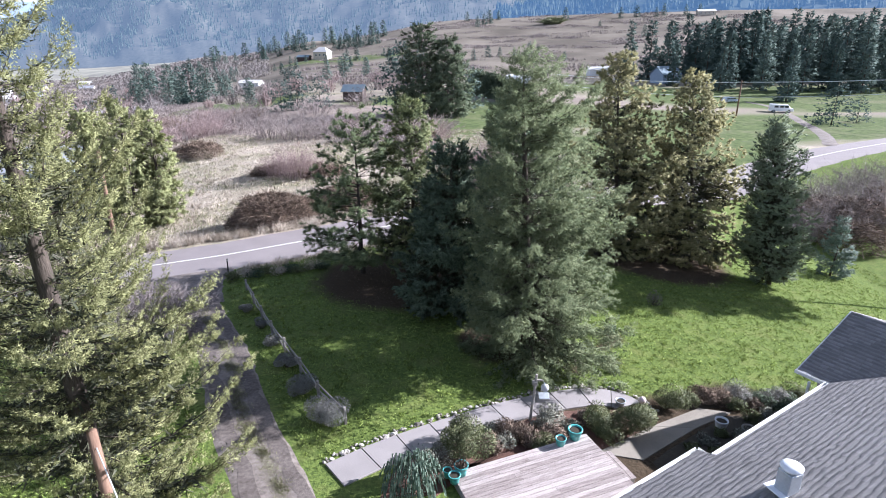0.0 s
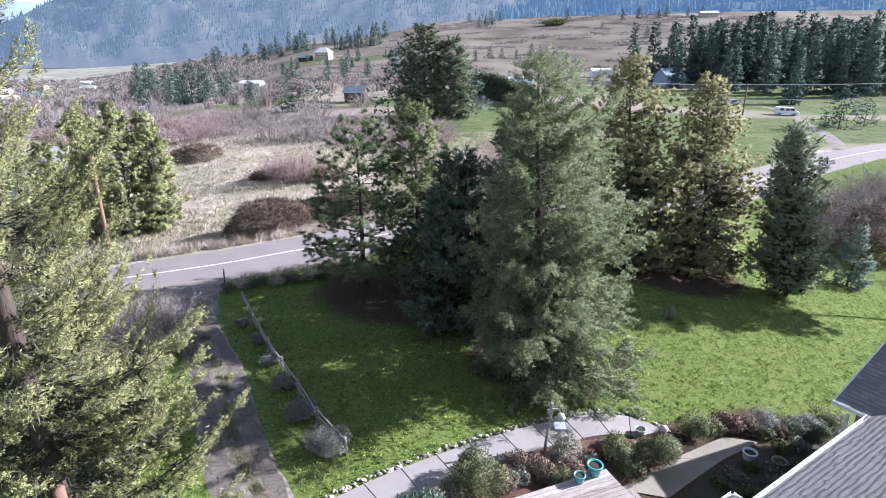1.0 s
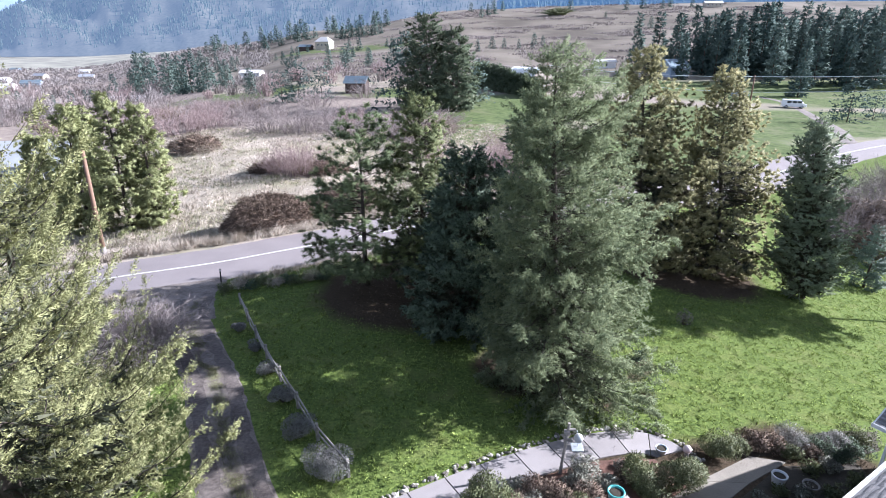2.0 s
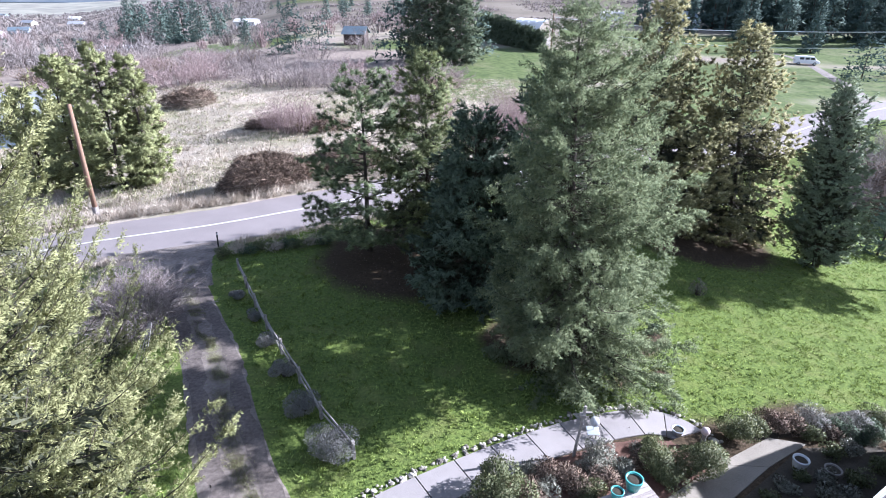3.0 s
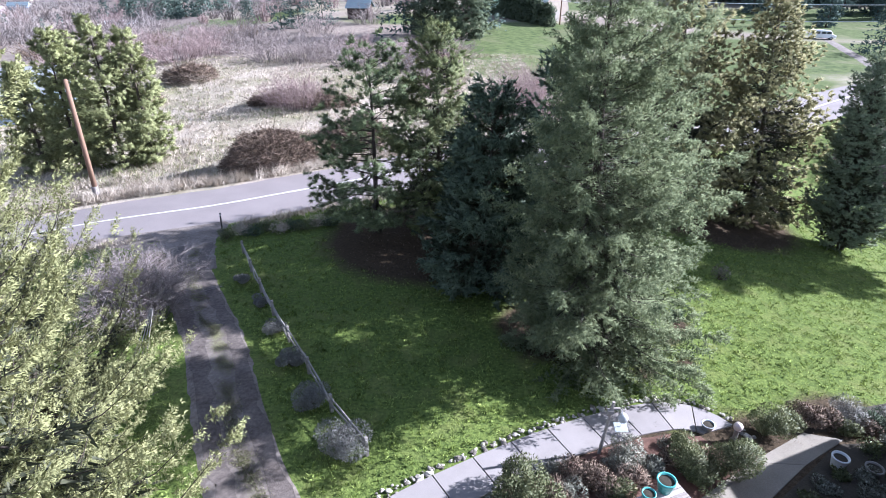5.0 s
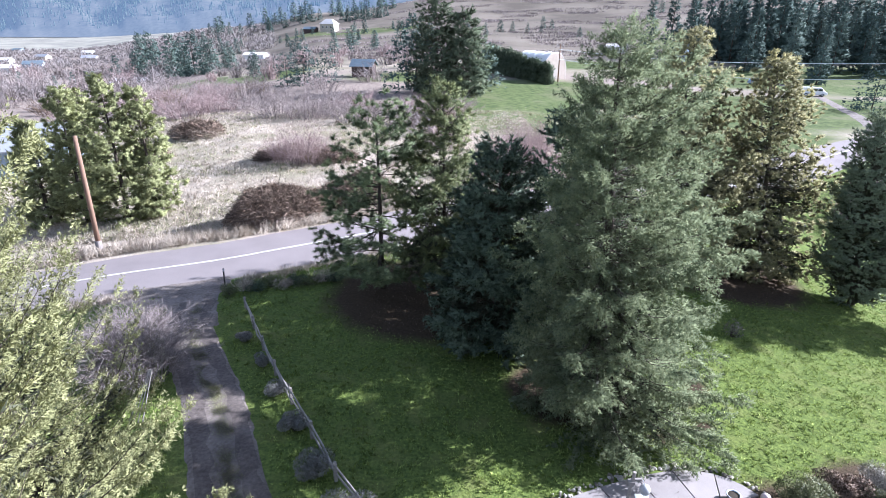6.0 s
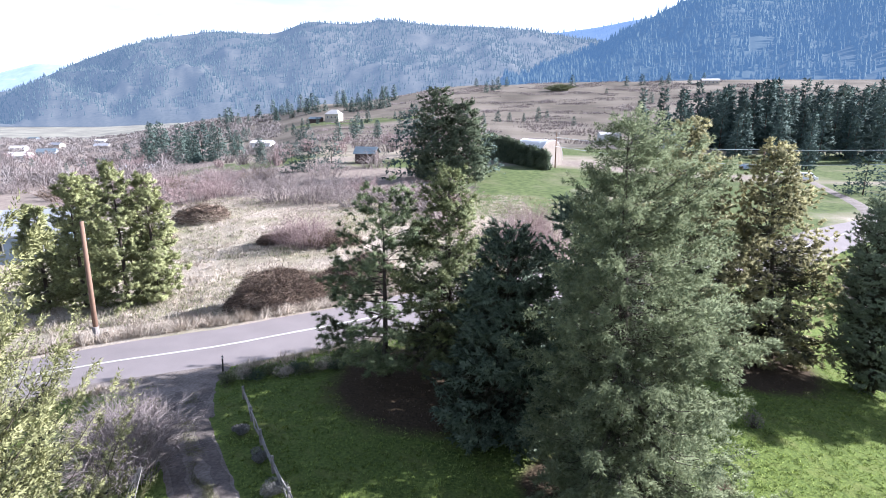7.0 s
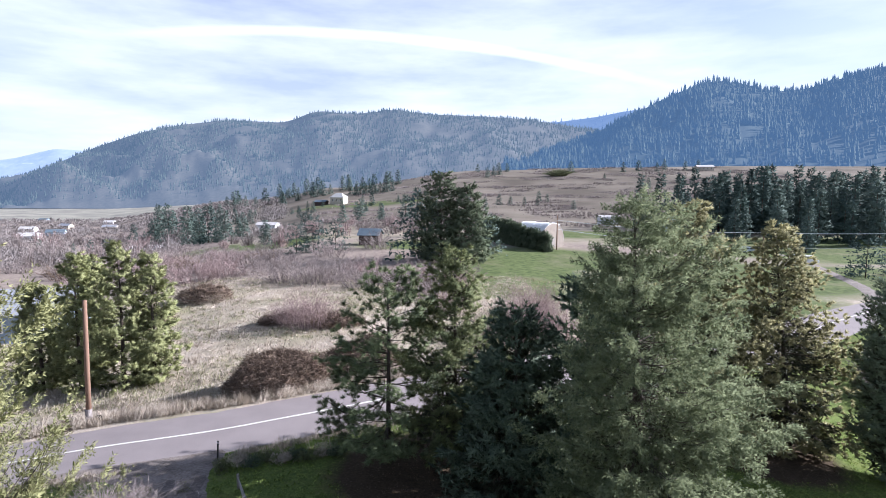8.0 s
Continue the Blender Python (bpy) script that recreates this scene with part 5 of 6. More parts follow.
shrub("shrub", 9.8, 18.3, 0.7, 0.55, BRAMBLE, R(89), "low russet and green shrub at the lawn's edge", count=2200, leaf=(0.09, 0.035))
shrub("lavender_bush", 11.3, 18.55, 0.65, 0.75, SILVER, R(90), "round silvery-blue lavender bush", "lavender bush", count=2400, leaf=(0.10, 0.02))
shrub("lavender_bush", 12.7, 18.4, 0.65, 0.7, SILVER, R(91), "silvery-blue lavender bush in the house's shade", "lavender bush", count=2000, leaf=(0.10, 0.02))
for k, (x, y, s_, m_) in enumerate(((9.3, 18.1, 0.5, SHRUB), (10.5, 18.2, 0.55, BRAMBLE), (11.0, 18.0, 0.45, SHRUB), (12.1, 18.3, 0.55, CEDAR), (13.4, 18.4, 0.55, CEDAR), (11.7, 17.9, 0.4, BRAMBLE), (12.7, 17.9, 0.45, CEDAR))):
    shrub("shrub", x, y, s_, s_ * 1.1, m_, R(160 + k), "low dark shrub in the bed along the lawn", count=1300, leaf=(0.09, 0.035))
shrub("shrub", 14.2, 19.2, 0.7, 0.7, SHRUB, R(92), "dark shrub under the wing's eave", count=1600, leaf=(0.09, 0.04))
for k, (x, y, r_, h) in enumerate(((7.6, 13.6, 0.4, 0.35), (8.8, 14.6, 0.5, 0.4), (9.9, 15.3, 0.45, 0.35), (11.3, 16.0, 0.5, 0.45), (8.1, 14.3, 0.3, 0.3), (12.4, 16.7, 0.5, 0.5), (8.9, 15.6, 0.35, 0.3), (9.6, 16.1, 0.3, 0.3), (10.3, 16.0, 0.35, 0.35), (11.2, 17.1, 0.4, 0.35), (10.6, 15.5, 0.4, 0.3), (8.2, 15.1, 0.3, 0.25), (12.0, 17.4, 0.4, 0.4), (9.2, 14.9, 0.35, 0.3))):
    shrub("bedding_plant", x, y, r_, h, SHRUB if k % 2 else HEATHER, R(100 + k), "low leafy plant in the shaded bed", "plant", count=600, leaf=(0.10, 0.05), group="shaded bed plants")
for k, (x, y, r_, h, m_) in enumerate(((1.55, 14.75, 0.6, 0.55, BRAMBLE), (2.75, 15.1, 0.6, 0.6, BRAMBLE), (3.55, 15.35, 0.55, 0.55, BRAMBLE), (3.1, 14.9, 0.5, 0.5, SHRUB), (2.0, 14.9, 0.4, 0.45, HEATHER),
                                       (1.7, 15.5, 0.4, 0.35, HEATHER), (3.75, 16.15, 0.55, 0.75, HEATHER), (4.35, 15.9, 0.4, 0.4, HEATHER), (5.2, 15.6, 0.7, 0.8, SHRUB), (5.6, 15.35, 0.6, 0.7, SHRUB), (4.85, 16.1, 0.4, 0.45, BRAMBLE), (5.4, 16.75, 0.35, 0.45, SHRUB))):
    shrub("bedding_plant", x, y, r_, h, m_, R(140 + k), "low winter plant in the mulched bed", "plant", count=int(3600 * r_), leaf=(0.11, 0.028), group="mulched bed plants")
weeper = shrub("weeping_shrub", -0.75, 12.7, 0.8, 1.2, BLUE_SPRUCE, R(93), "weeping blue-green conifer with hanging fronds", count=600, leaf=(0.1, 0.03))
r = R(94)
a = r.uniform(0, 6.28, 140)
a = np.round(a * 2.2) / 2.2 + r.normal(0, 0.09, 140)
rad = r.uniform(0.15, 0.85, 140)
top = np.stack([np.cos(a) * rad, np.sin(a) * rad, 1.25 - 0.5 * rad], -1)
V, F_, o = [], [], 0
for k in range(7):
    s = k / 6
    p = top + np.stack([np.cos(a) * 0.16 * s, np.sin(a) * 0.16 * s, -s * (0.95 - 0.3 * rad) * np.where(a * 100 % 3 < 1, 0.55, 1.0)], -1)
    v, f = blades(r, p, np.stack([np.cos(a) * 0.2, np.sin(a) * 0.2, -1 + 0 * a], -1), 0.26, 0.06)
    V.append(v), F_.append(f + o)
    o += len(v)
soup("fronds", np.concatenate(V), np.concatenate(F_), BLUE_SPRUCE, weeper)

# ---- pots ----
TEAL = mat("teal_glaze", (0.05, 0.26, 0.25), (0.12, 0.42, 0.39), 3, 20, 0.35, 0.05, spec=0.5)
PALE = mat("white_glaze", (0.55, 0.56, 0.57), (0.72, 0.72, 0.73), 3, 20, 0.5, 0.05)


def pot(x, y, z, radius, height, glaze, label, plant=False, seed=0):
    ob = tagged(empty("flower_pot", x, y, z), label, "flower pot")
    bm = bmesh.new()
    lathe(bm, ((radius * 0.7, 0), (radius * 0.92, height * 0.6), (radius * 0.98, height * 0.9), (radius * 1.08, height * 0.9), (radius * 1.08, height), (radius * 0.9, height), (radius * 0.86, height * 0.84)), 22)
    part("vessel", bm, glaze, ob, smooth=True)
    bm = bmesh.new()
    lathe(bm, ((radius * 0.3, height * 0.8), (radius * 0.86, height * 0.86), (radius * 0.4, height * 0.885), (0.01, height * 0.89)), 16)
    part("soil", bm, DARK_SOIL, ob)
    if plant:
        r_ = R(seed)
        p = np.column_stack([r_.normal(0, radius * 0.4, (160, 2)), np.full(160, height * 0.88)])
        v, f = blades(r_, p, r_.normal(0, 0.5, (160, 3)) + np.array([0, 0, 1]), radius * 0.9, 0.04)
        soup("plant", v, f, BRAMBLE, ob)
    return ob


pot(4.22, 14.72, -0.4, 0.22, 0.36, TEAL, "large teal glazed pot on the deck's corner")
pot(3.72, 14.42, -0.4, 0.16, 0.26, TEAL, "small teal glazed pot on the deck")
pot(0.62, 13.2, -0.4, 0.20, 0.34, TEAL, "teal glazed pot with russet leaves on the deck", True, 3)
pot(0.42, 12.88, -0.4, 0.17, 0.28, TEAL, "teal glazed pot standing on the deck")
pot(0.22, 13.12, -0.42, 0.13, 0.26, TEAL, "small teal pot at the deck's edge")
pot(9.7, 16.4, gz(9.7, 16.4) + 0.0, 0.21, 0.45, PALE, "white-rimmed pot standing in the shaded bed")
pot(10.6, 16.25, gz(10.6, 16.25), 0.22, 0.3, GREY_WOOD, "grey-rimmed planter in the shaded bed")
pot(6.55, 17.55, gz(6.55, 17.55) + 0.05, 0.18, 0.2, METAL, "dark metal bowl standing on the path")
ball = tagged(empty("garden_globe", 7.2, 17.2, gz(7.2, 17.2)), "pale pink globe on a short pedestal", "ornament")
bm = bmesh.new()
lathe(bm, ((0.12, 0), (0.07, 0.08), (0.06, 0.35), (0.10, 0.42)), 14)
part("pedestal", bm, CONCRETE, ball, smooth=True)
bm = bmesh.new()
bmesh.ops.create_uvsphere(bm, u_segments=20, v_segments=12, radius=0.13, matrix=Matrix.Translation((0, 0, 0.53)))
part("globe", bm, mat("pink_globe", (0.62, 0.48, 0.46), (0.75, 0.62, 0.60), 3, 20, 0.5, 0.05), ball, smooth=True)

# ---- feeder post ----
feeder = tagged(empty("feeder_post", 3.05, 16.3, gz(3.05, 16.3)), "leaning grey wooden post with a bird feeder and dish", "bird feeder")
bm = bmesh.new()
tube(bm, ((0, 0, -0.1), (0.10, 0.02, 1.0), (0.17, 0.03, 1.85)), (0.05, 0.048, 0.042), 8)
part("pole", bm, GREY_WOOD, feeder)
bm = bmesh.new()
box(bm, 0.26, 0.06, 0.06, Matrix.Translation((0.24, 0.03, 1.62)), 0.006)
part("bracket", bm, GREY_WOOD, feeder)
bm = bmesh.new()
box(bm, 0.16, 0.14, 0.14, Matrix.Translation((0.12, 0.03, 1.52)), 0.01)
part("feeder_box", bm, GREY_WOOD, feeder)
bm = bmesh.new()
lathe(bm, ((0.02, -0.13), (0.11, -0.09), (0.14, 0.0), (0.11, 0.09), (0.03, 0.13)), 18, (0.45, -0.05, 1.38))
part("globe", bm, mat("clouded_glass", (0.36, 0.36, 0.36), (0.5, 0.5, 0.5), 3, 20, 0.3, 0.05), feeder, "white glass feeder globe", smooth=True)
bm = bmesh.new()
box(bm, 0.34, 0.28, 0.03, Matrix.Translation((0.42, -0.10, 1.10)) @ Matrix.Rotation(0.25, 4, "X"), 0.006)
part("tray", bm, METAL, feeder)
bm = bmesh.new()
tube(bm, ((0.40, 0.02, 1.62), (0.44, -0.04, 1.5), (0.43, -0.08, 1.1)), (0.008, 0.008, 0.008), 6)
part("hanger", bm, METAL, feeder)

# ---- rail fence with bushes ----
FENCE = bezier_line([(-3.2, 15.9), (-4.0, 16.9), (-5.45, 19.2), (-7.9, 23.2), (-10.0, 27.0), (-10.85, 28.6)], 0.1)
fence = tagged(empty("rail_fence", 0, 0, 0), "low split-rail fence of grey weathered wood", "fence")
r = R(95)
stops = np.linspace(0, len(FENCE) - 1, 8).astype(int)
for k in stops:
    p = FENCE[k]
    bm = bmesh.new()
    box(bm, 0.10, 0.09, 0.85, Matrix.Translation((p[0], p[1], gz(*p) + 0.24)) @ Matrix.Rotation(0.6, 4, "Z"), 0.012)
    part("post", bm, GREY_WOOD, fence)
for a, b in zip(stops, stops[1:]):
    for h in (0.26, 0.52):
        p, q = FENCE[a], FENCE[b]
        d = unit(q - p)
        p, q = p - d * 0.12, q + d * 0.12
        w = r.normal(0, 0.03, 4)
        bm = bmesh.new()
        tube(bm, ((p[0] + w[0], p[1], gz(*p) + h + w[1]), ((p[0] + q[0]) / 2 + w[2], (p[1] + q[1]) / 2, (gz(*p) + gz(*q)) / 2 + h - 0.03), (q[0] + w[3], q[1], gz(*q) + h + 0.02)), (0.03, 0.034, 0.026), 6)
        part("rail", bm, GREY_WOOD, fence)
for k, (x, y, s) in enumerate(((-3.85, 16.1, 0.78), (-5.1, 17.9, 0.62), (-6.2, 19.8, 0.52), (-7.3, 21.8, 0.45), (-8.5, 23.7, 0.4), (-9.85, 25.7, 0.4))):
    shrub("lavender_bush", x, y, s, s * 1.05, SILVER, R(110 + k), "round grey-green lavender bush under the fence", "lavender bush", count=int(9000 * s), leaf=(0.075, 0.02), group="fence bushes")
for k in range(9):
    x = -12.3 + k * 0.62
    shrub("verge_plant", x, 30.4 + 0.18 * k + 0.3 * (k % 2), 0.6, 0.5, (SHRUB, STRAW, CEDAR)[k % 3], R(120 + k), "rough weeds at the road's edge", "plant", count=700, leaf=(0.16, 0.03), group="verge plants")
marker = tagged(empty("marker_post", -12.85, 31.3, gz(-12.85, 31.3)), "thin dark marker post at the end of the driveway", "post")
bm = bmesh.new()
box(bm, 0.07, 0.05, 1.05, Matrix.Translation((0, 0, 0.5)) @ Matrix.Rotation(0.05, 4, "Y"), 0.006)
part("stake", bm, mat("dark_metal", (0.03, 0.028, 0.026), (0.08, 0.07, 0.065), 4, 30, 0.7, 0.2), marker)
bm = bmesh.new()
box(bm, 0.06, 0.01, 0.1, Matrix.Translation((0.03, -0.03, 0.93)), 0.002)
part("reflector", bm, PALE, marker)
# small things on the lawn
shrub("shrub", 8.0, 24.0, 0.45, 0.4, CEDAR, R(130), "small dark bush on the lawn", count=900, leaf=(0.09, 0.04))
shrub("shrub", 11.6, 28.2, 0.4, 0.8, TWIG, R(131), "small leafless sapling on the lawn", count=500, leaf=(0.2, 0.015))

# ---- bushes beyond the road ----
for k, (x, y, h, w, kind) in enumerate((
        (-53, 103.7, 5.1, 5.0, 1), (-42.4, 92.7, 4.3, 4.4, 1), (-39, 96.5, 3.2, 3.6, 1), (-34.6, 98.8, 3.4, 4.2, 0), (-26.6, 89.2, 3.5, 3.8, 0), (-21.6, 86.2, 4.6, 4.2, 0),
        (-18.9, 89.3, 3.6, 3.8, 0), (-14, 82.7, 3.6, 3.6, 0), (-10.3, 88.3, 3.0, 3.6, 0), (-7.8, 94, 2.8, 3.4, 1), (-15.6, 59.6, 4.4, 2.9, 1), (-17.6, 61.2, 3.0, 2.2, 1), (5.0, 58.0, 5.2, 2.7, 1),
        (-73.5, 151, 5.0, 4.6, 0), (36.2, 51.6, 5.2, 3.4, 0), (41.7, 53.3, 5.4, 3.2, 0), (33.6, 50, 3.6, 2.0, 0), (46, 55, 5.0, 3.5, 0), (40, 58, 4.6, 4.2, 0), (45.5, 62.5, 4.4, 4.2, 0), (50.5, 66, 4.0, 4.0, 0), (50, 60, 4.8, 4.4, 0), (55.5, 66.5, 4.2, 4.2, 0),
        (-60, 112, 4.6, 5.0, 1), (-48, 112, 4.0, 4.6, 0), (-66, 124, 5.0, 5.4, 0), (-30, 106, 3.2, 4.2, 0), (-20, 104, 3.0, 4.0, 0), (-2, 96, 3.0, 4.0, 0), (6.6, 64.5, 4.6, 2.6, 1), (2.2, 53.5, 4.0, 2.6, 1), (7.6, 56.5, 4.8, 2.6, 1),
        (-28, 124, 4.4, 4.2, 0), (-20, 140, 4.8, 4.0, 0), (-80, 138, 4.2, 5.5, 0), (-92, 160, 4.8, 6.0, 1), (-105, 176, 4.6, 6.0, 0), (-58, 138, 3.6, 5.0, 0), (-4, 74, 3.4, 3.2, 0), (-2.2, 84, 3.8, 3.6, 1), (-7.5, 80, 3.8, 3.6, 0), (-2, 66, 2.8, 2.6, 1), (-16, 98, 3.0, 4.2, 1), (-44, 106, 4.0, 4.6, 1), (-36, 112, 3.6, 4.6, 0), (-52, 92, 3.6, 4.4, 0), (-70, 110, 4.4, 5.0, 0), (-62, 96, 3.6, 4.4, 1), (-47, 80, 2.6, 3.4, 0))):
    far = y > 70
    thicket("bare_bush", x, y, w, w, h, (TWIG, TWIG_PINK, BRAMBLE)[kind], R(200 + k),
            ("greyish leafless thicket beyond the meadow", "pinkish leafless thicket in the meadow", "low brown bramble patch in dry grass")[kind],
            stems=(70 if far else 130) + (90 if kind == 2 else 0), forks=10, thick=0.033 if far else 0.016, arch=(0.12, 0.1, 0.28)[kind], group="meadow thickets")
mound("bramble_thicket", -13.2, 42.5, 3.7, 1.8, 2.2, BRAMBLE, R(240), "dense brown bramble thicket at the roadside", 26000, 0.5, 0.03, 0.45)
mound("bramble_thicket", -8.6, 46.2, 3.2, 1.8, 2.1, BRAMBLE, R(241), "brown bramble thicket at the roadside", 18000, 0.5, 0.03, 0.5)
for k, (x, y, rx, ry, h) in enumerate(((-19.4, 61.8, 2.1, 1.1, 0.7), (-13.2, 59.5, 2.6, 1.5, 1.0), (-33.8, 76.8, 3.4, 2.4, 1.9), (-35.0, 66.5, 2.4, 1.5, 1.5), (36.5, 47.0, 3.0, 2.2, 2.2), (41.0, 52.0, 4.2, 3.0, 2.8), (46.5, 57.0, 4.2, 3.0, 2.8), (37.5, 54.5, 4.0, 3.0, 2.6), (-4.5, 80.0, 4.0, 2.0, 1.6))):
    mound("bramble_patch", x, y, rx, ry, h, BRAMBLE, R(250 + k), "low brown bramble patch in dry grass", 5000, 0.7, 0.05)
thicket("bare_shrub", -13.0, 22.9, 1.6, 1.7, 3.1, TWIG, R(242), "leafless purplish-grey shrub beside the driveway", stems=230, forks=16, thick=0.011, arch=0.3)
thicket("bare_shrub", -14.6, 25.2, 1.5, 1.5, 2.2, TWIG, R(243), "leafless purplish-grey shrub near the road", stems=150, forks=14, thick=0.011, arch=0.3)
shrub("shrub", -14.5, 27.7, 0.6, 0.6, SHRUB, R(244), "small green bush at the driveway's mouth", count=900, leaf=(0.12, 0.04))
poles = tagged(empty("bean_poles", -11.4, 20.6, gz(-11.4, 20.6)), "leaning bundle of thin grey poles", "poles")
for k in range(4):
    bm = bmesh.new()
    tube(bm, ((-0.3 + 0.15 * k, -0.5, 0), (0.25 + 0.03 * k, 0.35, 1.5)), (0.022, 0.016), 6)
    part("pole", bm, GREY_WOOD, poles)
rb = R(238)
for k in range(26):
    x, y = rb.uniform(-100, -42), rb.uniform(102, 138)
    thicket("bare_bush", x, y, rb.uniform(2.5, 4.5), rb.uniform(2.5, 4), rb.uniform(2, 4.2), (TWIG, TWIG_PINK, BRAMBLE, TWIG)[k % 4], R(400 + k), "leafless thicket at the edge of the valley", stems=60, forks=10, thick=0.04, arch=0.12, group="valley thickets")
# bare valley trees
r = R(245)
for k in range(34):
    d = r.uniform(120, 420)
    u = r.uniform(-0.80, -0.50)
    x, y = -1.46 + u * d, 6.4 + d
    h = r.uniform(5, 10)
    thicket("bare_tree", x, y, h * 0.38, h * 0.38, h, (TWIG, TWIG_PINK, TWIG)[k % 3], R(246 + k), "leafless winter tree in the valley", "tree", stems=26, forks=8, thick=0.0005 * d + 0.02, arch=0.05, group="valley trees")
for k in range(34):
    x, y = r.uniform(-75, 12), r.uniform(160, 250)
    h = r.uniform(3, 6)
    thicket("bare_tree", x, y, h * 0.5, h * 0.5, h, (TWIG, TWIG_PINK, TWIG)[k % 3], R(290 + k), "leafless tree among the fields", "tree", stems=26, forks=8, thick=0.10, arch=0.08, group="field trees")
# rows of low shrubs and dry growth across the hill
n = 5200
x, y = r.uniform(-80, 260, n), r.uniform(225, 560, n)
keep = np.array([noise.noise((a * 0.03, b * 0.045, 4)) for a, b in zip(x, y)]) > 0.06
x, y = x[keep], y[keep]
k = np.repeat(np.arange(len(x)), 26)
p = np.column_stack([x, y, terrain(x, y)])[k] + r.normal(0, 1, (len(k), 3)) * np.array([2.6, 1.4, 0.05])
v, f = blades(r, p, r.normal(0, 0.5, (len(k), 3)) + np.array([0, 0, 1]), r.uniform(0.5, 1.5, len(k)), r.uniform(0.2, 0.5, len(k)))
tagged(soup("hillside_scrub", v, f, TWIG), "low brown scrub scattered over the dry hill", "scrub", kind="stuff")


# leafless woods of the valley
n = 2600
d = r.uniform(130, 900, n)
u = r.uniform(-0.85, -0.30, n)
x, y = -1.46 + u * d, 6.4 + d
keep = (np.array([noise.noise((a * 0.01, b * 0.012, 7)) for a, b in zip(x, y)]) > -0.12) & ((u < -0.5) | (d > 230))
x, y, d = x[keep], y[keep], d[keep]
k = np.repeat(np.arange(len(x)), 34)
h = r.uniform(2, 6, len(x))[k]
p = np.column_stack([x, y, terrain(x, y)])[k] + r.normal(0, 0.33, (len(k), 3)) * np.column_stack([h, h, 0 * h]) + np.column_stack([0 * h, 0 * h, h * r.uniform(0, 0.6, len(k))])
v, f = blades(r, p, r.normal(0, 0.55, (len(k), 3)) + np.array([0, 0, 0.8]), h * r.uniform(0.25, 0.6, len(k)), 0.0011 * d[k] + 0.03)
tagged(soup("valley_woods", v, f, VALLEY_TWIG), "hazy leafless woods filling the valley", "woods", kind="stuff")


def tufts(name, x, y, blade_n, length, width, material, label, seed, spread=0.1, category="grass", lift=0.0, hills=1.5, rise=0.0, up=1.0, own_share=0.15):
    """Grass: a few blades at each spot."""
    r_ = R(seed)
    k_ = np.repeat(np.arange(len(x)), blade_n)
    base = np.column_stack([x, y])[k_] + r_.normal(0, spread, (len(k_), 2))
    base = np.column_stack([base, terrain(base[:, 0], base[:, 1]) + lift - 0.02 + rise * np.array([noise.noise((a_ * hills, b_ * hills, seed * 0.7)) for a_, b_ in base])])
    way = r_.normal(0, 0.55, (len(k_), 3)) + np.array([0, 0, up])
    clump = 1 + 0.9 * np.array([noise.noise((a_ * hills, b_ * hills, seed)) for a_, b_ in zip(x, y)])[k_]
    lean_ = np.array([noise.noise_vector((a_ * hills, b_ * hills, seed * 0.37)) for a_, b_ in zip(x, y)])[k_] * 1.5 + r_.normal(0, 0.2, (len(x), 3))[k_]
    ob_ = leafy(name, r_, base, way + 0.5 * lean_, length * clump * r_.uniform(0.5, 1.3, len(k_)), width * r_.uniform(0.7, 1.3, len(k_)), way * np.array([1, 1, 0.7]) + lean_, material, own_share=own_share)
    return tagged(ob_, label, category, kind="stuff")


# dry meadow
n = 24000
x, y = r.uniform(-62, 9, n), 40 + 55 * r.uniform(0, 1, n) ** 1.5
ok = (y > np.interp(x, ROAD[:, 0], ROAD[:, 1]) + 4.6) & (np.array([noise.noise((a * 0.25, b * 0.25, 1)) for a, b in zip(x, y)]) > -0.5)
tufts("dry_grass", x[ok], y[ok], 5, 0.36, 0.06, STRAW, "tangled straw-coloured meadow grass", 301, 0.2, up=0.55, rise=0.12, hills=0.9)
# greener patches of the meadow
n = 16000
x, y = r.uniform(-60, 30, n), 40 + 55 * r.uniform(0, 1, n) ** 1.4
ok = (y > np.interp(x, ROAD[:, 0], ROAD[:, 1]) + 4.6) & (np.array([noise.noise((a * 0.11, b * 0.16, 9)) for a, b in zip(x, y)]) > -0.05)
tufts("meadow_grass", x[ok], y[ok], 6, 0.30, 0.05, OLIVE, "olive grass growing through the dry meadow", 307, 0.18)
n = 5000
x = r.uniform(-40, 20, n)
y = np.interp(x, ROAD[:, 0], ROAD[:, 1]) + 4.1 + r.exponential(0.7, n)
tufts("verge_grass", x, y, 7, 0.62, 0.035, STRAW, "tall dry grass along the road's verge", 302, 0.12)
n = 2500
x = r.uniform(-32, 12, n)
y = np.interp(x, ROAD[:, 0], ROAD[:, 1]) - 3.9 - r.exponential(0.4, n)
ok = (x < -17) | (x > -12.6)
tufts("verge_grass", x[ok], y[ok], 6, 0.32, 0.03, STRAW, "dry grass along the road's verge", 303, 0.10)
# lawn
n = 54000
x, y = r.uniform(-16, 34, n), 12 + 32 * r.uniform(0, 1, n) ** 1.25
dr = np.interp(y, DRIVE_R[:, 1], DRIVE_R[:, 0])
wy = np.interp(x, WALK[:, 0], WALK[:, 1])
ok = ((x > dr + 0.1) | (x < dr - 2.9)) & (y < np.interp(x, ROAD[:, 0], ROAD[:, 1]) - 4.2) & ~((x > -3.6) & (x < 8.3) & (y < wy + 0.3)) & ~((x >= 8.3) & (y < 18.2 + 0.3 * (x - 8.3)))
litter_here = zones(x, y)[0][:, 2]
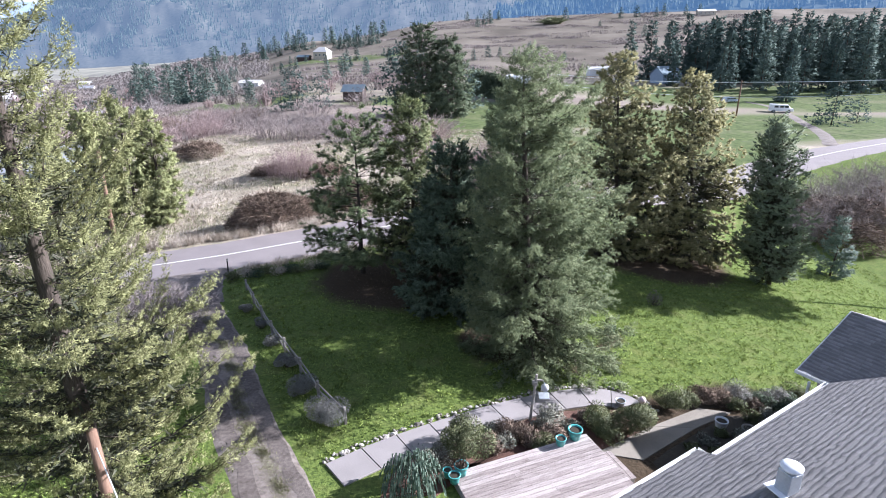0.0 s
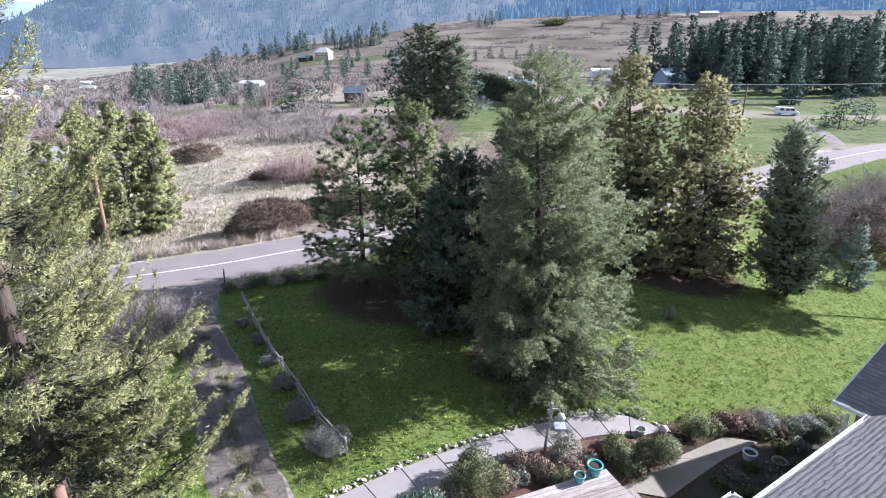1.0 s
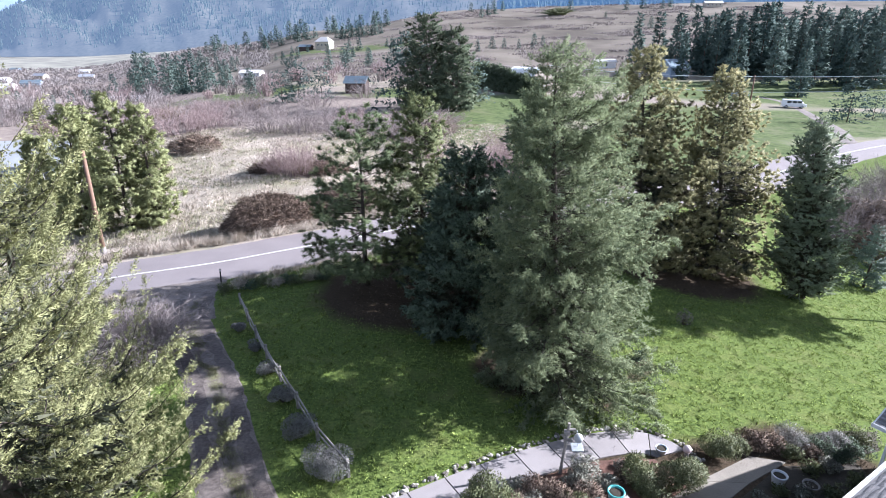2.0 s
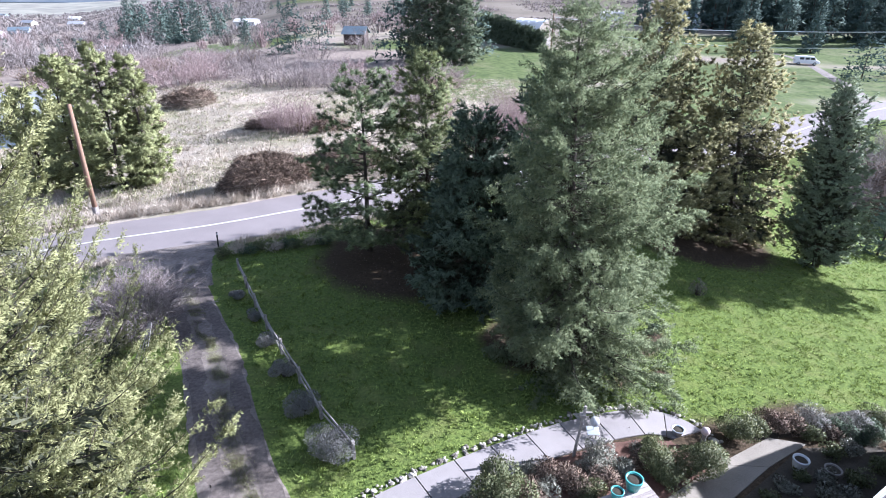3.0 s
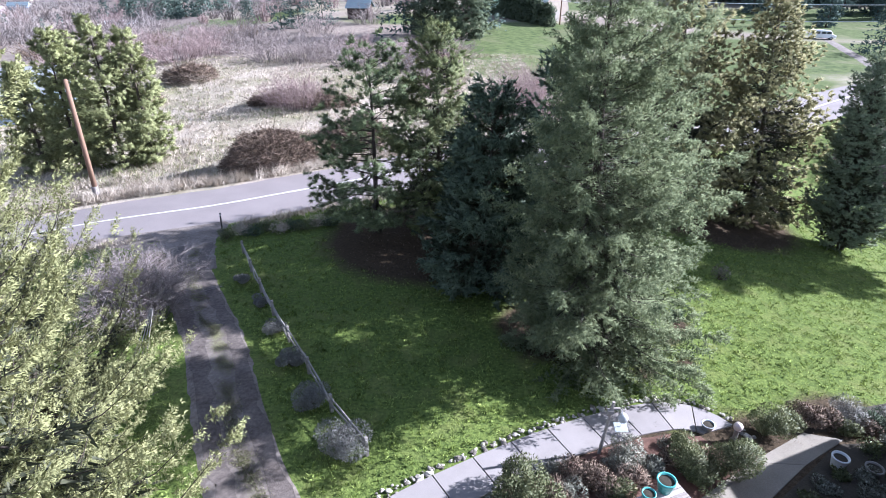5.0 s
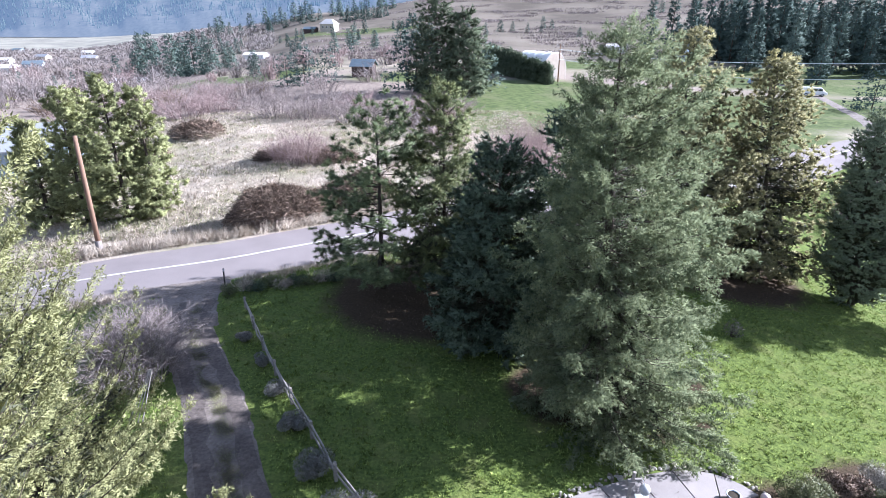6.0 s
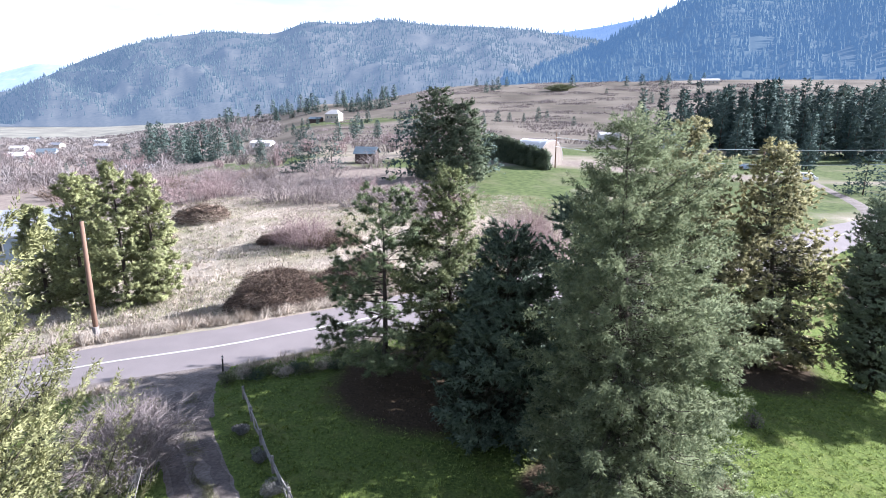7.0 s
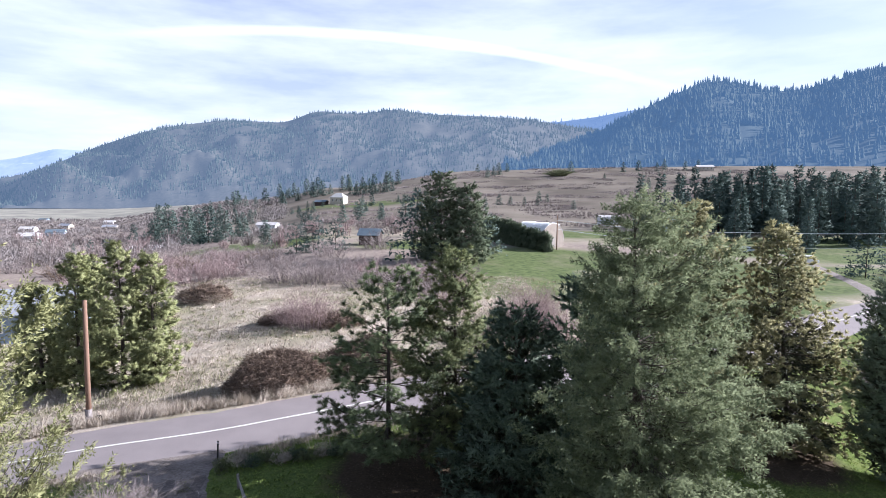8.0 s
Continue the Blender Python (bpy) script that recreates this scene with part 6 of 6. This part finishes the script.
ok &= r.uniform(0, 1, n) > litter_here * 1.2
tufts("lawn_grass", x[ok], y[ok], 7, 0.09, 0.038, GRASS, "short bright green winter lawn", 304, 0.075, hills=4.6, rise=0.16, own_share=0.4)
# fallen needles and sticks under the trees
n = 9000
x, y = r.uniform(-10, 22, n), r.uniform(17, 42, n)
ok = r.uniform(0, 1, n) < zones(x, y)[0][:, 2]
tufts("fallen_needles", x[ok], y[ok], 4, 0.10, 0.02, BRAMBLE, "brown fallen needles under the conifers", 305, 0.1, "needle litter")
# moss between the wheel tracks
n = 15000
k = r.uniform(30, len(DRIVE_R) - 2, n)
i = k.astype(int)
mid = offset_line(DRIVE_R, 1.05)
p = mid[i] + (mid[i + 1] - mid[i]) * (k - i)[:, None] + r.normal(0, 0.15, (n, 2))
ok = np.array([noise.noise((a * 0.5, b * 0.5, 3)) for a, b in p]) > -0.22
p = p[ok]
tufts("track_moss", p[:, 0], p[:, 1], 4, 0.05, 0.035, OLIVE, "mossy grass strip between the wheel tracks", 306, 0.05, "moss", 0.03)

# ---- buildings, vehicles and lines beyond the road ----
TIN = mat("weathered_tin_roof", (0.10, 0.14, 0.17), (0.20, 0.25, 0.28), 0.6, 6, 0.5, 0.1, metal=0.3)
BARN_WOOD = mat("dark_barn_boards", (0.035, 0.025, 0.022), (0.10, 0.07, 0.06), 1, 10, 0.9, 0.3, stretch_by=(4, 4, 0.3))
BUFF = mat("buff_house_wall", (0.38, 0.33, 0.26), (0.50, 0.45, 0.37), 1, 8, 0.8, 0.1)
BLUE_GREY = mat("blue_grey_siding", (0.20, 0.26, 0.33), (0.28, 0.34, 0.42), 1, 8, 0.7, 0.1)
GREY_ROOF = mat("grey_blue_roof", (0.22, 0.23, 0.25), (0.32, 0.33, 0.35), 0.5, 6, 0.8, 0.1)
LIGHT_ROOF = mat("pale_roof", (0.42, 0.40, 0.38), (0.60, 0.58, 0.55), 0.5, 6, 0.8, 0.1)
WHITE_WALL = mat("white_wall", (0.62, 0.62, 0.62), (0.80, 0.80, 0.79), 1, 8, 0.7, 0.05)
GLASS = mat("window_glass", (0.02, 0.025, 0.03), (0.05, 0.06, 0.07), 1, 8, 0.1, 0.0, spec=0.8)
FILM = mat("greenhouse_film", (0.66, 0.68, 0.69), (0.82, 0.84, 0.85), 1, 8, 0.4, 0.05, through_light=0.35)


def gabled_house(name, x, y, turn, length, width, wall_h, rise, wall, cover, label, category="house", windows=2, hip=0.0, over=0.45, door=False):
    """A house with pitched roof, windows and door, its long side along its own x."""
    z = min(gz(x + a, y + b) for a in (-length / 3, length / 3) for b in (-width / 3, width / 3))
    ob = tagged(empty(name, x, y, z, turn), label, category)
    bm = bmesh.new()
    l, w, h = length / 2, width / 2, wall_h
    lo = [bm.verts.new(p) for p in ((-l, -w, -1), (l, -w, -1), (l, w, -1), (-l, w, -1))]
    hi = [bm.verts.new(p) for p in ((-l, -w, h), (l, -w, h), (l, w, h), (-l, w, h))]
    for k in range(4):
        bm.faces.new((lo[k], lo[(k + 1) % 4], hi[(k + 1) % 4], hi[k]))
    if not hip:
        for sx, a, b in ((-l, 3, 0), (l, 1, 2)):
            t = bm.verts.new((sx, 0, h + rise))
            bm.faces.new((hi[a], hi[b], t))
    part("wall", bm, wall, ob)
    for sgn in (-1, 1):
        bm = bmesh.new()
        e, rl = l + over, l + over - hip
        drop = rise * over / w
        pts = [(-e, sgn * (w + over), h - drop), (e, sgn * (w + over), h - drop), (rl, 0, h + rise), (-rl, 0, h + rise)]
        a = [bm.verts.new(p) for p in pts]
        b = [bm.verts.new((p[0], p[1], p[2] + 0.14)) for p in pts]
        bm.faces.new(a)
        bm.faces.new(b)
        for k in range(4):
            bm.faces.new((a[k], a[(k + 1) % 4], b[(k + 1) % 4], b[k]))
        bmesh.ops.recalc_face_normals(bm, faces=bm.faces)
        part("roof", bm, cover, ob)
    if hip:
        for sgn in (-1, 1):
            bm = bmesh.new()
            e, rl = l + over, l + over - hip
            drop = rise * over / w
            v = [bm.verts.new(p) for p in ((sgn * e, -(w + over), h - drop + 0.14), (sgn * e, w + over, h - drop + 0.14), (sgn * rl, 0, h + rise + 0.14))]
            bm.faces.new(v)
            part("hip_roof", bm, cover, ob)
    for k in range(windows):
        wx = -l + length * (k + 0.7) / (windows + 0.4)
        win = part("window", box(bmesh.new(), 1.2, 0.10, 1.2, Matrix.Translation((wx, -w - 0.03, h * 0.58)), 0.01), WHITE_TRIM, ob)
        part("pane", box(bmesh.new(), 1.0, 0.04, 1.0, Matrix.Translation((wx, -w - 0.085, h * 0.58))), GLASS, win)
    if door:
        part("door", box(bmesh.new(), 1.0, 0.08, 2.0, Matrix.Translation((l - 1.4, -w - 0.03, 1.0)), 0.01), GLASS, ob)
    return ob


gabled_house("barn", -23.3, 150.5, -8, 5.0, 4.2, 2.7, 1.3, BARN_WOOD, TIN, "small dark wooden barn with a tin roof", "barn", 0, door=True)
gabled_house("farmhouse", -82, 398, -14, 9.5, 8.0, 5.0, 2.6, BUFF, LIGHT_ROOF, "buff two-storey house with a hipped roof on the slope", windows=3, hip=3.0)
gabled_house("farm_shed", -94, 396, -14, 8, 5, 2.8, 1.2, BARN_WOOD, TIN, "long dark shed beside a farmhouse", "shed", 0)
gabled_house("white_shed", -94.9, 286, -6, 10, 6, 2.4, 1.1, WHITE_WALL, LIGHT_ROOF, "low pale shed among bare trees", "shed", 2)
gabled_house("white_barn", -128.5, 234, 8, 11, 6, 2.6, 1.0, WHITE_WALL, WHITE_WALL, "long low white-roofed barn in the valley", "barn", 3)
gabled_house("white_barn", -139, 236, 8, 6, 5, 2.2, 0.9, WHITE_WALL, WHITE_WALL, "short white-roofed barn in the valley", "barn", 2)
gabled_house("ranch_house", -48.5, 61.5, 18, 15, 8.5, 2.9, 1.7, BLUE_GREY, GREY_ROOF, "blue-grey house with pale roof behind pines", windows=4, door=True)
gabled_house("white_shed", 62.8, 243, 4, 8, 5, 2.4, 1.0, WHITE_WALL, LIGHT_ROOF, "small white shed at the foot of the hill", "shed", 1)
gabled_house("cabin", 77, 206, 25, 8, 6, 3.2, 2.4, BLUE_GREY, TIN, "blue-grey cabin in front of the firs", "cabin", 2)
gabled_house("hilltop_house", 222, 520, -10, 14, 9, 3.2, 1.6, BUFF, LIGHT_ROOF, "wide pale house on the hilltop", windows=4)
for k, (d, u, turn) in enumerate(((520, -0.77, 5), (610, -0.70, -12), (450, -0.72, 20), (700, -0.62, 0), (560, -0.62, 14), (820, -0.74, -6), (380, -0.77, 10))):
    gabled_house("valley_house", -1.46 + u * d, 6.4 + d, turn, 13, 8, 3.2, 2.0, (WHITE_WALL, BUFF, BLUE_GREY)[k % 3], (LIGHT_ROOF, GREY_ROOF, TIN)[k % 3], "small distant house in the valley", windows=3)

# greenhouse: a rounded hoop house
green = tagged(empty("greenhouse", 20.4, 153, gz(20.4, 153), -48), "white hoop greenhouse with rounded film cover", "greenhouse")
bm = bmesh.new()
rings = []
for x in np.linspace(-4.5, 4.5, 9):
    rings.append([bm.verts.new((x, 4.5 * math.cos(a), 1.6 + 4.5 * math.sin(a) if 0 < a < math.pi else -0.3)) for a in np.linspace(-0.15, math.pi + 0.15, 15)])
for p, q in zip(rings, rings[1:]):
    for k in range(14):
        bm.faces.new((p[k], p[k + 1], q[k + 1], q[k]))
part("cover", bm, FILM, green, smooth=True)
for gx_ in (-4.5, 4.5):
    bm = bmesh.new()
    arch_ = [bm.verts.new((gx_, 4.48 * math.cos(a), 1.6 + 4.48 * math.sin(a) if 0 < a < math.pi else -0.3)) for a in np.linspace(-0.15, math.pi + 0.15, 15)]
    bm.faces.new(arch_ if gx_ < 0 else arch_[::-1])
    part("end_wall", bm, mat("end_boards", (0.20, 0.165, 0.135), (0.33, 0.285, 0.24), 1, 8, 0.8, 0.1), green)
for x in np.linspace(-4.5, 4.5, 5):
    bm = bmesh.new()
    tube(bm, [(x, 4.55 * math.cos(a), 1.6 + 4.55 * math.sin(a)) for a in np.linspace(0, math.pi, 13)], [0.05] * 13, 6)
    part("hoop", bm, METAL, green)
bm = bmesh.new()
box(bm, 0.08, 1.6, 2.2, Matrix.Translation((4.53, 0, 1.1)), 0.02)
part("door", bm, GREY_WOOD, green)

# vehicles
VAN_PAINT = mat("white_van_paint", (0.70, 0.71, 0.72), (0.80, 0.81, 0.82), 1, 8, 0.3, 0.0, spec=0.5)
CAR_PAINT = mat("silver_blue_paint", (0.30, 0.36, 0.44), (0.40, 0.46, 0.54), 1, 8, 0.3, 0.0, spec=0.5)
RUBBER = mat("tyre_rubber", (0.02, 0.02, 0.02), (0.04, 0.04, 0.04), 3, 20, 0.9, 0.1)


def vehicle(name, x, y, turn, paint, profile, width, length, label, category):
    """A car body swept from its side outline, with windows, lamps and wheels."""
    ob = tagged(empty(name, x, y, gz(x, y), turn), label, category)
    bm = bmesh.new()
    rows = []
    for s, inset in ((-0.5, 0.10), (-0.46, 0.0), (0.46, 0.0), (0.5, 0.10)):
        cx = np.mean([p[0] for p in profile])
        cz = np.mean([p[1] for p in profile])
        rows.append([bm.verts.new((px + (cx - px) * inset * 0.3, s * width, pz + (cz - pz) * inset)) for px, pz in profile])
    n_ = len(profile)
    for a, b in zip(rows, rows[1:]):
        for k in range(n_):
            bm.faces.new((a[k], a[(k + 1) % n_], b[(k + 1) % n_], b[k]))
    bm.faces.new(rows[0][::-1])
    bm.faces.new(rows[-1])
    bmesh.ops.recalc_face_normals(bm, faces=bm.faces)
    part("body", bm, paint, ob)
    top = max(p[1] for p in profile)
    for sgn in (-1, 1):
        for wx in (-0.22, 0.0, 0.2):
            part("side_window", box(bmesh.new(), length * 0.17, 0.02, top * 0.24, Matrix.Translation((wx * length, sgn * width * 0.505, top * 0.74)), 0.005), GLASS, ob)
        for wx in (-0.31, 0.31):
            bm = bmesh.new()
            bmesh.ops.create_cone(bm, cap_ends=True, segments=18, radius1=0.34, radius2=0.34, depth=0.22, matrix=Matrix.Translation((wx * length, sgn * width * 0.45, 0.33)) @ Matrix.Rotation(math.pi / 2, 4, "X"))
            tyre = part("wheel", bm, RUBBER, ob)
            bm = bmesh.new()
            bmesh.ops.create_cone(bm, cap_ends=True, segments=14, radius1=0.2, radius2=0.17, depth=0.03, matrix=Matrix.Translation((wx * length, sgn * width * 0.53, 0.33)) @ Matrix.Rotation(-sgn * math.pi / 2, 4, "X"))
            part("rim", bm, METAL, tyre)
        part("headlight", box(bmesh.new(), 0.05, 0.3, 0.16, Matrix.Translation((length / 2 - 0.03, sgn * width * 0.34, top * 0.42)), 0.01), PALE, ob)
        part("tail_light", box(bmesh.new(), 0.05, 0.16, 0.3, Matrix.Translation((-length / 2 + 0.02, sgn * width * 0.40, top * 0.5)), 0.01), mat("red_lamp", (0.25, 0.02, 0.02), (0.35, 0.03, 0.03), 2, 9, 0.3, 0), ob)
    part("windscreen", box(bmesh.new(), 0.03, width * 0.8, top * 0.3, Matrix.Translation((length * 0.33, 0, top * 0.72)) @ Matrix.Rotation(-0.6, 4, "Y"), 0.005), GLASS, ob)
    return ob


vehicle("van", 79.5, 137.0, -20, VAN_PAINT, ((-2.5, 0.35), (2.5, 0.35), (2.55, 0.85), (1.9, 1.05), (1.25, 1.85), (-2.35, 1.9), (-2.52, 1.0)), 1.95, 5.1, "white passenger van parked on a gravel drive", "van")
vehicle("car", 77.2, 158, 15, CAR_PAINT, ((-2.2, 0.3), (2.2, 0.3), (2.25, 0.75), (1.2, 0.95), (0.5, 1.42), (-1.2, 1.45), (-2.1, 0.95), (-2.22, 0.8)), 1.75, 4.5, "silver-blue car parked in the shade", "car")

# utility poles and wires
WIRE = mat("cable", (0.50, 0.52, 0.52), (0.66, 0.68, 0.68), 2, 9, 0.5, 0.0)


def utility_pole(x, y, height, label, lean=(0, 0), radius=0.14, arm=True, collar=False):
    ob = tagged(empty("utility_pole", x, y, gz(x, y)), label, "utility pole")
    tip = Vector((lean[0], lean[1], height))
    bm = bmesh.new()
    tube(bm, ((0, 0, -0.3), tip * 0.5, tip), (radius, radius * 0.88, radius * 0.72), 12)
    part("shaft", bm, POLE_WOOD, ob, smooth=True)
    if arm:
        part("crossarm", box(bmesh.new(), 1.5, 0.1, 0.12, Matrix.Translation(tip - Vector((0, 0, 0.35))), 0.01), GREY_WOOD, ob)
        for k in (-0.65, 0, 0.65):
            bm = bmesh.new()
            lathe(bm, ((0.03, 0), (0.06, 0.05), (0.03, 0.10), (0.05, 0.14), (0.01, 0.18)), 8, (tip.x + k, tip.y, tip.z - 0.29))
            part("insulator", bm, PALE, ob)
    if collar:
        part("base_guard", lathe(bmesh.new(), ((0.19, 0), (0.19, 0.75), (0.165, 0.76)), 12), CONCRETE, ob)
    return ob


def wire(p, q, sag, label, radius=0.02):
    p, q = Vector(p), Vector(q)
    bm = bmesh.new()
    pts = [p.lerp(q, t) - Vector((0, 0, sag * 4 * t * (1 - t))) for t in np.linspace(0, 1, 15)]
    tube(bm, pts, [radius] * 15, 5)
    return tagged(part("power_line", bm, WIRE), label, "power line", "overhead lines")


utility_pole(-23.4, 37.9, 7.3, "reddish-brown wooden utility pole beside the road", (0.2, 0), 0.16, arm=False, collar=True)
utility_pole(-6.6, 9.0, 4.6, "bright orange-brown service pole standing inside the fir", (0.0, 0.1), 0.13, arm=False)
utility_pole(23.4, 144, 8.5, "grey wooden utility pole near the greenhouse", (0, 0), 0.16)
utility_pole(64.7, 128, 7.5, "wooden utility pole beyond the road", (0, 0), 0.18)
pole_far, pole_right = (64.7, 128, gz(64.7, 128) + 7.2), (130, 122, 4.2)
wire(pole_far, pole_right, 0.7, "sagging power line beyond the road", 0.07)
wire((64.7, 128, pole_far[2] - 3.2), (130, 122, 1.3), 0.6, "lower telephone line beyond the road", 0.06)
wire((64.7, 128, pole_far[2] - 3.2), (21.5, 134, 2.2), 0.7, "telephone line between two poles", 0.05)
wire((64.7, 128, pole_far[2]), (21.5, 134, 4.2), 0.7, "power line between two poles", 0.05)
wire((-6.6, 9.1, 4.1), (-1.0, 3.0, 2.2), 0.25, "service wire from pole to house", 0.012)
boulder = tagged(empty("verge_stump", -22.6, 37.6, gz(-22.6, 37.6)), "small dark stump beside the utility pole", "stump")
part("stump", lathe(bmesh.new(), ((0.24, -0.05), (0.2, 0.15), (0.17, 0.38), (0.05, 0.4)), 10), BARK, boulder)
